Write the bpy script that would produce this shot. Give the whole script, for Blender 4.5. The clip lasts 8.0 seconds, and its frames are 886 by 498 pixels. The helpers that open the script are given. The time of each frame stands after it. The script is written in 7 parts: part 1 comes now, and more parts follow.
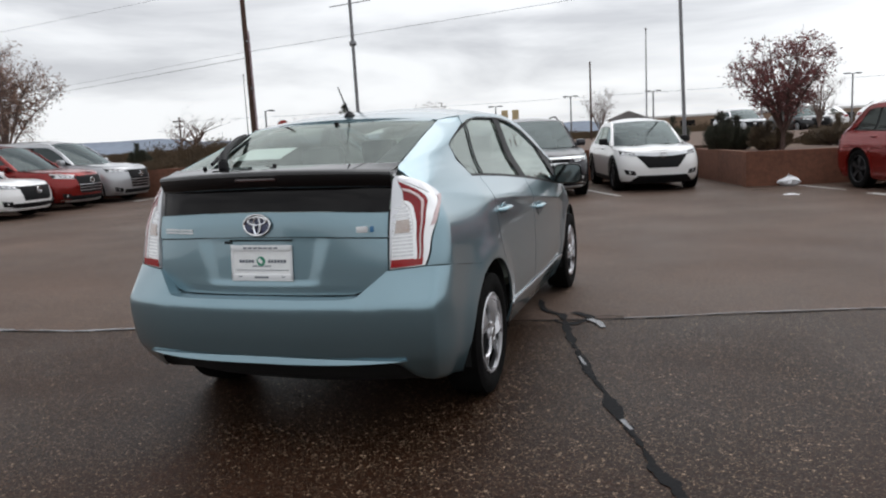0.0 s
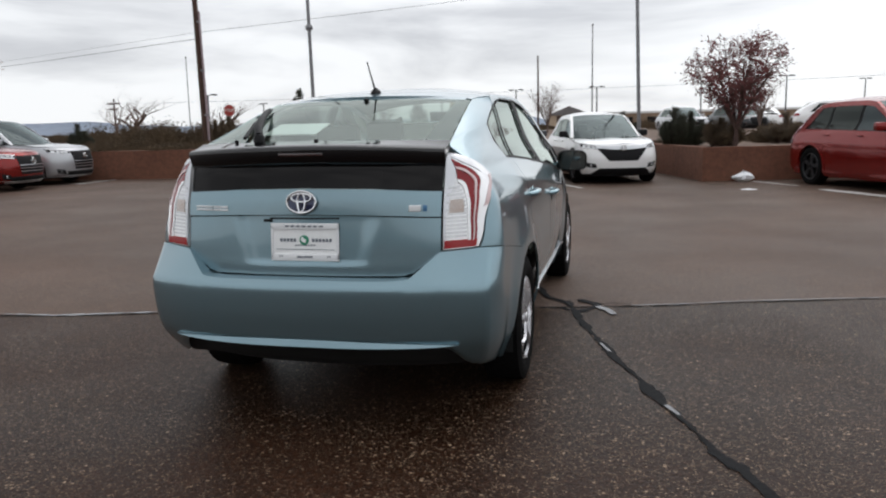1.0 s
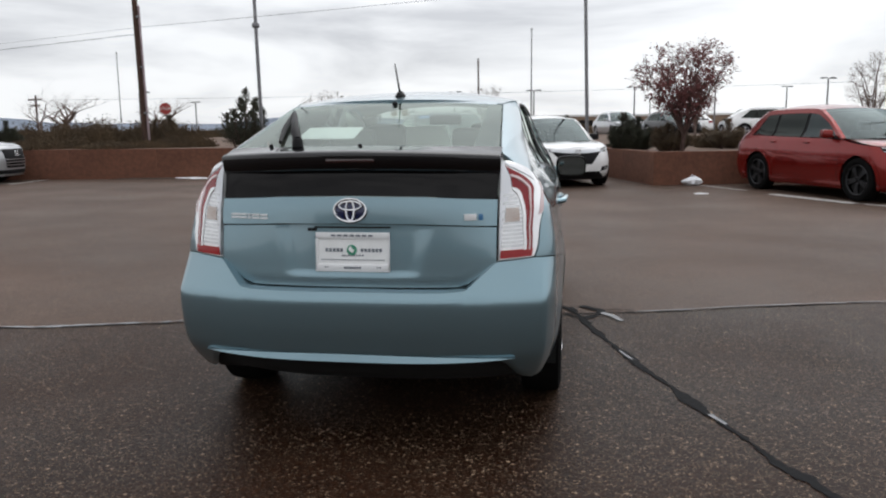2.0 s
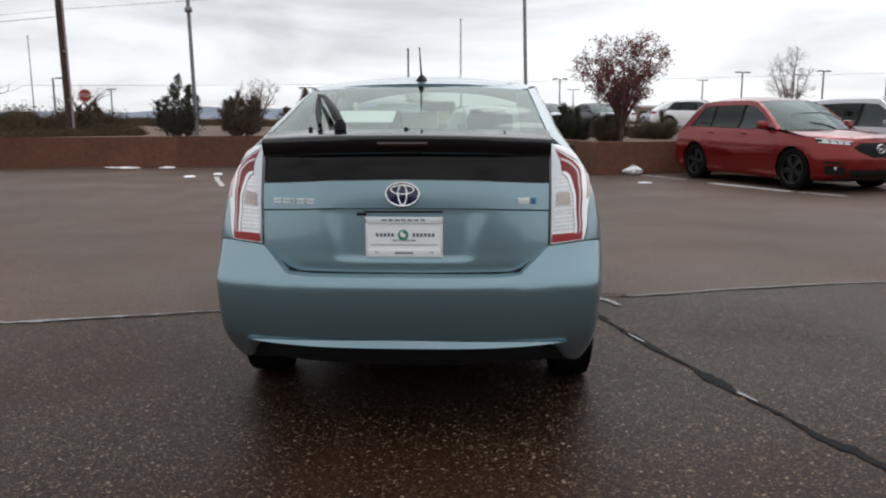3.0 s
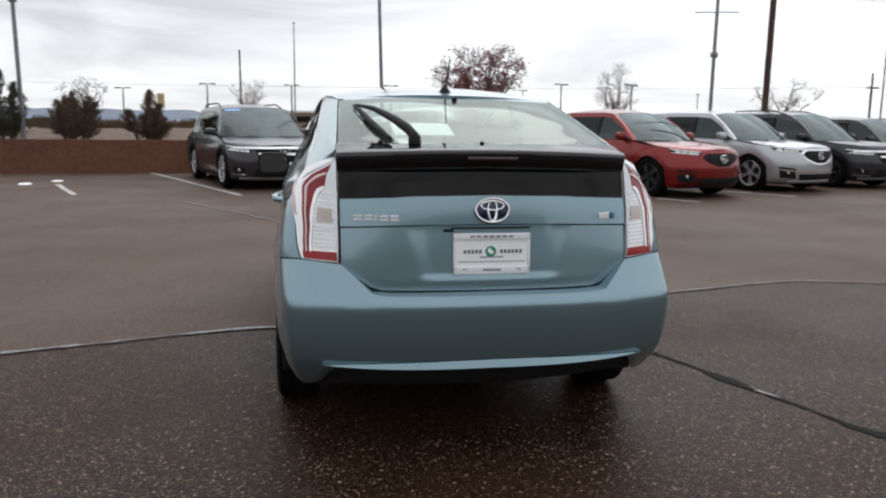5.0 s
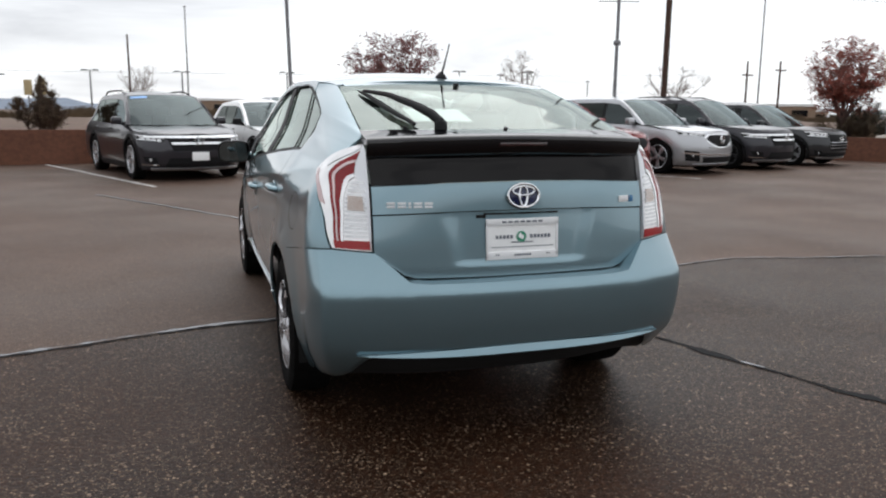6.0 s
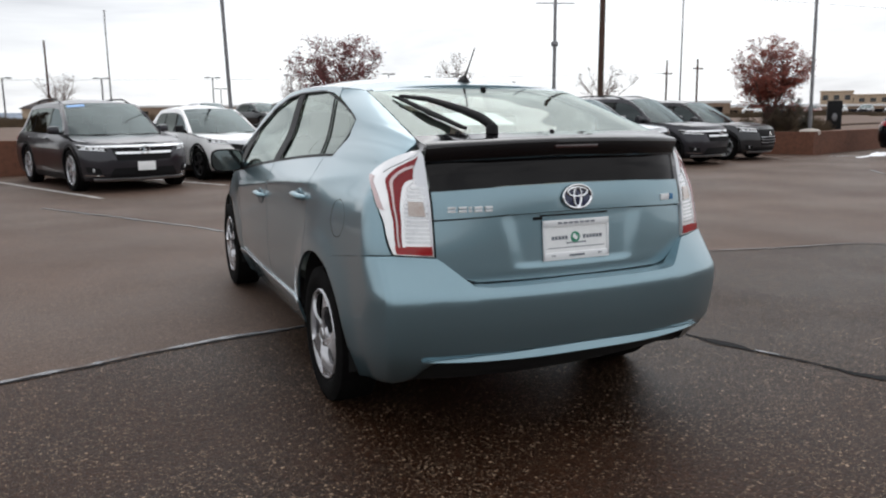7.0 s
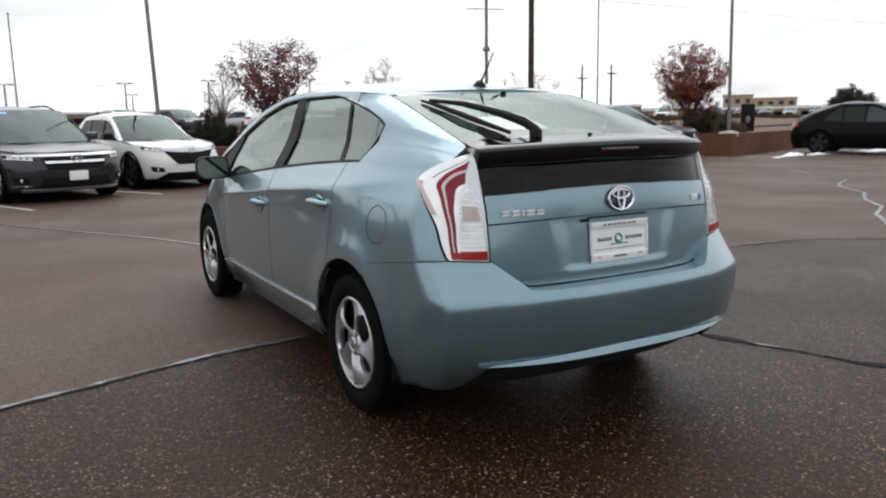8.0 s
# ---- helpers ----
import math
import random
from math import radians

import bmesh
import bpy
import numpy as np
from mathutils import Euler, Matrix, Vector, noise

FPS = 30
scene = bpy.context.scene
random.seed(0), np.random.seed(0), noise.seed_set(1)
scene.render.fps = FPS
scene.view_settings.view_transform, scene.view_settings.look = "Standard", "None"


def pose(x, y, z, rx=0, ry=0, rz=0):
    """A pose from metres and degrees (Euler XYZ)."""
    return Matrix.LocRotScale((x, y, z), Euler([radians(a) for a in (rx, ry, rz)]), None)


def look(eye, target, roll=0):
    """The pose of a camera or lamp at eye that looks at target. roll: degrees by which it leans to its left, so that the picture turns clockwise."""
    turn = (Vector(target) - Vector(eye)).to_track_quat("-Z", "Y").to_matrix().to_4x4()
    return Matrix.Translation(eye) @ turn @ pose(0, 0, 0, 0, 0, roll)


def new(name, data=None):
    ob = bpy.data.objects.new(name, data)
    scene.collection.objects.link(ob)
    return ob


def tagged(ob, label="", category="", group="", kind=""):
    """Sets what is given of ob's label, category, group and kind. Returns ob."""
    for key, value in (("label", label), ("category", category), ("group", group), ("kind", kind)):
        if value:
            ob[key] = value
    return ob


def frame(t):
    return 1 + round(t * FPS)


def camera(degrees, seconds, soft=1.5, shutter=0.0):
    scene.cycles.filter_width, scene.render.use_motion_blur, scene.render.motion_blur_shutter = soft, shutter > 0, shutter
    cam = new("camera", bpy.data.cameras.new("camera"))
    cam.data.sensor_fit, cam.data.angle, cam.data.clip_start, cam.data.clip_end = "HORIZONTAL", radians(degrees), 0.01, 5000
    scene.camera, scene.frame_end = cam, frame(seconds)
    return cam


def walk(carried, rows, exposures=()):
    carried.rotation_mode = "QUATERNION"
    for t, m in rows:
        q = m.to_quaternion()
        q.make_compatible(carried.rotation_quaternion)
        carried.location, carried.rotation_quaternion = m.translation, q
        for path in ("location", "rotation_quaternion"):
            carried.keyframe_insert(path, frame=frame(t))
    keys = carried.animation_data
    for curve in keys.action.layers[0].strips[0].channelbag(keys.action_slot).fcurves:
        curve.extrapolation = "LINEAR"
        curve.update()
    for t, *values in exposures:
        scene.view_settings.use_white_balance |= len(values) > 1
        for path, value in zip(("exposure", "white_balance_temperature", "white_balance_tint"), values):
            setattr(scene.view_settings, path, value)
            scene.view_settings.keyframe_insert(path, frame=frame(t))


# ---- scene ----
cam = camera(59.5, 8.0, soft=2.1, shutter=0.4)
PATH = [
    (0, (1.835, -3.042, 1.289), (1.231, -1.156, 1.005), -2.8),
    (0.5, (1.600, -3.092, 1.275), (1.070, -1.186, 0.978), -1.7),
    (1, (1.326, -3.077, 1.245), (0.878, -1.153, 0.934), -1.3),
    (1.5, (1.070, -3.073, 1.253), (0.720, -1.129, 0.943), -1.1),
    (1.7, (0.967, -3.052, 1.272), (0.645, -1.103, 0.962), -1.0),
    (2.8, (0.378, -3.079, 1.257), (0.261, -1.108, 0.942), 0.1),
    (3, (0.278, -3.081, 1.245), (0.202, -1.111, 0.910), -0.2),
    (3.5, (0.024, -3.044, 1.261), (0.022, -1.068, 0.954), 0.3),
    (4, (-0.237, -3.018, 1.258), (-0.117, -1.045, 0.952), 1.3),
    (4.5, (-0.510, -2.984, 1.272), (-0.251, -1.026, 0.954), 0.3),
    (4.7, (-0.613, -2.976, 1.273), (-0.310, -1.025, 0.961), 0.5),
    (5.8, (-1.192, -2.789, 1.279), (-0.589, -0.915, 0.923), 0.7),
    (6, (-1.287, -2.785, 1.263), (-0.647, -0.923, 0.915), 0.5),
    (6.5, (-1.545, -2.703, 1.278), (-0.813, -0.878, 0.919), -0.5),
    (7, (-1.763, -2.604, 1.272), (-0.952, -0.808, 0.929), -0.6),
    (7.5, (-2.006, -2.465, 1.278), (-1.094, -0.722, 0.920), -2.2),
    (8, (-2.214, -2.352, 1.276), (-1.218, -0.652, 0.943), -1.0),
]
walk(cam, [(t, look(eye, target, roll)) for t, eye, target, roll in PATH], [(0, -0.14), (3.0, -0.14), (4.5, -0.14), (6.0, 0.02), (8, 0.02)])

# ---------------------------------------------------------------- sky and light
world = bpy.data.worlds.new("overcast_sky")
scene.world = world
world.use_nodes = True
wn, wl = world.node_tree.nodes, world.node_tree.links
wn.clear()


def wnode(kind, **values):
    n = wn.new(kind)
    for key, value in values.items():
        n.inputs[key].default_value = value
    return n


w_out, w_bg = wnode("ShaderNodeOutputWorld"), wnode("ShaderNodeBackground", Strength=1.0)
w_sky = wnode("ShaderNodeTexSky")
w_sky.sky_type, w_sky.sun_disc = "NISHITA", False
w_sky.sun_elevation, w_sky.sun_rotation = radians(57), radians(30)
w_dim = wnode("ShaderNodeVectorMath")
w_dim.operation = "SCALE"
w_dim.inputs["Scale"].default_value = 0.1
w_co, w_sep = wnode("ShaderNodeTexCoord"), wnode("ShaderNodeSeparateXYZ")
w_map = wnode("ShaderNodeMapping")
w_map.inputs["Scale"].default_value = (1.0, 1.0, 5.0)
w_map.inputs["Location"].default_value = (0.3, 1.7, 0.2)
w_n1 = wnode("ShaderNodeTexNoise", Scale=2.6, Detail=6.0, Roughness=0.55, Distortion=0.4)
w_ramp = wn.new("ShaderNodeValToRGB")
w_ramp.color_ramp.elements[0].position, w_ramp.color_ramp.elements[0].color = 0.33, (0.72, 0.735, 0.775, 1)
w_ramp.color_ramp.elements[1].position, w_ramp.color_ramp.elements[1].color = 0.55, (1.10, 1.12, 1.15, 1)
w_mix = wn.new("ShaderNodeMixRGB")
w_mix.inputs["Fac"].default_value = 0.92
wl.new(w_sky.outputs[0], w_dim.inputs[0])
wl.new(w_co.outputs["Generated"], w_map.inputs["Vector"])
wl.new(w_map.outputs[0], w_n1.inputs["Vector"])
wl.new(w_n1.outputs["Fac"], w_ramp.inputs[0])
wl.new(w_dim.outputs[0], w_mix.inputs[1])
wl.new(w_ramp.outputs[0], w_mix.inputs[2])
w_up = wn.new("ShaderNodeMapRange")
for key, value in (("From Min", 0.10), ("From Max", 0.95), ("To Min", 1.0), ("To Max", 1.1)):
    w_up.inputs[key].default_value = value
w_lift = wnode("ShaderNodeVectorMath")
w_lift.operation = "SCALE"
wl.new(w_co.outputs["Generated"], w_sep.inputs[0])
wl.new(w_sep.outputs["Z"], w_up.inputs["Value"])
wl.new(w_mix.outputs[0], w_lift.inputs[0])
w_side = wn.new("ShaderNodeMapRange")
for key, value in (("From Min", -0.75), ("From Max", 0.3), ("To Min", 1.04), ("To Max", 1.0)):
    w_side.inputs[key].default_value = value
w_both = wn.new("ShaderNodeMath")
w_both.operation = "MULTIPLY"
wl.new(w_sep.outputs["Y"], w_side.inputs["Value"])
wl.new(w_up.outputs[0], w_both.inputs[0])
wl.new(w_side.outputs[0], w_both.inputs[1])
# thinner, brighter cloud round the sun
w_dot = wnode("ShaderNodeVectorMath")
w_dot.operation = "DOT_PRODUCT"
w_dot.inputs[1].default_value = (0.272, 0.472, 0.838)
w_pos, w_pow, w_glow = wn.new("ShaderNodeMath"), wn.new("ShaderNodeMath"), wn.new("ShaderNodeMath")
w_pos.operation, w_pos.inputs[1].default_value = "MAXIMUM", 0.0
w_pow.operation, w_pow.inputs[1].default_value = "POWER", 5.0
w_glow.operation, w_glow.inputs[1].default_value, w_glow.inputs[2].default_value = "MULTIPLY_ADD", 1.0, 1.0
w_all = wn.new("ShaderNodeMath")
w_all.operation = "MULTIPLY"
wl.new(w_co.outputs["Generated"], w_dot.inputs[0])
wl.new(w_dot.outputs["Value"], w_pos.inputs[0])
wl.new(w_pos.outputs[0], w_pow.inputs[0])
wl.new(w_pow.outputs[0], w_glow.inputs[0])
wl.new(w_both.outputs[0], w_all.inputs[0])
wl.new(w_glow.outputs[0], w_all.inputs[1])
wl.new(w_all.outputs[0], w_lift.inputs["Scale"])
wl.new(w_lift.outputs[0], w_bg.inputs["Color"])
wl.new(w_bg.outputs[0], w_out.inputs["Surface"])

sun = new("sun", bpy.data.lights.new("sun", "SUN"))
sun.data.energy, sun.data.angle, sun.data.color = 0.85, radians(60), (1.0, 0.985, 0.965)
sun.matrix_world = look((11.7, 20.3, 36.0), (0, 0, 0))


# ---------------------------------------------------------------- materials
def mat(name, color, rough=0.5, metal=0.0, vary=0.0, scale=8.0, bump=0.0, bump_scale=60.0, coat=0.0, second=None,
        flake=0.0, emit=0.0, alpha=1.0, trans=0.0, rnd=0.0, spec=0.5):
    """A principled material with two scales of variation and fine relief."""
    m = bpy.data.materials.new(name)
    m.use_nodes = True
    nt = m.node_tree
    b = nt.nodes["Principled BSDF"]
    b.inputs["Base Color"].default_value = (*color, 1)
    b.inputs["Roughness"].default_value = rough
    b.inputs["Metallic"].default_value = metal
    b.inputs["Coat Weight"].default_value = coat
    b.inputs["Coat Roughness"].default_value = 0.04
    b.inputs["Specular IOR Level"].default_value = spec
    b.inputs["Transmission Weight"].default_value = trans
    if emit:
        b.inputs["Emission Color"].default_value = (*color, 1)
        b.inputs["Emission Strength"].default_value = emit
    co = nt.nodes.new("ShaderNodeTexCoord")
    if vary or second:
        n1, n2 = nt.nodes.new("ShaderNodeTexNoise"), nt.nodes.new("ShaderNodeTexNoise")
        n1.inputs["Scale"].default_value, n1.inputs["Detail"].default_value = scale, 5
        n2.inputs["Scale"].default_value, n2.inputs["Detail"].default_value = scale * 9, 3
        add = nt.nodes.new("ShaderNodeMath")
        add.operation = "ADD"
        half = nt.nodes.new("ShaderNodeMath")
        half.operation, half.inputs[1].default_value = "MULTIPLY", 0.5
        nt.links.new(co.outputs["Object"], n1.inputs["Vector"])
        nt.links.new(co.outputs["Object"], n2.inputs["Vector"])
        nt.links.new(n1.outputs["Fac"], add.inputs[0])
        nt.links.new(n2.outputs["Fac"], add.inputs[1])
        nt.links.new(add.outputs[0], half.inputs[0])
        last = half
        if rnd:
            info, m1 = nt.nodes.new("ShaderNodeObjectInfo"), nt.nodes.new("ShaderNodeMath")
            m1.operation, m1.inputs[1].default_value = "MULTIPLY_ADD", rnd
            nt.links.new(info.outputs["Random"], m1.inputs[0])
            nt.links.new(half.outputs[0], m1.inputs[2])
            last = m1
        ramp = nt.nodes.new("ShaderNodeValToRGB")
        lo = second or tuple(c * (1 - vary) for c in color)
        hi = tuple(min(1, c * (1 + vary)) for c in color)
        ramp.color_ramp.elements[0].position, ramp.color_ramp.elements[0].color = 0.33, (*lo, 1)
        ramp.color_ramp.elements[1].position, ramp.color_ramp.elements[1].color = 0.67, (*hi, 1)
        nt.links.new(last.outputs[0], ramp.inputs[0])
        nt.links.new(ramp.outputs[0], b.inputs["Base Color"])
    if bump:
        n3, bp = nt.nodes.new("ShaderNodeTexNoise"), nt.nodes.new("ShaderNodeBump")
        n3.inputs["Scale"].default_value, n3.inputs["Detail"].default_value = bump_scale, 4
        bp.inputs["Strength"].default_value, bp.inputs["Distance"].default_value = bump, 0.01
        nt.links.new(co.outputs["Object"], n3.inputs["Vector"])
        nt.links.new(n3.outputs["Fac"], bp.inputs["Height"])
        nt.links.new(bp.outputs[0], b.inputs["Normal"])
    return m


def glass(name, tint, rough=0.02, shine=0.1, sheen=(0.88, 0.96, 0.91)):
    """Thin tinted glass: see-through, with a reflection that grows towards grazing views."""
    m = bpy.data.materials.new(name)
    m.use_nodes = True
    nt = m.node_tree
    nt.nodes.clear()
    out, tr = nt.nodes.new("ShaderNodeOutputMaterial"), nt.nodes.new("ShaderNodeBsdfTransparent")
    gl, mx, lw = nt.nodes.new("ShaderNodeBsdfGlossy"), nt.nodes.new("ShaderNodeMixShader"), nt.nodes.new("ShaderNodeLayerWeight")
    up, fac = nt.nodes.new("ShaderNodeMath"), nt.nodes.new("ShaderNodeMath")
    tr.inputs["Color"].default_value = (*tint, 1)
    gl.inputs["Roughness"].default_value = rough
    gl.inputs["Color"].default_value = (*sheen, 1)
    lw.inputs["Blend"].default_value = 0.5
    up.operation, up.inputs[1].default_value = "POWER", 5.0
    fac.operation, fac.inputs[1].default_value, fac.inputs[2].default_value = "MULTIPLY_ADD", 1 - shine, shine
    nt.links.new(lw.outputs["Facing"], up.inputs[0])
    nt.links.new(up.outputs[0], fac.inputs[0])
    nt.links.new(fac.outputs[0], mx.inputs[0])
    nt.links.new(tr.outputs[0], mx.inputs[1])
    nt.links.new(gl.outputs[0], mx.inputs[2])
    nt.links.new(mx.outputs[0], out.inputs["Surface"])
    return m


def asphalt(name, dark, light, stone, rough, spec, grain=1.0):
    """Asphalt: patchy ground colour, fine grit and pale stones of two sizes."""
    m = bpy.data.materials.new(name)
    m.use_nodes = True
    nt = m.node_tree
    b = nt.nodes["Principled BSDF"]
    co = nt.nodes.new("ShaderNodeTexCoord")

    def noise_at(scale, detail=4.0):
        n = nt.nodes.new("ShaderNodeTexNoise")
        n.inputs["Scale"].default_value, n.inputs["Detail"].default_value = scale, detail
        nt.links.new(co.outputs["Object"], n.inputs["Vector"])
        return n

    def ramp_of(src, p0, c0, p1, c1):
        r = nt.nodes.new("ShaderNodeValToRGB")
        r.color_ramp.elements[0].position, r.color_ramp.elements[0].color = p0, (*c0, 1)
        r.color_ramp.elements[1].position, r.color_ramp.elements[1].color = p1, (*c1, 1)
        nt.links.new(src, r.inputs[0])
        return r

    def mixed(fac, a, c, mode="MIX"):
        x = nt.nodes.new("ShaderNodeMixRGB")
        x.blend_type = mode
        if isinstance(fac, float):
            x.inputs[0].default_value = fac
        else:
            nt.links.new(fac, x.inputs[0])
        nt.links.new(a, x.inputs[1])
        nt.links.new(c, x.inputs[2])
        return x

    def maths(op, a, c):
        x = nt.nodes.new("ShaderNodeMath")
        x.operation = op
        nt.links.new(a, x.inputs[0])
        if isinstance(c, float):
            x.inputs[1].default_value = c
        else:
            nt.links.new(c, x.inputs[1])
        return x

    big, mid, fine, coarse = noise_at(0.30, 5.0), noise_at(4.0, 4.0), noise_at(95.0, 2.0), noise_at(38.0, 3.0)
    patches = maths("ADD", maths("MULTIPLY", big.outputs["Fac"], 0.7).outputs[0], maths("MULTIPLY", mid.outputs["Fac"], 0.3).outputs[0])
    base = ramp_of(patches.outputs[0], 0.36, dark, 0.64, light)
    grit = ramp_of(fine.outputs["Fac"], 0.38, (0.40, 0.38, 0.37), 0.66, (1.95, 1.88, 1.78))
    lumps = ramp_of(coarse.outputs["Fac"], 0.36, (0.62, 0.60, 0.58), 0.66, (1.42, 1.40, 1.36))
    last = mixed(0.85 * grain, base.outputs[0], grit.outputs[0], "MULTIPLY")
    last = mixed(0.8 * grain, last.outputs[0], lumps.outputs[0], "MULTIPLY")
    dusty = ramp_of(noise_at(0.55, 4.0).outputs["Fac"], 0.48, (1, 1, 1), 0.66, (0.35, 0.35, 0.35))
    height = maths("ADD", noise_at(110.0, 3.0).outputs["Fac"], coarse.outputs["Fac"]).outputs[0]
    for scale, share, strength in ((54.0, 0.87, 0.90), (95.0, 0.72, 0.85), (165.0, 0.62, 0.65)):
        vor = nt.nodes.new("ShaderNodeTexVoronoi")
        vor.inputs["Scale"].default_value = scale
        nt.links.new(co.outputs["Object"], vor.inputs["Vector"])
        sep = nt.nodes.new("ShaderNodeSeparateColor")
        nt.links.new(vor.outputs["Color"], sep.inputs[0])
        pick = ramp_of(sep.outputs[0], share, (0, 0, 0), share + 0.05, (1, 1, 1))
        near = ramp_of(vor.outputs["Distance"], 0.22, (1, 1, 1), 0.52, (0, 0, 0))
        on = maths("MULTIPLY", pick.outputs[0], near.outputs[0])
        on = maths("MULTIPLY", on.outputs[0], dusty.outputs[0])
        tone = ramp_of(sep.outputs[1], 0.15, (0.030, 0.017, 0.0115), 1.0, (0.43, 0.31, 0.215))
        last = mixed(maths("MULTIPLY", on.outputs[0], stone * strength).outputs[0], last.outputs[0], tone.outputs[0])
        height = maths("ADD", height, maths("MULTIPLY", on.outputs[0], 0.6).outputs[0]).outputs[0]
    wear = ramp_of(noise_at(0.55, 4.0).outputs["Fac"], 0.46, (0.94, 0.94, 0.94), 0.68, (1.35, 1.36, 1.38))
    last = mixed(0.8, last.outputs[0], wear.outputs[0], "MULTIPLY")
    nt.links.new(last.outputs[0], b.inputs["Base Color"])
    damp = noise_at(0.5, 3.0)
    ro = ramp_of(damp.outputs["Fac"], 0.35, (rough,) * 3, 0.65, (min(1, rough + 0.14),) * 3)
    nt.links.new(ro.outputs[0], b.inputs["Roughness"])
    b.inputs["Specular IOR Level"].default_value = spec
    bp = nt.nodes.new("ShaderNodeBump")
    bp.inputs["Strength"].default_value, bp.inputs["Distance"].default_value = 0.55 * grain, 0.006
    nt.links.new(height, bp.inputs["Height"])
    nt.links.new(bp.outputs[0], b.inputs["Normal"])
    return m


M = {}
M["asphalt_old"] = asphalt("asphalt_worn", (0.0102, 0.0041, 0.0020), (0.0190, 0.0080, 0.0041), 1.0, 0.34, 0.080, 0.85)
M["asphalt_new"] = asphalt("asphalt_smooth", (0.056, 0.0365, 0.0290), (0.076, 0.0490, 0.0375), 0.5, 0.55, 0.18, 0.6)
M["tar"] = mat("crack_sealant", (0.008, 0.008, 0.009), 0.85, spec=0.15, vary=0.5, scale=9, bump=0.4, bump_scale=40)
# the pale tone imitates the sheen on wet sealant
M["sheen_tar"] = mat("wet_sheen_sealant", (0.115, 0.115, 0.122), 0.25, vary=0.4, scale=14, bump=0.3, bump_scale=50)
M["line"] = mat("worn_line_paint", (0.55, 0.54, 0.52), 0.75, second=(0.28, 0.26, 0.25), scale=5, bump=0.3, bump_scale=90)
M["wall"] = mat("brown_stucco", (0.165, 0.070, 0.042), 0.95, second=(0.080, 0.034, 0.021), scale=1.1, bump=0.9, bump_scale=30, rnd=0.08)
M["wall_cap"] = mat("tan_capstone", (0.27, 0.17, 0.12), 0.9, vary=0.3, scale=4, bump=0.4)
M["soil"] = mat("dry_ground", (0.13, 0.078, 0.052), 0.95, second=(0.065, 0.040, 0.028), scale=0.7, bump=0.8, bump_scale=12)
M["paint"] = mat("sea_glass_paint", (0.192, 0.294, 0.338), 0.28, 0.76, vary=0.06, scale=300, coat=1.0)
M["paint_black"] = mat("gloss_black", (0.004, 0.004, 0.005), 0.06, spec=0.55)
M["plastic"] = mat("black_plastic", (0.008, 0.008, 0.009), 0.55, vary=0.2, scale=30, bump=0.15, bump_scale=300, spec=0.18)
M["grille"] = mat("dark_grille", (0.007, 0.007, 0.008), 0.7, vary=0.3, scale=40, spec=0.2)
M["gap"] = mat("dark_gap", (0.004, 0.004, 0.004), 0.9)
M["rubber"] = mat("tyre_rubber", (0.0062, 0.006, 0.006), 0.85, vary=0.4, scale=14, bump=0.3, bump_scale=80, spec=0.05)
M["rim"] = mat("silver_wheel_paint", (0.50, 0.50, 0.52), 0.26, 0.7, vary=0.12, scale=12)
M["rim_dark"] = mat("dark_wheel_paint", (0.035, 0.035, 0.038), 0.35, 0.6, vary=0.2, scale=12)
M["chrome"] = mat("chrome", (0.80, 0.81, 0.82), 0.09, 1.0)
M["silver"] = mat("satin_silver", (0.55, 0.56, 0.58), 0.28, 0.9)
M["lamp_red"] = mat("red_lens", (0.21, 0.008, 0.012), 0.2, vary=0.1, scale=40, coat=0.2, spec=0.3)
M["lamp_foot"] = mat("bright_red_lens", (0.30, 0.008, 0.010), 0.2, vary=0.1, scale=40, coat=0.35, spec=0.3)
M["badge"] = mat("badge_silver", (0.80, 0.81, 0.82), 0.42, 0.25)
M["lamp_clear"] = mat("clear_lens", (0.60, 0.61, 0.62), 0.12, 0.5, vary=0.2, scale=50, coat=1.0)
M["lamp_white"] = mat("white_reflector", (0.84, 0.84, 0.85), 0.14, 0.40, coat=1.0)
M["lamp_amber"] = mat("amber_lens", (0.36, 0.25, 0.19), 0.2, second=(0.56, 0.52, 0.50), scale=25, coat=1.0)
M["light_guide"] = mat("pale_light_guide", (0.62, 0.47, 0.47), 0.25, 0.2, coat=1.0)
M["glass_rear"] = glass("rear_window_glass", (0.66, 0.73, 0.70), 0.02, 0.055)
M["glass_dark"] = glass("privacy_glass", (0.004, 0.004, 0.005), 0.03, 0.020, (0.95, 0.92, 0.92))
M["glass_screen"] = glass("windscreen_glass", (0.62, 0.68, 0.64), 0.02, 0.12)
M["glass_side"] = glass("side_window_glass", (0.22, 0.25, 0.23), 0.02, 0.19)
M["glass_car"] = glass("parked_car_glass", (0.16, 0.19, 0.19), 0.03, 0.085, (0.60, 0.69, 0.70))
M["roof_grey"] = mat("grey_shingles", (0.16, 0.15, 0.15), 0.9, vary=0.2, scale=2)
M["glass_priv"] = glass("parked_privacy_glass", (0.03, 0.03, 0.035), 0.04, 0.032)
M["mirror"] = mat("mirror_glass", (0.16, 0.18, 0.18), 0.04, 1.0)
M["plate"] = mat("plate_white", (0.84, 0.85, 0.85), 0.5, vary=0.05, scale=30)
M["plate_frame"] = mat("plate_frame", (0.76, 0.77, 0.78), 0.4, 0.1)
M["ink"] = mat("plate_ink", (0.12, 0.14, 0.17), 0.6)
M["green"] = mat("green_print", (0.03, 0.24, 0.14), 0.6)
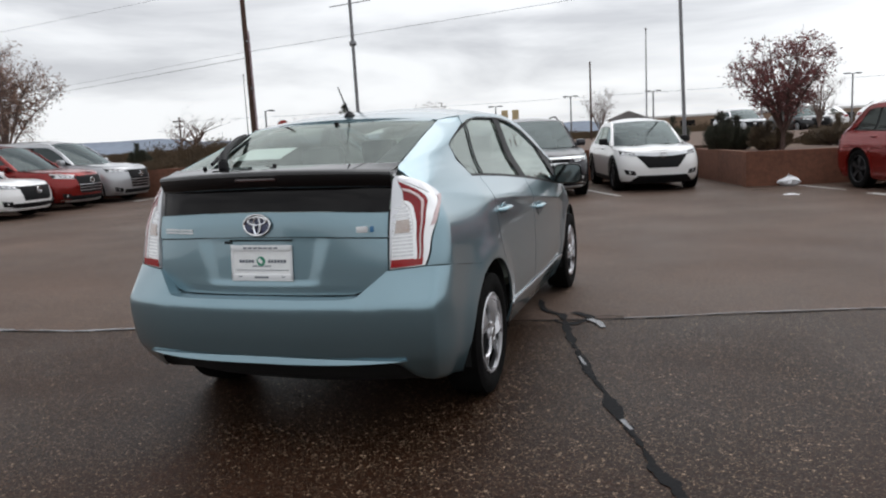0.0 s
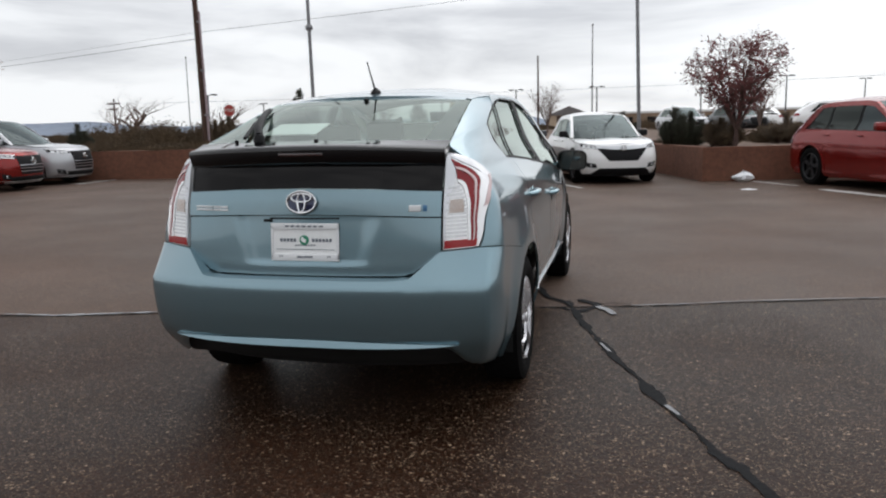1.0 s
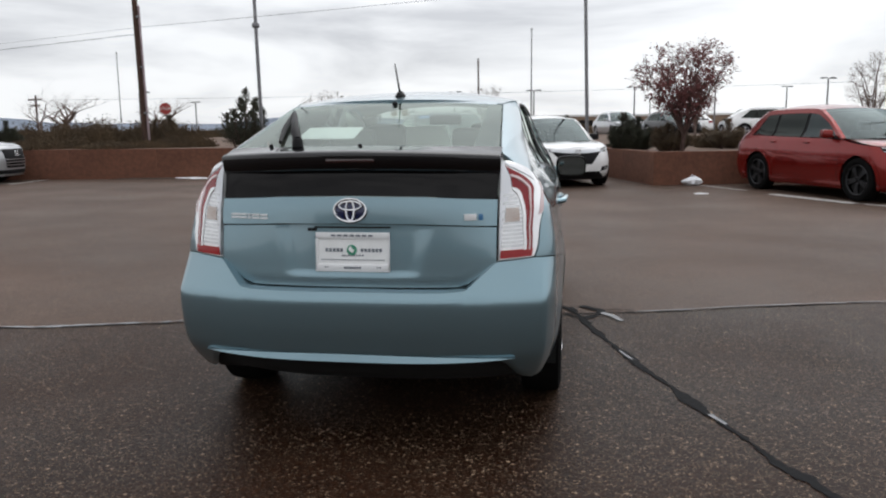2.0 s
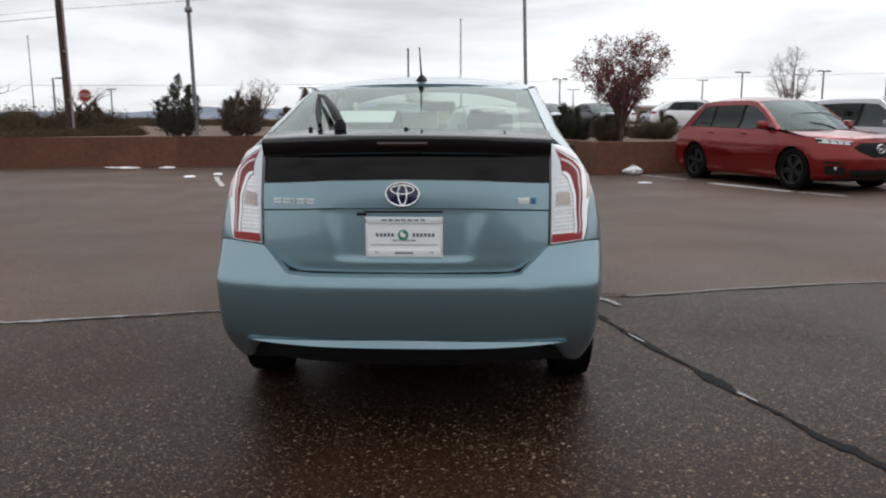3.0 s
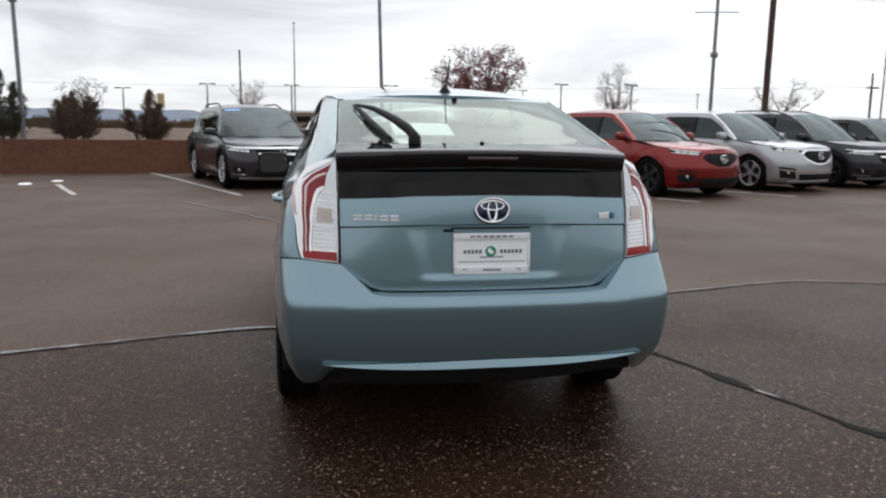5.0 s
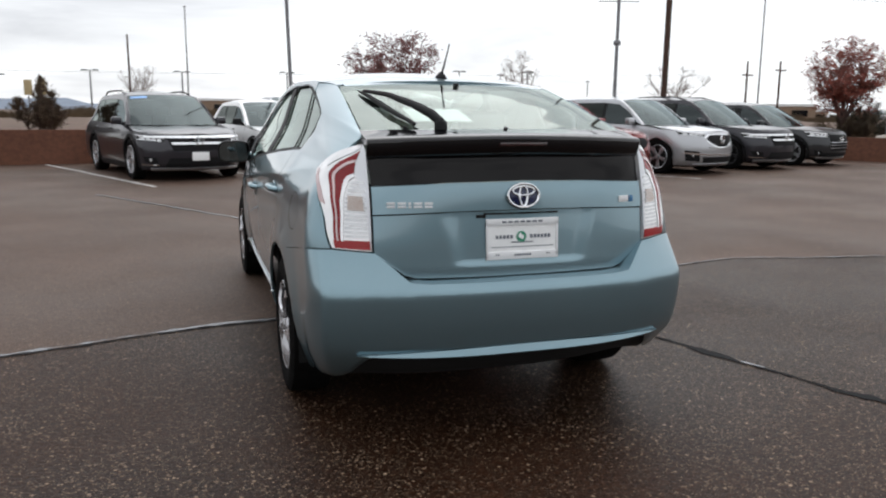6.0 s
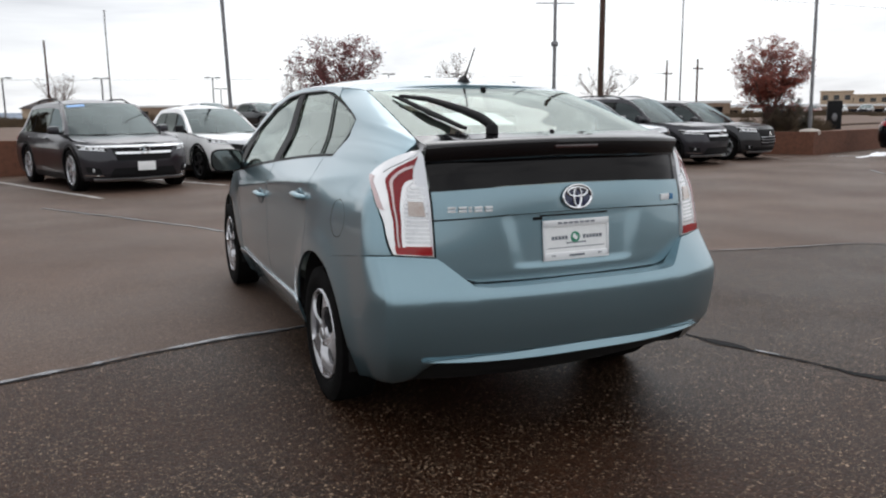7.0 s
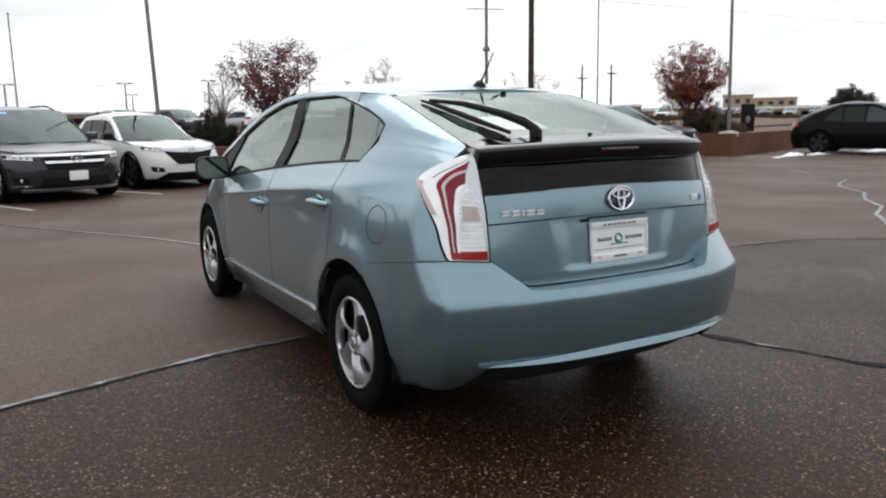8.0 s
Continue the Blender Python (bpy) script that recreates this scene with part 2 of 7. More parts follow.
M["blue"] = mat("emblem_blue", (0.006, 0.014, 0.060), 0.12, 0.3, coat=0.6)
M["blue_badge"] = mat("badge_blue", (0.05, 0.17, 0.34), 0.2, coat=1.0)
M["sticker"] = mat("pale_blue_sticker", (0.22, 0.40, 0.72), 0.6, vary=0.3, scale=30)
M["cloth"] = mat("grey_seat_cloth", (0.075, 0.078, 0.078), 0.95, vary=0.3, scale=20, bump=0.3, bump_scale=200)
M["seat_pale"] = mat("pale_seat_cloth", (0.30, 0.31, 0.29), 0.95, vary=0.15, scale=20, bump=0.3, bump_scale=200)
M["trim_in"] = mat("interior_trim", (0.36, 0.37, 0.35), 0.8, vary=0.15, scale=10)
M["paper"] = mat("window_paper", (0.80, 0.83, 0.80), 0.8, vary=0.05, scale=12)
M["wood"] = mat("weathered_pole_wood", (0.085, 0.045, 0.030), 0.9, second=(0.040, 0.022, 0.016), scale=6, bump=0.6, bump_scale=40)
M["steel"] = mat("galvanised_steel", (0.20, 0.20, 0.21), 0.5, 0.6, vary=0.2, scale=5)
M["concrete"] = mat("pale_concrete", (0.42, 0.38, 0.34), 0.9, vary=0.2, scale=5, bump=0.4)
M["wire"] = mat("cable_black", (0.05, 0.05, 0.055), 0.7)
M["bark"] = mat("tree_bark", (0.075, 0.045, 0.038), 0.95, vary=0.4, scale=9, bump=0.6, bump_scale=30)
M["twig"] = mat("pale_twigs", (0.14, 0.10, 0.085), 0.95, vary=0.35, scale=5)
M["leaf_red"] = mat("autumn_leaves", (0.19, 0.042, 0.040), 0.8, second=(0.085, 0.030, 0.028), scale=1.3)
M["leaf_rust"] = mat("rusty_leaves", (0.29, 0.062, 0.034), 0.8, second=(0.13, 0.036, 0.026), scale=1.3)
M["leaf_tan"] = mat("dry_tan_leaves", (0.36, 0.22, 0.17), 0.85, second=(0.20, 0.13, 0.10), scale=1.5)
M["juniper_brown"] = mat("browned_juniper_needles", (0.105, 0.058, 0.030), 0.85, second=(0.032, 0.026, 0.016), scale=2.2)
M["juniper"] = mat("juniper_needles", (0.050, 0.052, 0.028), 0.85, second=(0.022, 0.024, 0.016), scale=2.0)
M["bush"] = mat("brown_brush", (0.13, 0.085, 0.045), 0.9, second=(0.055, 0.042, 0.028), scale=1.6)
M["sign_red"] = mat("sign_red", (0.33, 0.035, 0.030), 0.5, vary=0.15, scale=8)
M["sign_white"] = mat("sign_white", (0.68, 0.66, 0.62), 0.5, vary=0.05, scale=8)
M["sign_tan"] = mat("sign_tan", (0.42, 0.33, 0.18), 0.6, vary=0.1, scale=8)
M["snow"] = mat("old_snow", (0.80, 0.81, 0.84), 0.8, vary=0.06, scale=6, bump=0.5, bump_scale=25)
M["bag"] = mat("white_plastic_bag", (0.74, 0.75, 0.78), 0.4, vary=0.08, scale=6)
M["litter"] = mat("leaf_litter", (0.055, 0.035, 0.025), 0.95, vary=0.5, scale=12, bump=0.8, bump_scale=30)
M["adobe"] = mat("tan_adobe", (0.42, 0.33, 0.24), 0.9, vary=0.12, scale=0.3)
M["adobe_dark"] = mat("brown_adobe", (0.24, 0.17, 0.12), 0.9, vary=0.15, scale=0.3)
M["white_wall"] = mat("white_roof_panel", (0.70, 0.70, 0.70), 0.7, vary=0.08, scale=0.3)
# blue-grey tint puts the distance haze into the hills' colour
M["hill"] = mat("hazed_hills", (0.17, 0.20, 0.25), 1.0, vary=0.15, scale=0.01)
PAINTS = {
    "red": mat("red_car_paint", (0.20, 0.007, 0.005), 0.24, 0.55, vary=0.05, scale=200, coat=0.55),
    "silver": mat("silver_car_paint", (0.42, 0.43, 0.45), 0.32, 0.6, vary=0.05, scale=200, coat=1.0),
    "white": mat("white_car_paint", (0.80, 0.80, 0.80), 0.35, vary=0.03, scale=20, coat=1.0),
    "grey": mat("grey_car_paint", (0.019, 0.0185, 0.025), 0.30, 0.40, vary=0.06, scale=200, coat=0.6),
    "dark": mat("charcoal_car_paint", (0.022, 0.023, 0.026), 0.3, 0.5, vary=0.06, scale=200, coat=0.6),
    "black": mat("black_car_paint", (0.003, 0.003, 0.004), 0.25, spec=0.10, coat=0.06),
}


# ---------------------------------------------------------------- mesh kit
def lerp(a, b, t):
    return a + (b - a) * t


def table(rows):
    xs, ys = [r[0] for r in rows], [r[1] for r in rows]
    xs_a, ys_a = np.array(xs, float), np.array(ys, float)
    # smooth monotone-ish interpolation through the rows
    slopes = np.gradient(ys_a, xs_a) if len(xs) > 2 else np.full(len(xs), (ys_a[-1] - ys_a[0]) / (xs_a[-1] - xs_a[0]))
    for i in range(1, len(xs) - 1):
        d0, d1 = (ys[i] - ys[i - 1]) / (xs[i] - xs[i - 1]), (ys[i + 1] - ys[i]) / (xs[i + 1] - xs[i])
        slopes[i] = 0.0 if d0 * d1 <= 0 else 2 * d0 * d1 / (d0 + d1)

    def at(x):
        if x <= xs[0]:
            return ys[0]
        if x >= xs[-1]:
            return ys[-1]
        i = int(np.searchsorted(xs_a, x, "right")) - 1
        h = xs[i + 1] - xs[i]
        t = (x - xs[i]) / h
        return ((2 * t ** 3 - 3 * t * t + 1) * ys[i] + (t ** 3 - 2 * t * t + t) * h * slopes[i]
                + (-2 * t ** 3 + 3 * t * t) * ys[i + 1] + (t ** 3 - t * t) * h * slopes[i + 1])
    return at


def along(poly, t):
    """Point at fraction t of a polyline's chord length."""
    if len(poly) == 1:
        return poly[0]
    seg = [math.dist(poly[i], poly[i + 1]) for i in range(len(poly) - 1)]
    left = t * sum(seg)
    for i, s in enumerate(seg):
        if left <= s + 1e-12 or i == len(seg) - 1:
            k = left / s if s else 0
            return tuple(lerp(a, b, k) for a, b in zip(poly[i], poly[i + 1]))
        left -= s


class Geo:
    """Collects vertices and faces of one mesh."""

    def __init__(self):
        self.v, self.f = [], []

    def add(self, verts, faces):
        n = len(self.v)
        self.v += [tuple(p) for p in verts]
        self.f += [tuple(i + n for i in face) for face in faces]
        return self

    def grid(self, rows, flip=False, closed=False):
        """rows of equal length; closed joins each row's end to its start."""
        nu, nv = len(rows), len(rows[0])
        faces = []
        for i in range(nu - 1):
            for j in range(nv if closed else nv - 1):
                k = (j + 1) % nv
                q = (i * nv + j, i * nv + k, (i + 1) * nv + k, (i + 1) * nv + j)
                faces.append(q[::-1] if flip else q)
        return self.add([p for r in rows for p in r], faces)

    def box(self, c, s, m=None, bevel=0.0):
        x, y, z = s[0] / 2, s[1] / 2, s[2] / 2
        b = min(bevel, x * 0.9, y * 0.9, z * 0.9)
        if b <= 0:
            vs = [(i * x, j * y, k * z) for k in (-1, 1) for j in (-1, 1) for i in (-1, 1)]
            fs = [(0, 2, 3, 1), (4, 5, 7, 6), (0, 1, 5, 4), (2, 6, 7, 3), (0, 4, 6, 2), (1, 3, 7, 5)]
        else:
            bm = bmesh.new()
            bmesh.ops.create_cube(bm, size=1.0)
            bmesh.ops.scale(bm, vec=(2 * x, 2 * y, 2 * z), verts=bm.verts)
            bmesh.ops.bevel(bm, geom=list(bm.edges), offset=b, segments=2, affect="EDGES", profile=0.6)
            bm.verts.index_update()
            vs, fs = [tuple(v.co) for v in bm.verts], [tuple(v.index for v in f.verts) for f in bm.faces]
            bm.free()
        m = m or Matrix()
        return self.add([(m @ Vector(p)) + Vector(c) for p in vs], fs)

    def tube(self, pts, rad, seg=8, caps=True):
        pts = [Vector(p) for p in pts]
        rows = []
        side = None
        for i, p in enumerate(pts):
            d = (pts[min(i + 1, len(pts) - 1)] - pts[max(i - 1, 0)]).normalized()
            if side is None:
                side = d.orthogonal().normalized()
            side = (side - d * side.dot(d)).normalized()
            up = d.cross(side)
            r = rad[i] if isinstance(rad, (list, tuple)) else rad
            rows.append([p + (side * math.cos(a) + up * math.sin(a)) * r for a in [2 * math.pi * k / seg for k in range(seg)]])
        n = len(self.v)
        self.grid(rows, closed=True)
        if caps:
            self.f.append(tuple(n + k for k in range(seg))[::-1])
            self.f.append(tuple(n + (len(pts) - 1) * seg + k for k in range(seg)))
        return self

    def lathe(self, prof, seg=32, m=None):
        """prof: (radius, height) turned about local z."""
        m = m or Matrix()
        rows = [[m @ Vector((r * math.cos(2 * math.pi * k / seg), r * math.sin(2 * math.pi * k / seg), h)) for k in range(seg)] for r, h in prof]
        return self.grid(rows, closed=True)

    def prism(self, poly, depth, m=None, bevel=0.0):
        """A 2D outline (counter-clockwise) in local xy, from z = 0 to depth, its top edge drawn in by bevel."""
        m = m or Matrix()
        n = len(poly)
        cx, cy = sum(p[0] for p in poly) / n, sum(p[1] for p in poly) / n
        rings = [[(x, y, 0) for x, y in poly]]
        if bevel:
            rings.append([(x, y, depth - bevel) for x, y in poly])
            size = max(1e-6, max(math.hypot(x - cx, y - cy) for x, y in poly))
            k = 1 - bevel / size
            rings.append([(cx + (x - cx) * k, cy + (y - cy) * k, depth) for x, y in poly])
        else:
            rings.append([(x, y, depth) for x, y in poly])
        vs = [m @ Vector(p) for r in rings for p in r]
        fs = [(i * n + j, i * n + (j + 1) % n, (i + 1) * n + (j + 1) % n, (i + 1) * n + j) for i in range(len(rings) - 1) for j in range(n)]
        fs.append(tuple((len(rings) - 1) * n + j for j in range(n)))
        fs.append(tuple(range(n))[::-1])
        return self.add(vs, fs)


def part(name, geo, material, parent=None, label="", smooth=True, sharp=38, at=None):
    me = bpy.data.meshes.new(name)
    me.from_pydata(geo.v, [], geo.f)
    me.materials.append(material)
    if smooth:
        me.polygons.foreach_set("use_smooth", [True] * len(me.polygons))
        me.set_sharp_from_angle(angle=radians(sharp))
    me.update()
    ob = new(name, me)
    if parent is not None:
        ob.parent = parent
    if at is not None:
        ob.matrix_basis = at
    return tagged(ob, label) if label else ob


def thing(name, m, label, category, group="", kind=""):
    ob = new(name)
    ob.empty_display_size = 0.2
    ob.matrix_basis = m
    return tagged(ob, label, category, group, kind)


def mirrored(geo):
    g = Geo()
    return g.add([(-x, y, z) for x, y, z in geo.v], [f[::-1] for f in geo.f])


# ---------------------------------------------------------------- car shape
class Shape:
    """A car's skin as level slices: rear arc, straight side and front arc at every height."""

    def __init__(self, w, yr, dr, yf, df, taper=None, n=2.2):
        self.w, self.yr, self.dr, self.yf, self.df, self.n = table(w), table(yr), table(dr), table(yf), table(df), n
        self.taper = table(taper) if taper else (lambda y: 1.0)

    def rear(self, x, z):
        w = self.w(z) * self.taper(0.2)
        k = min(1.0, abs(x) / w)
        return (x, self.yr(z) + self.dr(z) * (1 - math.sqrt(max(0, 1 - k ** self.n))), z)

    def front(self, x, z):
        w = self.w(z) * self.taper(self.yf(z) - self.df(z))
        k = min(1.0, abs(x) / w)
        return (x, self.yf(z) - self.df(z) * (1 - math.sqrt(max(0, 1 - k ** self.n))), z)

    def side(self, y, z):
        w = self.w(z) * self.taper(min(y, self.yf(z) - self.df(z)))
        a, b = self.yr(z) + self.dr(z), self.yf(z) - self.df(z)
        if y < a:
            k = min(1, (a - y) / self.dr(z))
            w *= max(0, 1 - k * k) ** (1 / self.n)
        elif y > b:
            k = min(1, (y - b) / self.df(z))
            w *= max(0, 1 - k * k) ** (1 / self.n)
        return (w, y, z)

    def wrap(self, q, z):
        """q: 0 rear middle, 1 end of the rear arc, 2 start of the front arc, 3 front middle."""
        if q <= 1:
            t = max(0, q) * math.pi / 2
            return (self.w(z) * self.taper(0.2) * math.sin(t) ** (2 / self.n), self.yr(z) + self.dr(z) * (1 - math.cos(t)), z)
        a, b = self.yr(z) + self.dr(z), self.yf(z) - self.df(z)
        if q <= 2:
            return self.side(lerp(a, b, q - 1), z)
        t = (3 - q) * math.pi / 2
        return (self.w(z) * self.taper(b) * math.sin(t) ** (2 / self.n), self.yf(z) - self.df(z) * (1 - math.cos(t)), z)

    def q_x(self, x, z):
        return math.asin(min(1, (x / self.w(z) / self.taper(0.2)) ** (self.n / 2))) / (math.pi / 2)

    def q_y(self, y, z):
        a, b = self.yr(z) + self.dr(z), self.yf(z) - self.df(z)
        if y < a:
            return math.acos(max(0, min(1, 1 - (y - self.yr(z)) / self.dr(z)))) / (math.pi / 2)
        if y > b:
            return 3 - math.acos(max(0, min(1, 1 - (self.yf(z) - y) / self.df(z)))) / (math.pi / 2)
        return 1 + (y - a) / (b - a)


def patch(fm, lo, hi, nu, nv, fold=0.012, lift=0.0, mid=(0, 2.0, 0.6), geo=None, plain=""):
    """A panel on the surface fm(a, b) between two edges given in (a, b), with its rim turned inwards; plain names edges left flat: h the hi edge, s the start."""
    P = [[Vector(fm(*[lerp(p, q, j / nv) for p, q in zip(along(lo, i / nu), along(hi, i / nu))])) for j in range(nv + 1)] for i in range(nu + 1)]
    N = []
    for i in range(nu + 1):
        row = []
        for j in range(nv + 1):
            du = P[min(i + 1, nu)][j] - P[max(i - 1, 0)][j]
            dv = P[i][min(j + 1, nv)] - P[i][max(j - 1, 0)]
            n = du.cross(dv)
            row.append(n.normalized() if n.length > 1e-12 else Vector((0, 0, 0)))
        N.append(row)
    c = N[nu // 2][nv // 2]
    out = 1 if c.dot(P[nu // 2][nv // 2] - Vector(mid)) > 0 else -1
    rows = [[P[i][j] + N[i][j] * out * lift for j in range(nv + 1)] for i in range(nu + 1)]
    if fold:
        rows = [[r[0] - N[i][0] * out * fold] + r + ([] if "h" in plain else [r[-1] - N[i][-1] * out * fold]) for i, r in enumerate(rows)]
        first = [p - N[0][max(0, min(nv, j - 1))] * out * fold for j, p in enumerate(rows[0])]
        last = [p - N[nu][max(0, min(nv, j - 1))] * out * fold for j, p in enumerate(rows[-1])]
        first[0], first[-1], last[0], last[-1] = rows[0][0], rows[0][-1], rows[-1][0], rows[-1][-1]
        rows = (rows if "s" in plain else [first] + rows) + [last]
    return (geo or Geo()).grid(rows, flip=out > 0)


def make_wheel(parent, m, r, width, kind, rim_mat, spokes=5):
    """One wheel: tyre, rim and its spokes; local z points outwards."""
    hub = new("wheel")
    hub.empty_display_size = 0.1
    hub.parent, hub.matrix_basis = parent, m
    h, ri = width / 2, r * (0.67 if kind == "cover" else 0.70)
    tread = []
    for k in range(5):
        t = lerp(-h * 0.86, h * 0.86, k / 4)
        tread.append((r - 0.006 * (t / h) ** 2, t))
    prof = [(ri, -h * 0.8), (ri + (r - ri) * 0.35, -h), (r - 0.03, -h * 0.98)] + tread + [(r - 0.03, h * 0.98), (ri + (r - ri) * 0.45, h * 1.02), (ri + 0.012, h * 0.9), (ri, h * 0.82)]
    part("tyre", Geo().lathe(prof, 48), M["rubber"], hub)
    # near-black disc that stands in for the shade behind the spokes
    part("wheel_well_disc", Geo().lathe([(0.001, h * 0.25), (ri * 0.985, h * 0.25), (ri * 0.985, -h * 0.5)], 32), M["gap"], hub)
    g = Geo()
    g.lathe([(ri, h * 0.45), (ri, h * 0.88), (ri - 0.006, h * 0.93), (ri - 0.016, h * 0.88), (ri - 0.019, h * 0.72)], 48)
    if kind == "cover":
        # five broad blades that widen to the rim, with long openings between them
        for s in range(spokes):
            a0 = 2 * math.pi * s / spokes
            rows = []
            for i in range(13):
                t = i / 12
                rr = lerp(ri * 0.16, ri * 0.97, t)
                half = lerp(0.55, 0.19, min(1, t / 0.35)) if t < 0.35 else lerp(0.19, 0.58, ((t - 0.35) / 0.65) ** 2.8)
                twist = 0.30 * t
                zz = h * (0.80 + 0.16 * math.sin(math.pi * t))
                rows.append([(rr * math.cos(a0 + twist + u * half), rr * math.sin(a0 + twist + u * half), zz + 0.010 * max(0.0, -u) - 0.014 * max(0.0, u) - (0.014 if abs(u) > 1.05 else 0)) for u in (-1.12, -1, -0.5, 0, 0.5, 1, 1.12)])
            g.grid(rows)
        g.lathe([(ri * 0.30, h * 0.78), (ri * 0.27, h * 0.90), (ri * 0.19, h * 0.95), (ri * 0.17, h * 0.91), (0.001, h * 0.93)], 24)
    else:
        for s in range(spokes):
            a0 = 2 * math.pi * s / spokes
            for da in ((-0.10, 0.10) if kind == "twin" else (0.0,)):
                rows = []
                for i in range(6):
                    t = i / 5
                    rr, wd = lerp(ri * 0.15, ri * 0.97, t), lerp(0.030, 0.021, t) if kind == "twin" else lerp(0.042, 0.030, t)
                    a = a0 + da * (0.4 + 1.1 * t)
                    zz = h * (0.74 + 0.10 * math.sin(math.pi * t))
                    cx, cy = rr * math.cos(a), rr * math.sin(a)
                    rows.append([(cx - math.sin(a) * u * wd, cy + math.cos(a) * u * wd, zz - d) for u, d in ((-1, 0.03), (-0.8, 0.002), (0.8, 0.002), (1, 0.03))])
                g.grid(rows)
        g.lathe([(ri * 0.26, h * 0.6), (ri * 0.22, h * 0.82), (0.001, h * 0.84)], 24)
    part("rim", g, rim_mat, hub)
    cap = Geo().lathe([(ri * 0.135, h * 0.90), (ri * 0.12, h * 0.965), (0.001, h * 0.975)], 20)
    part("hub_cap", cap, M["silver"] if rim_mat is M["rim"] else M["plastic"], hub)
    return hub


def half_drum(x, cy, cz, r, deep, s, low=-12):
    """The inside of a wheel arch: an open half drum with its inner disc."""
    arc = [radians(low + (180 - 2 * low) * k / 24) for k in range(25)]
    g = Geo().grid([[(s * (x - d), cy + rr * math.cos(a), cz + rr * math.sin(a)) for a in arc] for rr, d in ((r, 0.0), (r, deep), (0.02, deep))])
    return g


def wheels(car, track, wb, y_rear, r, width, kind, rim_mat, spokes=5, drop=0.0):
    for y in (y_rear, y_rear + wb):
        for s in (-1, 1):
            m = Matrix.Translation((s * track, y, r + drop)) @ Matrix.Rotation(radians(90 * s), 4, "Y") @ Matrix.Rotation(0.7 * y + s, 4, "Z")
            make_wheel(car, m, r, width, kind, rim_mat, spokes)


# ---------------------------------------------------------------- ground
GROUND = -0.06


def rise(y):
    """Height of the lot, which climbs gently under the car and lies level beyond it."""
    return GROUND + 0.009 * max(0.0, min(y, 4.0))


def sheet(xs, ys, dz=0.0):
    g = Geo()
    return g.grid([[(x, y, rise(y) + dz) for y in ys] for x in xs], flip=True)


span = [-1500, -300, -80, -30, -12, -6, -3, 0, 3, 6, 12, 30, 80, 300, 1500]
part("ground", sheet(span, [-1500, -300, -60, -20, -8, -4, 0, 2, 4, 5, 7, 9, 11, 13, 15, 17, 18, 22, 25, 60, 200, 800, 1500]), M["asphalt_new"], smooth=False)
tagged(bpy.data.objects["ground"], "damp brown-grey asphalt parking lot", "ground", kind="structure")


def crack_y(x):
    return float(np.interp(x, [-14, -6, -3.4, -2.7, -2.25, -1.7, -1.2, -0.76, 1.1, 1.45, 2.1, 2.6, 3.2, 3.5, 4.17, 5.12, 5.7, 6.6, 9, 14],
                           [0.2, 1.2, 1.62, 1.63, 1.76, 1.91, 2.04, 2.07, 2.40, 2.48, 2.65, 2.78, 2.93, 2.98, 2.82, 2.62, 2.22, 1.6, 0.8, 0.2])) - 0.055 + 0.03 * noise.noise(Vector((x * 2.3, 0.7, 0)))


# the older, coarser paving on the near side of the joint
xs = [-14 + 28 * k / 140 for k in range(141)]
near = Geo().grid([[(x, y, rise(y) + 0.004) for y in (-16.0, -5.0, -1.0, 0.0, crack_y(x))] for x in xs], flip=True)
tagged(part("pavement_old", near, M["asphalt_old"], smooth=False), "coarse worn asphalt with exposed pale stones", "pavement", kind="structure")


def ribbon(pts, wide, dz, seed=0, wob=0.35):
    """A seam poured along a line on the lot, of uneven width."""
    dense = []
    for a, b in zip(pts[:-1], pts[1:]):
        n = max(2, int(math.dist(a, b) / 0.022))
        dense += [(lerp(a[0], b[0], k / n), lerp(a[1], b[1], k / n)) for k in range(n)]
    dense.append(pts[-1])
    rows = []
    for i, p in enumerate(dense):
        a, b = dense[max(0, i - 1)], dense[min(len(dense) - 1, i + 1)]
        d = Vector((b[0] - a[0], b[1] - a[1])).normalized()
        nrm = Vector((-d.y, d.x))
        s = noise.noise(Vector((p[0] * 5, p[1] * 5, seed))) + 0.8 * noise.noise(Vector((p[0] * 19, p[1] * 19, seed + 3)))
        w = wide * max(0.12, 1 + wob * 1.6 * s) / 2
        off = 0.02 * noise.noise(Vector((p[0] * 2.1, p[1] * 2.1, seed + 9))) + wob * 0.4 * wide * noise.noise(Vector((p[0] * 11, p[1] * 11, seed + 5)))
        z = rise(p[1]) + dz
        c = Vector(p) + nrm * off
        rows.append([(c.x - nrm.x * w, c.y - nrm.y * w, z), (c.x, c.y, z + 0.002), (c.x + nrm.x * w, c.y + nrm.y * w, z)])
    return Geo().grid(rows)


def seam(label, pts, wide, material, seed, dz=0.0075, wob=0.35):
    tagged(part("sealed_crack", ribbon(pts, wide, dz, seed, wob), material), label, "crack", "sealed cracks", "structure")


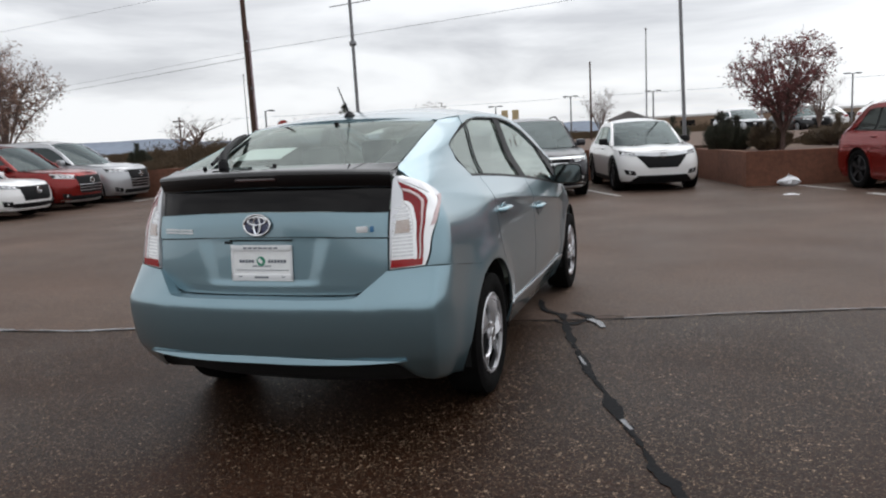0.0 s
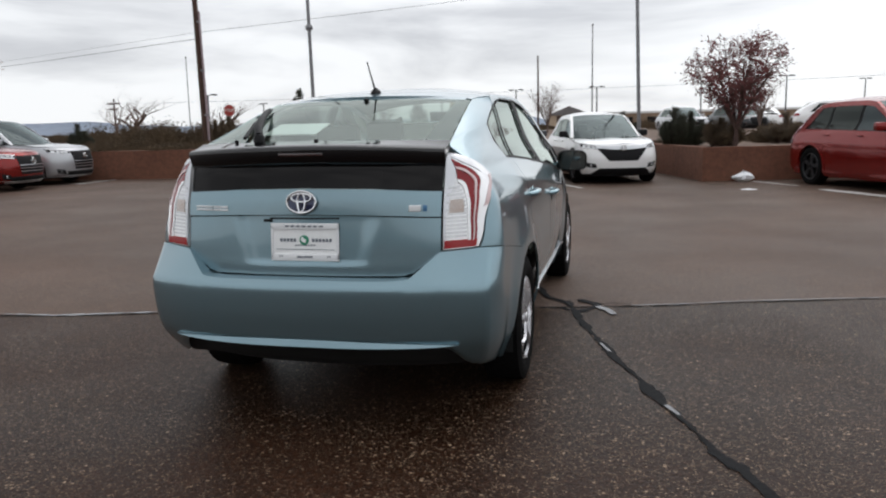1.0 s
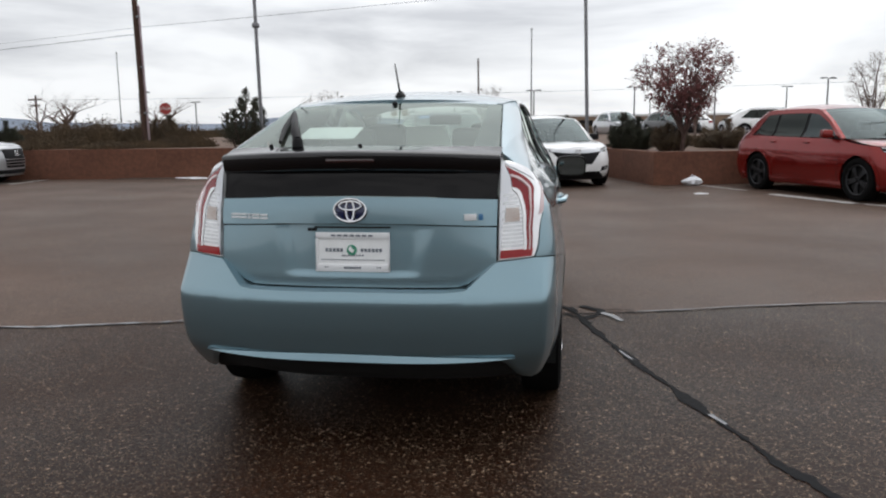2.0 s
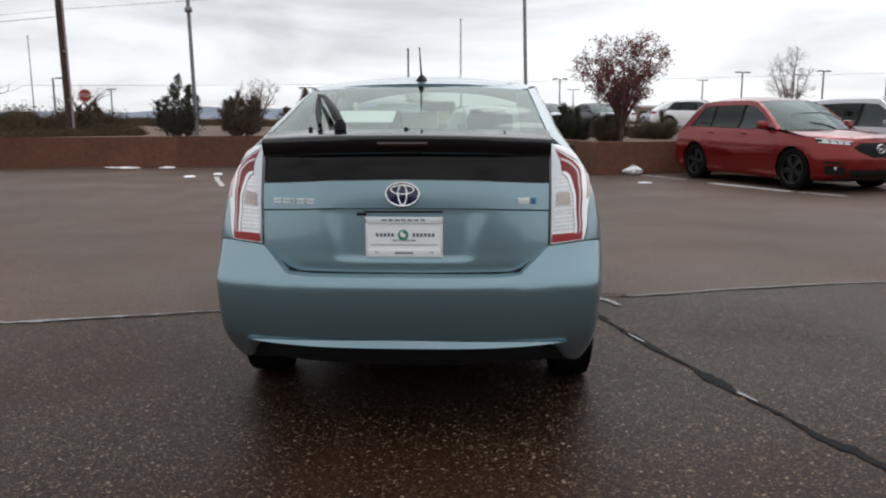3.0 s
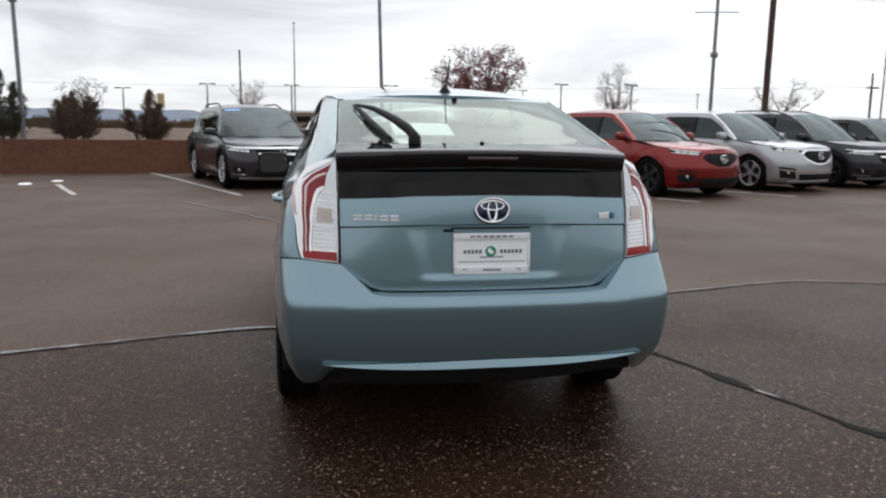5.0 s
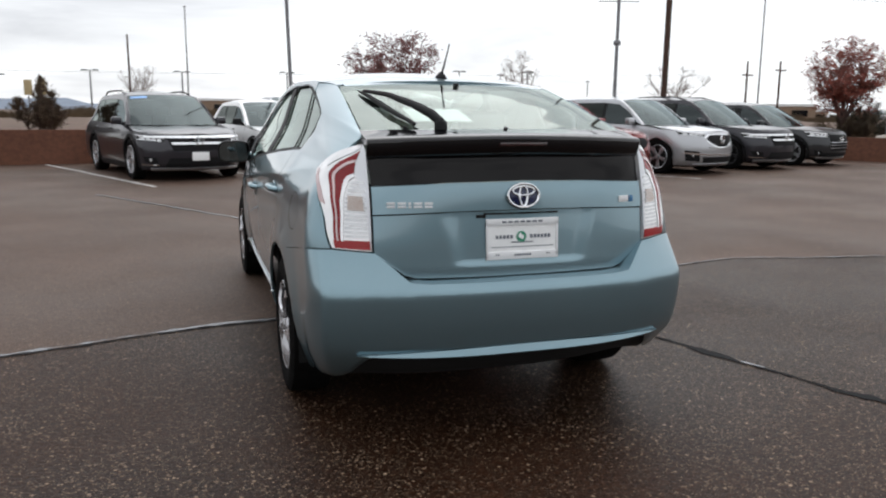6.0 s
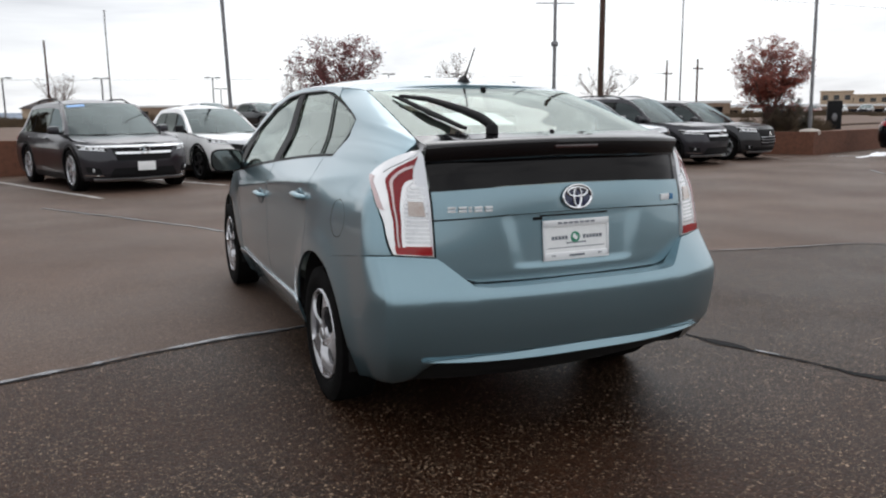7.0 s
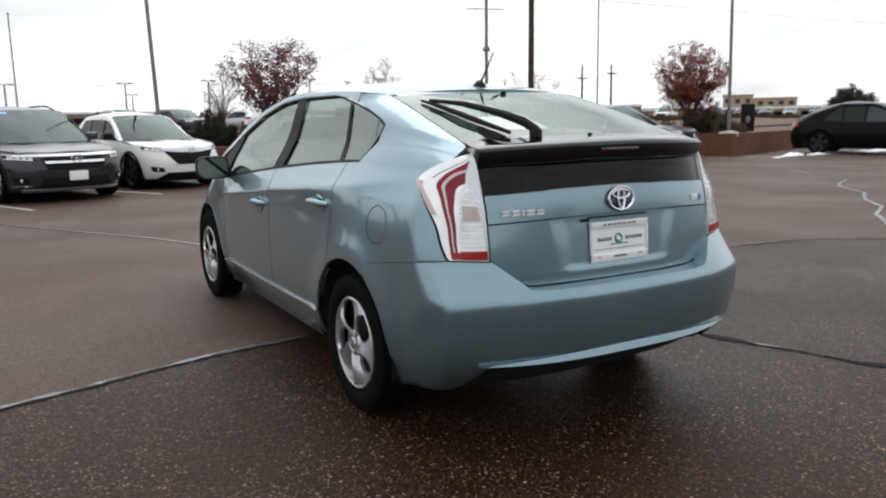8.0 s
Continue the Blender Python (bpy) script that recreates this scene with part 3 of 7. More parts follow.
joint = [(x, crack_y(x)) for x in np.linspace(-9, 12, 80)]
seam("long joint between two asphalt pavings", joint, 0.026, M["tar"], 3, wob=0.6)
seam("black sealed crack running past the car", [(0.95, 2.52), (1.05, 2.1), (1.17, 1.62), (1.31, 1.14), (1.44, 0.80), (1.53, 0.50), (1.65, 0.19), (1.70, 0.0), (1.78, -0.14), (1.84, -0.3), (2.05, -1.0), (2.4, -2.2)], 0.040, M["tar"], 5, wob=0.75)
seam("old dark crack branching under the car", [(0.98, 2.45), (0.80, 2.62), (0.72, 2.95)], 0.05, M["tar"], 15)
seam("old dark crack looping beside the car", [(1.02, 2.18), (1.13, 2.32), (1.16, 2.44), (1.02, 2.56)], 0.06, M["tar"], 16)
seam("fine dark crack beside the car", [(1.16, 2.44), (1.26, 2.50), (1.40, 2.47)], 0.022, M["tar"], 17, wob=0.8)
seam("fine dark crack beside the car", [(0.92, 2.30), (1.02, 2.20), (1.06, 2.06)], 0.024, M["tar"], 18, wob=0.8)
# pale strips and patches painted for wet sheen and glare along the seams
seam("pale stretch painted for wet sheen on the joint", [(x, crack_y(x) + 0.03) for x in np.linspace(-7.0, -0.6, 44)], 0.030, M["sheen_tar"], 7, 0.0085, 1.2)
seam("pale stretch painted for wet sheen on the joint", [(x, crack_y(x) + 0.02) for x in np.linspace(1.4, 5.4, 30)], 0.014, M["sheen_tar"], 19, 0.010, 0.7)
seam("pale patch painted for glare on wet sealant", [(1.17, 2.36), (1.25, 2.25), (1.28, 2.14)], 0.045, M["sheen_tar"], 8, 0.012)
seam("pale patch painted for glare on wet sealant", [(1.22, 1.45), (1.27, 1.28)], 0.018, M["sheen_tar"], 9, 0.012)
seam("pale patch painted for glare on wet sealant", [(1.54, 0.48), (1.59, 0.36)], 0.020, M["sheen_tar"], 10, 0.012)
seam("pale wet crack in the lot", [(-2.45, 10.01), (-1.32, 8.06), (-0.69, 6.94), (-0.33, 6.11), (0.1, 5.21)], 0.05, M["sheen_tar"], 11)
seam("wet crack winding over the lot", [(5.9, 2.15), (6.5, 2.5), (7.5, 3.3), (8.3, 3.7), (8.88, 4.28), (9.91, 4.93), (10.52, 5.75), (11.26, 6.2), (12, 6.56)], 0.06, M["sheen_tar"], 12)
seam("short pale crack in the lot", [(12.72, 7.8), (13.63, 8.92)], 0.05, M["sheen_tar"], 13)


def stripe(pts, wide):
    tagged(part("parking_line", ribbon(pts, wide, 0.006, pts[0][0], 0.15), M["line"]), "worn white parking bay line", "line", "parking lines", "structure")


stripe([(-4.15, 17.27), (-3.26, 15.15), (-2.76, 13.86), (-2.12, 12.29), (-1.63, 11.08)], 0.10)
stripe([(-0.8, 15.37), (-0.07, 13.86), (0.56, 12.57)], 0.10)
stripe([(3.97, 14.24), (4.62, 12.84)], 0.10)
stripe([(4.85, 12.05), (5.69, 10.26)], 0.24)
stripe([(5.79, 10.18), (6.26, 9.47)], 0.10)
stripe([(7.64, 12.29), (8.74, 10.34)], 0.10)
stripe([(-5.31, 13.62), (-4.42, 11.33)], 0.10)
stripe([(-12.51, 14.47), (-12.71, 16.33)], 0.10)
stripe([(-15.84, 14.47), (-12.46, 14.85)], 0.10)
stripe([(17.35, 13.08), (20.43, 11.49)], 0.10)


# ---------------------------------------------------------------- walls and raised beds
def wall(name, a, b, h, label, thick=0.25, wide=2.4):
    """A retaining wall of stucco bays between two plan points; its face lies on the line."""
    ob = thing(name, pose(0, 0, 0), label, "wall", kind="structure")
    d = Vector((b[0] - a[0], b[1] - a[1], 0))
    n = max(1, round(d.length / wide))
    u = d.normalized()
    back = Vector((-u.y, u.x, 0))
    for k in range(n):
        p, q = Vector((*a, 0)) + d * (k / n), Vector((*a, 0)) + d * ((k + 1) / n)
        mid = (p + q) / 2 + back * (thick / 2)
        z0, z1 = rise(mid.y) - 0.05, rise((a[1] + b[1]) / 2) + h
        g = Geo().box((0, 0, 0), (d.length / n - 0.002, thick, z1 - z0), None, 0.005)
        m = Matrix.Translation((mid.x, mid.y, (z0 + z1) / 2)) @ Matrix.Rotation(math.atan2(u.y, u.x), 4, "Z")
        part("wall_bay", g, M["wall"], ob, smooth=False, at=m)
    return ob


C1, C2 = (2.98, 14.2), (17.59, 13.78)
wall("wall_west", (-40.35, 12.69), (1.99, 18.26), 0.80, "long brown stucco retaining wall")
wall("wall_pocket", (1.99, 18.12), (C1[0] + 0.01, C1[1] + 0.1), 0.72, "brown stucco planter side wall")
wall("wall_planter", C1, (15.06, 17.6), 0.72, "brown stucco planter wall behind parked cars")
wall("wall_bed_side", (15.53, 17.34), (C2[0] + 0.01, C2[1] + 0.1), 0.67, "brown stucco raised bed side")
wall("wall_bed", C2, (26.41, 16.55), 0.67, "brown stucco raised bed front")


def bed(name, poly, z, label):
    g = Geo().prism(poly, z + 0.3, Matrix.Translation((0, 0, -0.3)))
    tagged(part(name, g, M["soil"], smooth=False), label, "ground", kind="structure")


bed("ground_bank", [(-40.25, 12.92), (2.07, 18.43), (40, 60), (40, 400), (-300, 400), (-300, -40)], 0.77, "dry brown raised ground behind the wall")
bed("ground_planter", [(2.25, 18.12), (3.2, 14.39), (14.86, 17.2), (60, 33), (300, 80), (300, 400), (41, 400), (41, 60)], 0.65, "dry brown planting bed")
bed("ground_bed", [(15.81, 17.27), (17.73, 14.01), (26.35, 16.77), (120, 48), (120, 51), (60, 32.8)], 0.58, "dry brown raised planting bed")


# an unseen building, added behind the camera to darken what the car reflects
rear_block = thing("unseen_rear_building", Matrix.Translation((2, -70, GROUND)), "unseen tan building added behind the camera for reflections", "building")
part("wall", Geo().box((0, -6, 2.7), (70, 12, 5.4), None, 0.1), mat("unseen_building_stucco", (0.30, 0.23, 0.17), 0.9, vary=0.15, scale=0.4, bump=0.3), rear_block, smooth=False)
for k in range(11):
    part("window", Geo().box((-30 + 6.0 * k, 0.0, 1.75), (5.2, 0.3, 3.3), None, 0.04), M["paint_black"], rear_block, smooth=False)
part("canopy", Geo().box((0, 1.2, 3.8), (68, 2.6, 0.4), None, 0.08), M["wall_cap"], rear_block, smooth=False)


# ---------------------------------------------------------------- the blue hatchback
def build_hatchback():
    car = thing("hatchback_car", Matrix.Rotation(0.009, 4, "X") @ Matrix.Rotation(-0.0099, 4, "Z"), "sea-glass blue hatchback parked on wet asphalt, rear wiper raised", "car")
    W = [(0.14, 0.765), (0.22, 0.805), (0.30, 0.832), (0.42, 0.848), (0.55, 0.852), (0.68, 0.850), (0.78, 0.843), (0.88, 0.828), (0.93, 0.815),
         (0.97, 0.796), (1.02, 0.770), (1.08, 0.732), (1.16, 0.688), (1.25, 0.655), (1.33, 0.628), (1.40, 0.598), (1.45, 0.57)]
    YF, DF = [(0.15, 4.25), (0.45, 4.37), (0.62, 4.34), (0.75, 4.22), (0.9, 3.9)], [(0.15, 0.75), (0.6, 0.85), (0.9, 0.7)]
    TAPER = [(0, 0.976), (0.34, 0.976), (0.95, 1.0), (2.2, 1.0), (3.0, 0.985), (3.6, 0.955)]
    DR = [(0.15, 0.34), (0.45, 0.34), (0.6, 0.275), (0.73, 0.265), (0.87, 0.29), (0.98, 0.305), (1.10, 0.27), (1.16, 0.25), (1.25, 0.22), (1.4, 0.22)]
    DB = [(0.15, 0.34), (0.45, 0.38), (0.6, 0.32), (0.73, 0.31), (0.87, 0.335)]
    body = Shape(W, [(0.14, -0.01), (0.58, -0.010), (0.65, -0.009), (0.71, -0.005), (0.88, 0.006), (0.94, 0.011), (1.00, 0.020),
                     (1.10, 0.040), (1.16, 0.085), (1.20, 0.22), (1.25, 0.40), (1.30, 0.57), (1.38, 0.87), (1.43, 1.12)], DR, YF, DF, TAPER)
    corner_d = table([(0.15, 0.20), (0.40, 0.165), (0.55, 0.165), (0.735, 0.205)])

    class Bumper(Shape):
        """The bumper's skin: a bowed rear face that meets the flanks in a vertical crease."""

        def edge(self, z):
            return self.w(z) * 0.976 - 0.042, self.yr(z) + corner_d(z)

        def rear(self, x, z):
            xc, yc = self.edge(z)
            return (x, self.yr(z) + (yc - self.yr(z)) * min(1.0, abs(x) / xc) ** 2.6, z)

        def wrap(self, q, z):
            xc, yc = self.edge(z)
            if q <= 0.8:
                return self.rear(xc * q / 0.8, z)
            if q <= 1:
                t = (q - 0.8) / 0.2
                return (xc + (self.w(z) * 0.976 - xc) * (1 - (1 - t) ** 2), lerp(yc, self.yr(z) + self.dr(z), t), z)
            return Shape.wrap(self, q, z)

        def q_x(self, x, z):
            return 0.8 * x / self.edge(z)[0]

    bump = Bumper(W, [(0.14, 0.045), (0.22, -0.005), (0.29, -0.050), (0.345, -0.080), (0.40, -0.092), (0.48, -0.104), (0.57, -0.109), (0.590, -0.107), (0.605, -0.098),
                      (0.66, -0.070), (0.735, -0.037), (0.76, -0.030)], DB, YF, DF, TAPER, 2.6)
    paint, black = M["paint"], M["paint_black"]

    def both(name, geo, material, label="", parent=car, **kw):
        a = part(name, mirrored(geo), material, parent, label, **kw)
        b = part(name, geo, material, parent, label, **kw)
        return a, b

    HY = 0.822                                # rear hub
    AY, AZ, AR = 0.850, 0.262, 0.385          # rear arch
    FY = 3.530

    def arch_z(y, cy, r, low):
        d = r * r - (y - cy) ** 2
        return max(low, AZ + math.sqrt(d)) if d > 0 else low

    def flare(p):
        """Swells the flank round the wheel arches."""
        x, y, z = p
        swell = 0.0
        for cy in (AY, FY):
            d = math.hypot(y - cy, z - AZ) - AR
            swell = max(swell, math.exp(-(max(d, 0) / 0.10) ** 2))
        return (x + 0.020 * swell * min(1, max(0, (y - 0.34) / 0.14)) * min(1, max(0, (0.98 - z) / 0.2)), y, z)

    # light outline: inner and outer edge, height by height
    def li(z):
        return 0.594 if z < 1.11 else lerp(0.594, 0.604, (z - 1.11) / 0.05)

    lo_y = table([(0.72, 0.124), (0.745, 0.136), (0.80, 0.158), (0.87, 0.185), (0.95, 0.242), (1.02, 0.325), (1.037, 0.345), (1.045, 0.340), (1.07, 0.305), (1.12, 0.215), (1.16, 0.13)])

    def light(fr, z):
        q0, q1 = body.q_x(li(z), z), body.q_y(lo_y(z), z)
        return body.wrap(lerp(q0, q1, fr), z)

    # bumper
    low_q = [(0.0, 0.368), (0.30, 0.364), (0.50, 0.352), (0.60, 0.340), (0.655, 0.322), (0.69, 0.285), (0.72, 0.250), (0.76, 0.226), (0.80, 0.214), (0.90, 0.196), (1.0, 0.182)]
    top_r = [(0.0, 0.622), (bump.q_x(0.40, 0.62), 0.620), (bump.q_x(0.47, 0.625), 0.625), (bump.q_x(0.585, 0.727), 0.727), (bump.q_x(0.74, 0.735), 0.735)]
    sheet = Geo()
    for s in (1, -1):
        g = Geo()
        # rear part up to the outer end of the lamp
        nq, nz = 50, 26
        rows = []
        for i in range(nq + 1):
            a = along([(p[0], 0) for p in low_q], i / nq)[0]
            zl = np.interp(a, [p[0] for p in low_q], [p[1] for p in low_q])
            zt = np.interp(a, [p[0] for p in top_r] + [1.0], [p[1] for p in top_r] + [0.722])
            col = [bump.wrap(a, lerp(zl, zt, j / nz)) for j in range(nz + 1)]
            ib = Vector(col[0])
            under = ib + Vector((-0.02 * min(1, a), 0.05 * (1 - a), -0.012))
            tp = Vector(col[-1]) + Vector((-0.004, 0.035 * (1 - a) + 0.006, 0.002))
            if tp.x < 0.62:
                tp.y = max(tp.y, body.rear(tp.x, tp.z)[1] + 0.014)
            rows.append([under] + col + [tp])
        for i in range(1, 11):
            t = i / 10
            col = []
            zl = lerp(0.182, 0.155, t)
            zt = lerp(0.722, 0.657, t)
            for j in range(nz + 1):
                z = lerp(zl, zt, j / nz)
                yb = bump.yr(z) + bump.dr(z)
                d = AR * AR - (z - AZ) ** 2
                ye = AY - math.sqrt(d) if d > 0 else AY
                ye = min(ye, 0.655)
                col.append(flare(bump.side(lerp(yb, ye, t), z)))
            ib = Vector(col[0])
            rows.append([ib + Vector((-0.02, 0, -0.008))] + col + [Vector(col[-1]) + Vector((-0.010, 0, 0.002))])
        rows.append([Vector(p) + Vector((-0.035, 0.004, 0)) for p in rows[-1]])
        g.grid(rows, flip=False)
        sheet.add([(s * p[0], p[1], p[2]) for p in g.v], [f if s > 0 else f[::-1] for f in g.f])
    part("rear_bumper", sheet, paint, car, "body-coloured rear bumper", sharp=50)
    # pale lower lip of the bumper and the black undertray below it
    lip, tray = Geo(), Geo()
    rows_l, rows_t = [], []
    for i in range(61):
        x = lerp(-0.665, 0.665, i / 60)
        k = abs(x) / 0.665
        y = bump.rear(x, 0.38)[1]
        zt, hgt = 0.364 - 0.028 * k * k, 0.031 * (1 - k ** 2.2) + 0.002
        o = 0.011 * (1 - k ** 4)
        rows_l.append([(x, y + 0.02, zt + 0.003), (x, y - 0.001, zt), (x, y - o * 0.9, zt - hgt * 0.80), (x, y - o, zt - hgt * 0.90), (x, y - o * 0.7, zt - hgt), (x, y + 0.03, zt - hgt + 0.002), (x, y + 0.08, zt - hgt + 0.006)])
    lip.grid(rows_l)
    part("bumper_lip", lip, paint, car, "narrow body-coloured lip under the bumper")
    for i in range(41):
        x = lerp(-0.69, 0.69, i / 40)
        k = abs(x) / 0.69
        y = bump.rear(x, 0.34)[1]
        drop = 0.05 * max(0, k - 0.85) / 0.15
        rows_t.append([(x, y + 0.045, 0.342 - drop), (x, y + 0.07, 0.30 - drop * 0.8), (x, y + 0.16, 0.225 - drop * 0.5), (x * 0.94, y + 0.30, 0.160), (x * 0.88, 0.75, 0.09)])
    tray.grid(rows_t)
    part("undertray", tray, M["gap"], car, "black plastic undertray")

    # tailgate: lower panel with a number-plate recess, upper band, black glass band, lip spoiler
    def lower_edge(x):
        k = abs(x)
        return 0.627 if k < 0.43 else lerp(0.627, 0.640, (k - 0.43) / 0.045) if k < 0.475 else lerp(0.640, 0.722, (k - 0.475) / 0.111)

    def top_edge(x):
        return 0.868 + 0.016 * (1 - (x / 0.58) ** 2)

    rows = []
    for i in range(107):
        x = lerp(-0.586, 0.586, i / 106)
        col = []
        za, zb = lower_edge(x), top_edge(x) - 0.002
        for j in range(37):
            z = lerp(za, zb, j / 36)
            p = Vector(body.rear(x, z))
            # recess: wide at the top, drawn in towards the bottom, with soft flanks
            half = lerp(0.298, 0.345, min(1, max(0, (z - 0.672) / 0.19)))
            fx = min(1, max(0, (half - abs(x)) / 0.085))
            fz = min(1, max(0, (z - 0.668) / 0.022))
            deep = fx * fx * (3 - 2 * fx) * fz * fz * (3 - 2 * fz)
            p.y += 0.011 * deep * (0.55 + 0.45 * min(1, max(0, (z - 0.66) / 0.2)))
            col.append(p)
        col = [col[0] + Vector((0, 0.02, 0.0))] + col + [col[-1] + Vector((0, 0.02, 0))]
        rows.append(col)
    rows = [[p + Vector((0.0, 0.02, 0)) for p in rows[0]]] + rows + [[p + Vector((0, 0.02, 0)) for p in rows[-1]]]
    hatch = part("tailgate", Geo().grid(rows), paint, car, "body-coloured tailgate with recessed plate area", sharp=60)
    band = patch(body.rear, [(-0.586, 0.872), (-0.3, 0.884), (0, 0.888), (0.3, 0.884), (0.586, 0.872)], [(-0.586, 0.976), (-0.3, 0.992), (0, 0.997), (0.3, 0.992), (0.586, 0.976)], 40, 10, 0.02, 0.005)
    part("badge_panel", band, paint, hatch)
    glassb = patch(body.rear, [(-0.588, 0.979), (-0.3, 0.995), (0, 1.000), (0.3, 0.995), (0.588, 0.979)], [(-0.594, 1.085), (0, 1.105), (0.594, 1.085)], 30, 6, 0.01, -0.004)
    part("lower_window", glassb, M["glass_dark"], hatch, "dark vertical lower rear window")
    # lip spoiler: a black wing across the gate
    sp = []
    for i in range(49):
        x = lerp(-0.598, 0.598, i / 48)
        k = abs(x) / 0.598
        yb = 0.005 + 0.125 * k ** 2.4
        zt = 1.176 - 0.020 * k ** 2
        sp.append([(x, yb + 0.08, zt - 0.100), (x, yb + 0.030, 1.092 - 0.020 * k * k), (x, yb + 0.014, zt - 0.050), (x, yb, zt - 0.012), (x, yb + 0.005, zt - 0.003), (x, yb + 0.018, zt + 0.003),
                   (x, yb + 0.06, zt + 0.008), (x, 0.16 + 0.07 * k ** 2.4, 1.190 - 0.014 * k * k), (x, 0.215 + 0.05 * k ** 2.4, 1.196 - 0.010 * k * k)])
    part("spoiler", Geo().grid(sp), black, hatch, "gloss black lip spoiler", sharp=60)
    stop = Geo().box((0, 0.013, 1.142), (0.20, 0.012, 0.014), bevel=0.003)
    part("high_brake_light", stop, mat("brake_light_lens", (0.030, 0.010, 0.010), 0.15, coat=1.0), hatch, "dark red high brake light strip")
    # rear window
    rw = patch(body.rear, [(-0.586, 1.180), (0, 1.194), (0.586, 1.180)], [(-0.545, 1.372), (-0.3, 1.386), (0, 1.392), (0.3, 1.386), (0.545, 1.372)], 32, 24, 0.006)
    part("rear_window", rw, M["glass_rear"], hatch, "sloping tinted rear window")
    edge = Geo()
    patch(body.rear, [(-0.52, 1.372), (-0.3, 1.385), (0, 1.391), (0.3, 1.385), (0.52, 1.372)], [(-0.52, 1.386), (-0.3, 1.399), (0, 1.405), (0.3, 1.399), (0.52, 1.386)], 24, 2, 0.01, 0.0005, geo=edge)
    part("gate_frame", edge, paint, hatch)
    for s in (-1, 1):
        part("window_band", patch(body.rear, [(s * 0.583, 1.182), (s * 0.542, 1.370)], [(s * 0.475, 1.190), (s * 0.480, 1.376)], 16, 5, 0.0, -0.006), M["plastic"], hatch)

    # tail lamps
    def rounded(line):
        """A line with its corners cut, its ends kept."""
        out = [line[0]]
        for p, q in zip(line[:-1], line[1:]):
            out += [tuple(lerp(a, b, 0.25) for a, b in zip(p, q)), tuple(lerp(a, b, 0.75) for a, b in zip(p, q))]
        return out + [line[-1]]

    for s in (-1, 1):
        lamp = new("tail_light")
        lamp.parent = car
        tagged(lamp, "tall tail lamp with red arc, clear ribs and chrome surround")

        def lens(name, lo, hi, nu, nv, lift, material, label=""):
            for _ in range(2):
                lo, hi = rounded(lo), rounded(hi)
            g = patch(light, lo, hi, nu, nv, 0.012, lift)
            return part(name, g if s > 0 else mirrored(g), material, lamp, label)
        lens("housing", [(0.0, 0.732), (0.0, 0.9), (0.0, 1.05), (0.0, 1.155)], [(1.0, 0.742), (1.0, 0.9), (1.0, 1.04), (1.0, 1.157)], 40, 14, 0.006, M["lamp_white"], "bright silver lamp housing")
        arc_a = [(0.165, 1.108), (0.36, 1.083), (0.53, 1.045), (0.60, 1.003), (0.73, 0.898), (0.84, 0.770)]
        arc_b = [(0.165, 1.074), (0.29, 1.066), (0.405, 1.045), (0.525, 1.003), (0.66, 0.898), (0.765, 0.770)]
        arc_c = [(0.165, 1.064), (0.26, 1.056), (0.355, 1.040), (0.48, 1.000), (0.625, 0.898), (0.725, 0.770)]
        arc_d = [(0.165, 1.022), (0.25, 1.014), (0.33, 0.995), (0.44, 0.950), (0.54, 0.898), (0.665, 0.770)]
        arc_e = [(0.165, 1.010), (0.22, 1.003), (0.29, 0.985), (0.385, 0.945), (0.475, 0.898), (0.60, 0.770)]
        lens("red_arc", arc_d, arc_a, 36, 8, 0.010, M["lamp_red"], "dark red lamp arc")
        lens("light_guide", arc_c, arc_b, 36, 2, 0.0135, M["light_guide"], "pale light guide within the red arc")
        lens("arc_frame", arc_e, arc_d, 36, 2, 0.0125, M["lamp_white"], "bright inner frame of the arc")
        lens("rim_line", [(0.20, 1.116), (0.45, 1.088), (0.68, 1.045)], [(0.20, 1.132), (0.43, 1.105), (0.69, 1.049)], 24, 2, 0.0085, M["silver"], "grey crescent groove in the lamp housing")
        lens("red_foot", [(0.03, 0.739), (0.90, 0.744)], [(0.03, 0.772), (0.855, 0.775)], 14, 3, 0.012, M["lamp_foot"], "red lower reflector")
        g = Geo()
        inner_edge = table([(z, f) for f, z in reversed(arc_e)])
        for k in range(15):
            z0 = 0.782 + k * 0.0155
            wide = inner_edge(z0 + 0.012) - 0.025
            patch(light, [(0.05, z0), (wide, z0 + 0.002)], [(0.05, z0 + 0.0105), (wide, z0 + 0.0125)], 6, 2, 0.006, 0.012 if k % 2 else 0.0095, geo=g)
        part("clear_ribs", g if s > 0 else mirrored(g), M["lamp_clear"], lamp, "clear ribbed reversing lamp")
        lens("inner_strip", [(0.0, 0.74), (0.0, 0.95), (0.0, 1.15)], [(0.045, 0.775), (0.08, 0.92), (0.15, 1.02), (0.155, 1.10), (0.10, 1.145)], 20, 3, 0.0105, M["silver"], "dull grey inner edge strip")
        lens("turn_signal", [(0.10, 0.884), (0.40, 0.886)], [(0.10, 0.938), (0.33, 0.940)], 8, 5, 0.0135, M["lamp_amber"], "pale amber turn signal")
        lens("side_marker", [(0.87, 0.905), (1.01, 0.912)], [(0.885, 1.030), (1.01, 1.034)], 5, 8, 0.009, mat("side_marker_lens", (0.48, 0.36, 0.36), 0.2, 0.3, coat=1.0), "faded red side marker")

    # quarter panel, doors, fender: strips of the side skin, cut round arches and windows
    crease_z = table([(0.39, 1.035), (0.84, 0.978), (1.03, 0.960), (1.41, 0.928), (1.69, 0.898), (2.22, 0.841), (2.57, 0.802), (3.0, 0.760), (3.4, 0.735)])

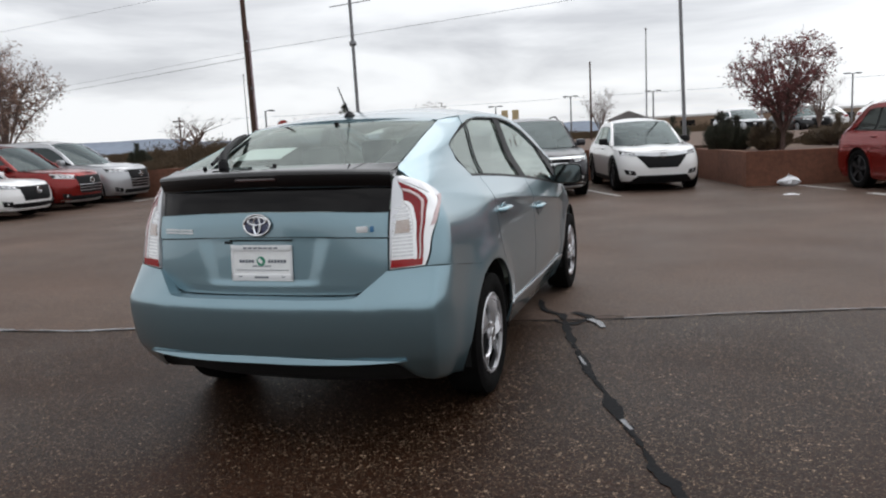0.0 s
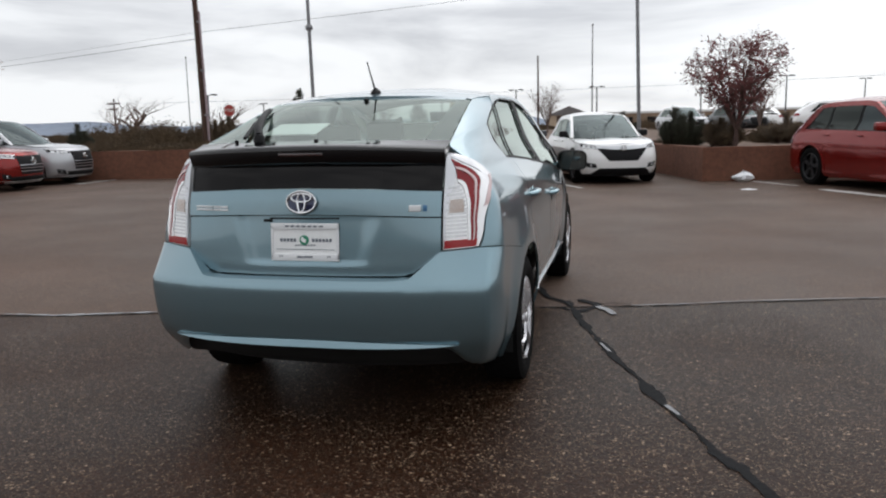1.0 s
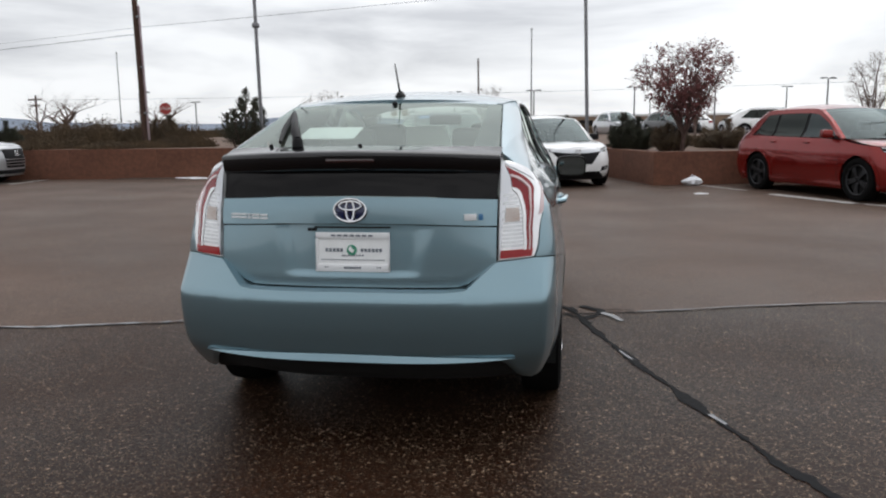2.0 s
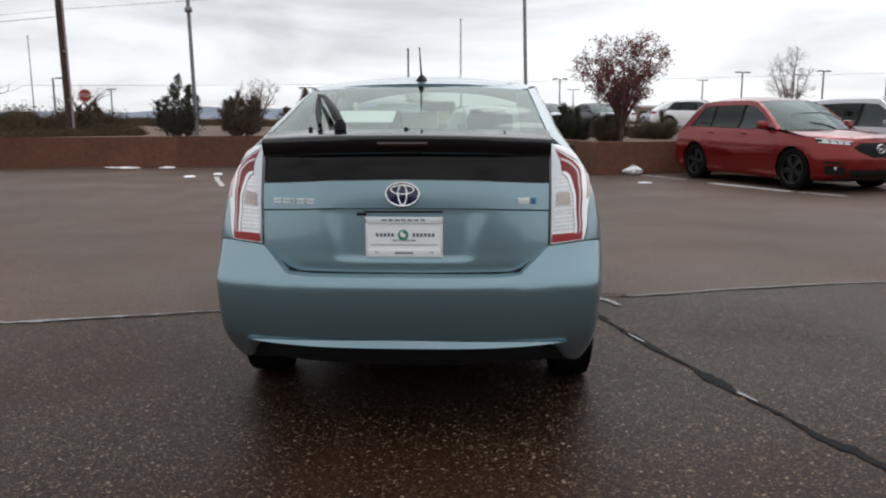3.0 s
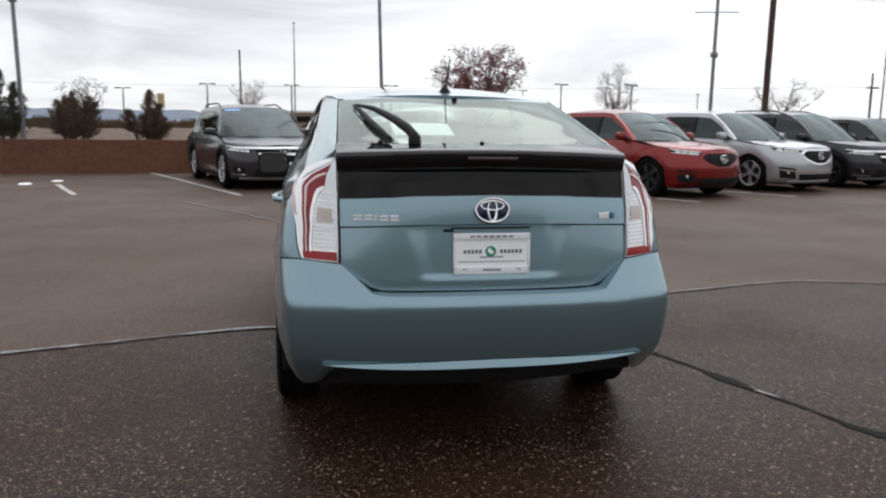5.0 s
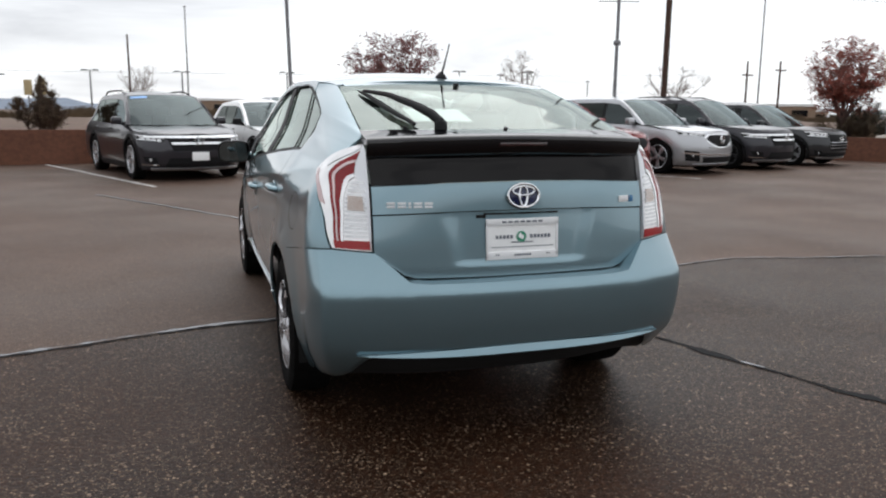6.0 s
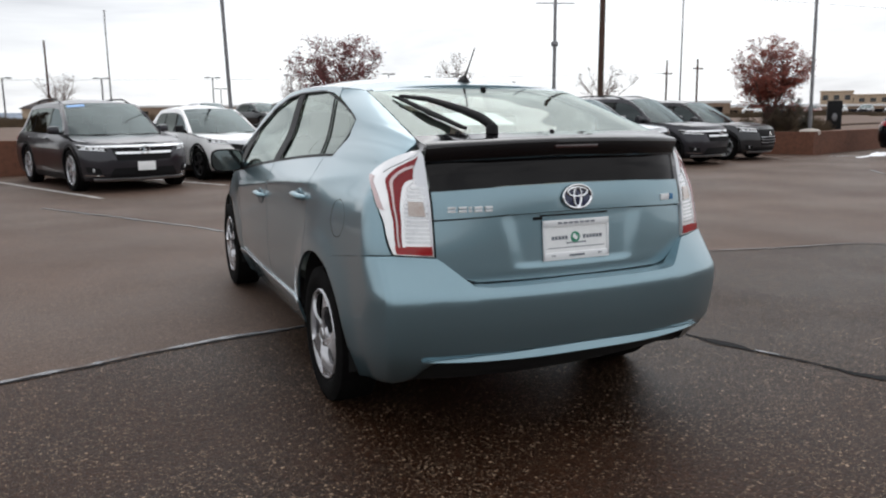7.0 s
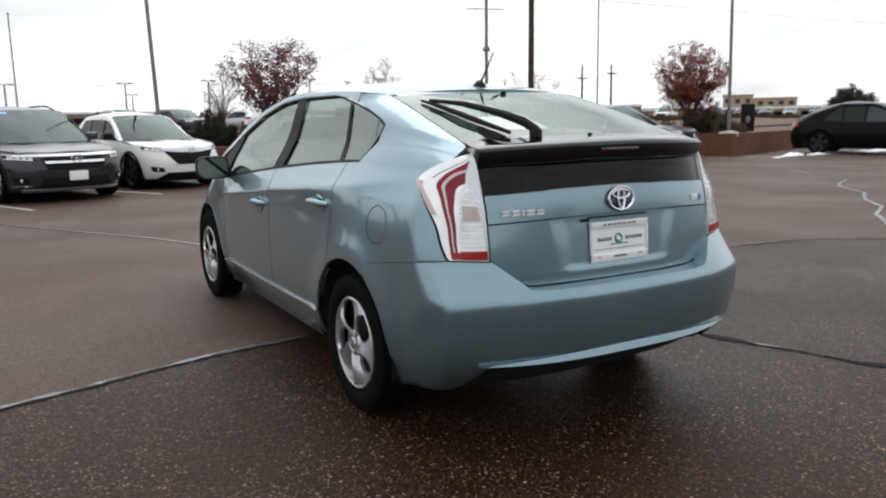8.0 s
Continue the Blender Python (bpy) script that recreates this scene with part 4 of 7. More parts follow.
    def side(y, z):
        x, y, z = body.side(y, z)
        fade = min(1.0, max(0.0, (y - 0.38) / 0.5)) * min(1.0, max(0.0, (3.3 - y) / 0.4))
        return flare((x + 0.018 * fade * math.exp(-abs(z - crease_z(y)) / 0.05), y, z))
    zb_t = table([(0.3, 1.10), (0.78, 1.075), (1.14, 1.052), (2.0, 0.980), (3.0, 0.865), (3.4, 0.850)])
    q = Geo()
    seam_z = table([(0.10, 0.742), (0.20, 0.735), (0.257, 0.7250), (0.45, 0.6930), (0.60, 0.6680), (0.655, 0.6590), (0.70, 0.650)])
    crown_z = table([(0.25, 1.036), (0.378, 1.036), (0.60, 1.046), (0.80, 1.055), (0.95, 1.062), (1.06, 1.067)])

    def quarter(u, v):
        zl = lerp(0.742, 1.038, v)
        y = lerp(lo_y(zl) + 0.006, 1.060, u)
        zlo = max(lerp(seam_z(y), 0.2, min(1.0, max(0.0, (y - 0.645) / 0.08))), arch_z(y, AY, AR, 0.2))
        z = lerp(zlo, crown_z(y), v)
        return side(max(y, body.yr(z) + 0.02), z)
    patch(quarter, [(0, 0), (1, 0)], [(0, 1), (1, 1)], 52, 34, 0.012, geo=q, plain="h")
    # shoulder and rear pillar above it, between lamp, gate frame and quarter glass
    def shoulder(q, z):
        x, y, z = body.wrap(q, z)
        return side(y, z) if q > 1 else (x, y, z)
    low = [(body.q_y(lo_y(z) + 0.006, z), z) for z in (1.029, 1.07, 1.12)]
    low += [(body.q_x(x, z), z) for x, z in ((0.632, 1.139), (0.597, 1.162), (0.588, 1.200), (0.570, 1.28), (0.557, 1.34), (0.551, 1.365), (0.548, 1.375))]
    high = [(body.q_y(y, z), z) for y, z in ((0.95, 1.055), (0.935, 1.08), (0.89, 1.130), (0.845, 1.185), (0.815, 1.243), (0.842, 1.257), (0.90, 1.279), (1.08, 1.326), (1.195, 1.357), (1.20, 1.389))]
    swell = (0.0, 0.012, 0.022, 0.018, 0.013, 0.011, 0.009, 0.007, 0.005, 0.002)
    taut = (0.0, 0.30, 0.75, 1.0, 1.0, 1.0, 1.0, 1.0, 1.0, 1.0)
    rung = list(range(10))

    def at(line, v):
        soft = min(0.45, v, 9 - v)
        near_v = [v + soft * k / 3 for k in range(-3, 4)]
        return Vector(shoulder(*[float(np.mean(np.interp(near_v, rung, [p[k] for p in line]))) for k in (0, 1)]))

    def pillar(v, u):
        a, b = at(low, v), at(high, v)
        n = (b - a).cross(at(low, min(9, v + 0.2)) - at(low, max(0, v - 0.2))).normalized()
        n = n if n.x > 0 else -n
        loose = Vector(shoulder(*[lerp(float(np.interp(v, rung, [p[k] for p in low])), float(np.interp(v, rung, [p[k] for p in high])), u) for k in (0, 1)]))
        return loose.lerp(a.lerp(b, u) + n * (4 * u * (1 - u) * float(np.interp(v, rung, swell))), float(np.interp(v, rung, taut)))
    patch(pillar, [(0, 0), (9, 0)], [(0, 1), (9, 1)], 60, 18, 0.010, 0.0006, geo=q, plain="s")
    patch(side, [(0.945, 1.060), (1.06, 1.065)], [(0.94, 1.076), (1.06, 1.070)], 6, 2, 0.006, geo=q)
    both("quarter_panel", q, paint)
    d = Geo()
    patch(side, [(1.066, arch_z(1.066, AY, AR, 0.3)), (1.13, arch_z(1.13, AY, AR, 0.3)), (1.182, 0.462), (1.230, 0.335), (1.30, 0.315), (1.995, 0.31)],
          [(1.066, 1.068), (1.30, 1.051), (1.6, 1.026), (1.995, 0.988)], 34, 40, 0.012, geo=d)
    rdl, rdr = both("rear_door", d, paint)
    d = patch(side, [(2.003, 0.31), (3.06, 0.30)], [(2.003, 0.987), (2.5, 0.933), (3.06, 0.868)], 28, 40, 0.012)
    fdl, fdr = both("front_door", d, paint)
    d = Geo()
    patch(side, [(3.068, 0.30), (3.13, 0.30)] + [(FY + d, arch_z(FY + d, FY, AR, 0.25)) for d in (-0.378, -0.30, -0.20, -0.10, 0.0, 0.10, 0.20, 0.30, 0.375)] + [(FY + 0.39, 0.25), (4.08, 0.24), (4.24, 0.26)],
          [(3.068, 0.868), (3.4, 0.862), (3.75, 0.825), (4.0, 0.765), (4.24, 0.66)], 44, 18, 0.012, geo=d)
    both("front_fender", d, paint)
    d = patch(side, [(1.248, 0.142), (2.2, 0.135), (3.14, 0.130)], [(1.230, 0.318), (2.2, 0.305), (3.13, 0.292)], 30, 6, 0.012, 0.004)
    both("sill", d, paint)
    # silver strip stands in for the light line along the sill crease
    d = patch(side, [(1.27, 0.307), (3.10, 0.288)], [(1.27, 0.317), (3.10, 0.298)], 20, 1, 0.006, 0.010)
    both("sill_edge", d, M["silver"])
    # roof rail (cant) between glass and roof
    d = patch(side, [(1.19, 1.350), (1.3, 1.372), (1.494, 1.388), (2.0, 1.388), (2.3, 1.364), (2.66, 1.288), (3.0, 1.172), (3.30, 0.985), (3.42, 0.90)],
              [(1.19, 1.393), (1.3, 1.404), (1.494, 1.409), (2.0, 1.412), (2.3, 1.394), (2.66, 1.322), (3.0, 1.212), (3.36, 1.01), (3.50, 0.92)], 36, 4, 0.008, 0.002)
    both("roof_rail", d, paint)
    # roof
    zc = table([(0.93, 1.392), (1.06, 1.420), (1.3, 1.450), (1.7, 1.470), (2.1, 1.474), (2.45, 1.452), (2.66, 1.415)])
    zedge = table([(0.93, 1.362), (1.1, 1.384), (1.3, 1.402), (1.8, 1.412), (2.2, 1.402), (2.6, 1.335), (2.7, 1.315)])

    def roof(u, y):
        e = zedge(y)
        w = body.w(e) * body.taper(y)
        c = zc(y) if y > 0.93 else 1.392
        return (u * w, y - 0.05 * (1 - u * u) * min(1, max(0, (1.3 - y) / 0.35)) + 0.10 * u * u * min(1, max(0, (1.3 - y) / 0.35)) * 0.3, lerp(c, e, abs(u) ** 2.3))
    trim = table([(0.985, 0.890), (1.10, 0.930), (1.22, 0.985), (1.30, 1.0), (2.7, 1.0)])
    part("roof", patch(lambda u, y: roof(u * trim(y), y), [(-1, 0.985), (1, 0.985)], [(-1, 2.62), (1, 2.62)], 36, 40, 0.012), paint, car)
    # windscreen and bonnet
    def screen(u, t):
        z = lerp(1.395, 0.965, t)
        w = lerp(0.585, 0.70, t)
        return (u * w, lerp(2.66, 3.56, t) - (0.13 + 0.12 * t) * u * u + 0.0, z - 0.03 * u * u * (1 - t))
    part("windscreen", patch(screen, [(-1, 0), (1, 0)], [(-1, 1), (1, 1)], 24, 14, 0.006), M["glass_screen"], car, "clear windscreen")

    def bonnet(u, t):
        a, b = Vector(screen(u, 1.0)), Vector(body.front(u * 0.60, 0.70))
        p = a.lerp(b, t)
        p.x = u * lerp(0.74, 0.62, t ** 1.5)
        p.z = lerp(0.955 - 0.06 * u * u, 0.70, t ** 1.7)
        return p
    part("bonnet", patch(bonnet, [(-1, 0.0), (1, 0.0)], [(-1, 1), (1, 1)], 24, 16, 0.012), paint, car)
    part("front_bumper", patch(body.front, [(-0.78, 0.22), (0.78, 0.22)], [(-0.78, 0.66), (0, 0.70), (0.78, 0.66)], 28, 10, 0.012), paint, car)
    for s in (-1, 1):
        g = patch(side, [(3.80, 0.66), (4.22, 0.55)], [(3.74, 0.80), (4.20, 0.64)], 10, 6, 0.01, 0.004)
        part("headlight", g if s > 0 else mirrored(g), M["lamp_clear"], car)
    # dark inner shell behind the joints
    inner = Geo()
    for s in (-1, 1):
        g = Geo()
        rows = []
        for y in np.linspace(0.36, 4.0, 60):
            zl = max(arch_z(y, AY, AR + 0.01, 0.24), arch_z(y, FY, AR + 0.01, 0.24))
            zt = 1.02 if y < 1.0 else zb_t(y) - 0.03
            zt = min(zt, 0.86) if y > 3.3 else zt
            zt = min(zt, 0.6) if y > 3.95 else zt
            rows.append([Vector(side(y, lerp(zl, max(zl, zt), j / 8))) - Vector((0.016, 0, 0)) for j in range(9)])
        g.grid(rows)
        inner.add([(s * p[0], p[1], p[2]) for p in g.v], g.f)
        rows = []
        for i in range(20):
            a = lerp(0.0, 0.62, i / 19)
            rows.append([Vector(body.rear(a, z)) + Vector((0, 0.055, 0)) for z in np.linspace(0.5, 0.985, 10)])
        g = Geo().grid(rows)
        inner.add([(s * p[0], p[1], p[2]) for p in g.v], g.f)
    part("inner_shell", inner, M["gap"], car)
    # wheel housings and floor
    for cy in (AY, FY):
        for s in (-1, 1):
            part("wheel_housing", half_drum(0.83, cy, AZ, AR + 0.012, 0.28, s), M["gap"], car)
    part("floor_pan", Geo().box((0, 2.30, 0.165), (1.24, 3.5, 0.17), None, 0.02).box((0, 0.62, 0.19), (1.1, 0.4, 0.08), None, 0.02), M["gap"], car)

    # side glass and frames
    def pane(name, lo, hi, nu, nv, material, lift=-0.012, label=""):
        g = patch(side, lo, hi, nu, nv, 0.004, lift)
        both(name, g, material, label)
    pane("rear_door_window", [(1.93, 0.994), (1.70, 1.018), (1.40, 1.046), (1.165, 1.066)], [(1.945, 1.386), (1.70, 1.390), (1.494, 1.389), (1.285, 1.358)], 16, 12, M["glass_side"], label="clear rear door window")
    pane("quarter_window", [(1.155, 1.068), (1.06, 1.074), (1.0, 1.078), (0.948, 1.083)], [(1.280, 1.357), (1.10, 1.326), (0.95, 1.289), (0.832, 1.243)], 12, 12, M["glass_side"], label="small triangular quarter window")
    pane("front_door_window", [(3.02, 0.872), (2.7, 0.910), (2.4, 0.943), (2.04, 0.984)], [(3.00, 1.165), (2.66, 1.285), (2.3, 1.361), (2.05, 1.386)], 18, 12, M["glass_side"], label="clear front door window")
    fr = Geo()
    patch(side, [(3.12, 0.856), (2.84, 0.888), (2.5, 0.930), (2.0, 0.986), (1.5, 1.034), (1.13, 1.063), (0.94, 1.074)], [(3.10, 0.874), (2.84, 0.904), (2.5, 0.946), (2.0, 1.001), (1.5, 1.048), (1.13, 1.076), (0.93, 1.086)], 30, 2, 0.006, 0.001, geo=fr)
    patch(side, [(3.34, 0.930), (3.20, 1.045), (3.0, 1.158), (2.66, 1.276), (2.3, 1.352), (2.0, 1.377), (1.494, 1.384), (1.25, 1.346), (1.0, 1.295), (0.880, 1.262), (0.826, 1.240)],
          [(3.37, 0.945), (3.22, 1.062), (3.0, 1.175), (2.66, 1.291), (2.3, 1.367), (2.0, 1.391), (1.494, 1.392), (1.25, 1.354), (1.0, 1.303), (0.872, 1.270), (0.816, 1.245)], 44, 2, 0.006, 0.002, geo=fr)
    patch(side, [(0.937, 1.072), (0.846, 1.185), (0.815, 1.243)], [(0.945, 1.077), (0.855, 1.186), (0.826, 1.242)], 10, 2, 0.006, 0.001, geo=fr)
    patch(side, [(2.065, 0.978), (2.065, 1.386)], [(1.915, 0.992), (1.935, 1.388)], 12, 3, 0.006, -0.001, geo=fr)
    patch(side, [(1.170, 1.060), (1.288, 1.356)], [(1.156, 1.063), (1.276, 1.352)], 12, 2, 0.006, -0.002, geo=fr)
    patch(side, [(3.12, 0.860), (3.18, 1.07)], [(3.00, 0.872), (2.98, 1.17)], 8, 3, 0.006, -0.002, geo=fr)
    both("window_frame", fr, M["plastic"], "black window surround")

    # handles, fuel flap, mirrors
    for y, z in ((1.215, 0.870), (2.170, 0.785)):
        x = side(y, z)[0]
        for s in (-1, 1):
            g = Geo()
            pts = [(s * (x - 0.004), y - 0.095, z - 0.004), (s * (x + 0.026), y - 0.075, z), (s * (x + 0.034), y, z + 0.004), (s * (x + 0.026), y + 0.075, z), (s * (x - 0.004), y + 0.095, z - 0.004)]
            g.tube(pts, [0.013, 0.016, 0.017, 0.016, 0.013], 10)
            part("door_handle", g, M["paint"], rdl if y < 2 and s < 0 else rdr if y < 2 else fdl if s < 0 else fdr)
            cup = Geo().lathe([(0.062, 0.0), (0.060, 0.003), (0.048, 0.0012), (0.001, -0.006)], 20, Matrix.Translation((s * (x + 0.002), y, z - 0.014)) @ Matrix.Rotation(radians(90 * s), 4, "Y") @ Matrix.Diagonal((0.8, 1.2, 1, 1)))
            part("handle_cup", cup, M["paint"], rdl if y < 2 and s < 0 else rdr if y < 2 else fdl if s < 0 else fdr)
    fy, fz = 0.583, 0.832
    ring = Geo()
    rows = []
    for k in range(33):
        a = 2 * math.pi * k / 32
        rows.append([Vector(side(fy + r * 1.08 * math.cos(a), fz + r * 1.0 * math.sin(a))) * 1 + Vector((-o, 0, 0)) for r, o in ((0.0785, -0.0008), (0.0815, -0.0012))])
    ring.grid(rows)
    part("fuel_flap", mirrored(ring), M["gap"], car, "round fuel filler flap outline")
    for s in (-1, 1):
        mir = new("door_mirror")
        mir.parent = car
        tagged(mir, "black-backed door mirror in body colour")
        cx, cy, cz = 0.925, 2.99, 0.945
        g = Geo()
        rows = []
        for i in range(9):
            t = i / 8
            yy = lerp(-0.045, 0.10, t)
            sc = math.sqrt(max(0.02, 1 - max(0, (t - 0.15) / 0.86) ** 2.2)) if t > 0.15 else 0.965 + 0.035 * t / 0.15
            rows.append([(s * (cx + 0.112 * sc * math.copysign(abs(math.cos(a)) ** 0.5, math.cos(a)) - 0.02 * t), cy + yy, cz + 0.078 * sc * math.copysign(abs(math.sin(a)) ** 0.55, math.sin(a))) for a in [2 * math.pi * k / 24 for k in range(24)]])
        g.grid(rows, closed=True, flip=s < 0)
        part("mirror_shell", g, M["plastic"], mir)
        g = Geo().prism([(s * 0.100 * math.copysign(abs(math.cos(a)) ** 0.5, math.cos(a)), 0.068 * math.copysign(abs(math.sin(a)) ** 0.55, math.sin(a))) for a in [2 * math.pi * k / 28 for k in range(28)]], 0.004,
                        Matrix.Translation((s * cx, cy - 0.043, cz)) @ Matrix.Rotation(radians(90), 4, "X"))
        part("mirror_glass", g, M["mirror"], mir, "mirror glass")
        g = Geo().tube([(s * 0.79, cy + 0.05, 0.905), (s * 0.85, cy + 0.045, 0.915), (s * 0.90, cy + 0.04, 0.93)], [0.035, 0.03, 0.03], 10)
        part("mirror_stalk", g, M["paint"], mir)

    wheels(car, 0.757, 2.70, HY, 0.318, 0.195, "cover", M["rim"], drop=GROUND)

    # emblem: blue oval with three chrome ellipses, plain shapes
    em = new("emblem")
    em.parent = hatch
    tagged(em, "oval chrome emblem on blue ground")
    m0 = Matrix.Translation((-0.001, 0.003, 0.942)) @ Matrix.Rotation(radians(90 - 6), 4, "X")
    dome = Geo().lathe([(0.055, 0.0), (0.052, 0.005), (0.001, 0.007)], 36, m0 @ Matrix.Diagonal((1.2, 0.84, 1, 1)))
    part("emblem_ground", dome, M["blue"], em)

    def oval(a, b, r, cx=0.0, cz=0.0, h=0.008):
        g = Geo()
        g.tube([m0 @ Vector((cx + a * math.cos(t), cz + b * math.sin(t), h)) for t in [2 * math.pi * k / 40 for k in range(41)]], r, 8, caps=False)
        return g
    part("outer_ring", oval(0.066, 0.046, 0.0055), M["chrome"], em)
    part("cross_ring", oval(0.045, 0.017, 0.0048, cz=0.018), M["chrome"], em)
    part("upright_ring", oval(0.017, 0.039, 0.0048, cz=-0.002), M["chrome"], em)
    # name badge: five plain chrome bars; hybrid badge: two small blocks
    g = Geo()
    for k, wdt in enumerate((0.033, 0.033, 0.012, 0.034, 0.032)):
        x = -0.538 + [0, 0.040, 0.080, 0.100, 0.141][k] + wdt / 2
        p = body.rear(x, 0.905)
        g.box((x, p[1] - 0.008, 0.917), (wdt, 0.007, 0.009), None, 0.002).box((x, p[1] - 0.008, 0.904), (wdt, 0.007, 0.009), None, 0.002)
    part("name_badge", g, M["badge"], hatch, "plain chrome badge strokes")
    p = body.rear(0.49, 0.91)
    turn = Matrix.Rotation(radians(11), 4, "Z")
    part("hybrid_badge", Geo().box((0.482, p[1] - 0.010, 0.911), (0.050, 0.010, 0.026), turn, 0.002), M["badge"], hatch, "small silver badge")
    part("hybrid_badge_end", Geo().box((0.524, p[1] + 0.000, 0.911), (0.018, 0.010, 0.026), turn, 0.002), M["blue_badge"], hatch, "small blue badge end")
    # handle strip over the plate
    g = Geo()
    g.grid([[(x, body.rear(x, 0.875)[1] + o, z) for o, z in ((0.010, 0.867), (0.004, 0.868), (0.004, 0.872), (0.010, 0.874))] for x in np.linspace(-0.16, 0.16, 24)])
    part("gate_handle", g, M["gap"], hatch, "dark gate handle recess")
    part("handle_button", Geo().box((-0.17, 0.018, 0.861), (0.040, 0.010, 0.012), bevel=0.003), M["plastic"], hatch)
    # plate
    pl = new("number_plate")
    pl.parent = hatch
    tagged(pl, "white dealer plate in a pale frame")
    mp = Matrix.Translation((0.003, 0.008, 0.770)) @ Matrix.Rotation(radians(90 - 4), 4, "X")

    def rrect(w, h, r):
        return [(sx * (w / 2 - r) + r * math.cos(a), sy * (h / 2 - r) + r * math.sin(a)) for sx, sy, a0 in ((1, 1, 0), (-1, 1, 90), (-1, -1, 180), (1, -1, 270)) for a in [radians(a0 + k * 30) for k in range(4)]]
    part("plate_sheet", Geo().prism(rrect(0.300, 0.150, 0.012), 0.004, mp), M["plate"], pl)
    fr = Geo()
    fr.box((0, 0.068, 0.006), (0.312, 0.026, 0.008), bevel=0.002).box((0, -0.066, 0.006), (0.312, 0.030, 0.008), bevel=0.002)
    fr.box((-0.151, 0, 0.006), (0.010, 0.150, 0.008), bevel=0.002).box((0.151, 0, 0.006), (0.010, 0.150, 0.008), bevel=0.002)
    fr.v = [tuple(mp @ Vector(p)) for p in fr.v]
    part("plate_frame", fr, M["plate_frame"], pl)
    ink = Geo()
    for x0, n in ((-0.118, 5), (0.030, 6)):
        for k in range(n):
            ink.box((x0 + 0.009 + k * 0.0155, 0.008, 0.005), (0.0105, 0.014, 0.002))
    for k in range(8):
        ink.box((-0.042 + k * 0.012, -0.014, 0.005), (0.008, 0.006, 0.002))
    ink.box((0, -0.032, 0.005), (0.27, 0.0025, 0.002))
    for x in (-0.115, -0.105, 0.105, 0.115):
        ink.box((x, -0.062, 0.011), (0.005, 0.006, 0.002))
    for k in range(7):
        ink.box((-0.032 + k * 0.0105, -0.064, 0.011), (0.008, 0.008, 0.002))
        ink.box((-0.080 + k * 0.026, 0.068, 0.011), (0.018, 0.007, 0.002))
    ink.v = [tuple(mp @ Vector(p)) for p in ink.v]
    part("plate_print", ink, M["ink"], pl)
    gl = Geo().lathe([(0.022, 0.004), (0.021, 0.0065), (0.001, 0.007)], 24, mp @ Matrix.Translation((-0.004, 0.008, 0)))
    part("plate_globe", gl, M["green"], pl, "green globe print")
    gl = Geo()
    gl.prism([(-0.013, -0.002), (0.004, -0.012), (0.012, 0.002), (0.002, 0.006), (-0.004, 0.016), (-0.012, 0.010)], 0.0085, mp @ Matrix.Translation((-0.004, 0.008, 0)))
    part("plate_globe_land", gl, M["plate"], pl)

    # aerial, washer jet, wiper
    aer = new("aerial")
    aer.parent = car
    za = zc(1.06) - 0.002
    g = Geo().lathe([(0.038, -0.01), (0.036, 0.006), (0.026, 0.022), (0.012, 0.034), (0.001, 0.038)], 20, Matrix.Translation((0.0, 1.06, za)) @ Matrix.Diagonal((0.8, 1.3, 1, 1)))
    part("aerial_base", g, M["plastic"], aer)
    part("aerial_mast", Geo().tube([(0, 1.05, za + 0.02), (0, 0.99, za + 0.09), (0, 0.93, za + 0.165)], [0.006, 0.004, 0.003], 8), M["plastic"], aer)
    part("washer_jet", Geo().lathe([(0.014, 0), (0.012, 0.012), (0.001, 0.016)], 14, Matrix.Translation((0.012, 0.86, 1.379))), M["plastic"], hatch)
    wip = new("rear_wiper")
    wip.parent = hatch
    tagged(wip, "black rear wiper lying on the glass")

    def on_glass(x, z, h):
        p = Vector(body.rear(x, z))
        n = Vector((0, -0.27, 0.96)).normalized()
        return p + n * h
    piv = on_glass(-0.28, 1.192, 0.03)
    g = Geo().lathe([(0.026, -0.03), (0.025, -0.002), (0.018, 0.008), (0.001, 0.010)], 18, Matrix.Translation(piv))
    part("wiper_pivot", g, M["plastic"], wip)
    part("wiper_arm", Geo().tube([piv, on_glass(-0.305, 1.205, 0.050), on_glass(-0.345, 1.235, 0.056), on_glass(-0.41, 1.285, 0.048), on_glass(-0.475, 1.325, 0.024)], [0.019, 0.020, 0.017, 0.012, 0.007], 10), M["plastic"], wip)
    g = Geo()
    g.tube([on_glass(-0.375, 1.198, 0.014), on_glass(-0.425, 1.25, 0.016), on_glass(-0.465, 1.31, 0.014), on_glass(-0.487, 1.338, 0.010)], [0.008, 0.013, 0.011, 0.005], 8)
    part("wiper_blade", g, M["plastic"], wip)
    for x in (-0.415, -0.002):
        p = on_glass(x, 1.193, 0.0)
        part("rubber_stop", Geo().lathe([(0.010, -0.02), (0.009, 0.008), (0.001, 0.011)], 12, Matrix.Translation(p)), M["plastic"], hatch)

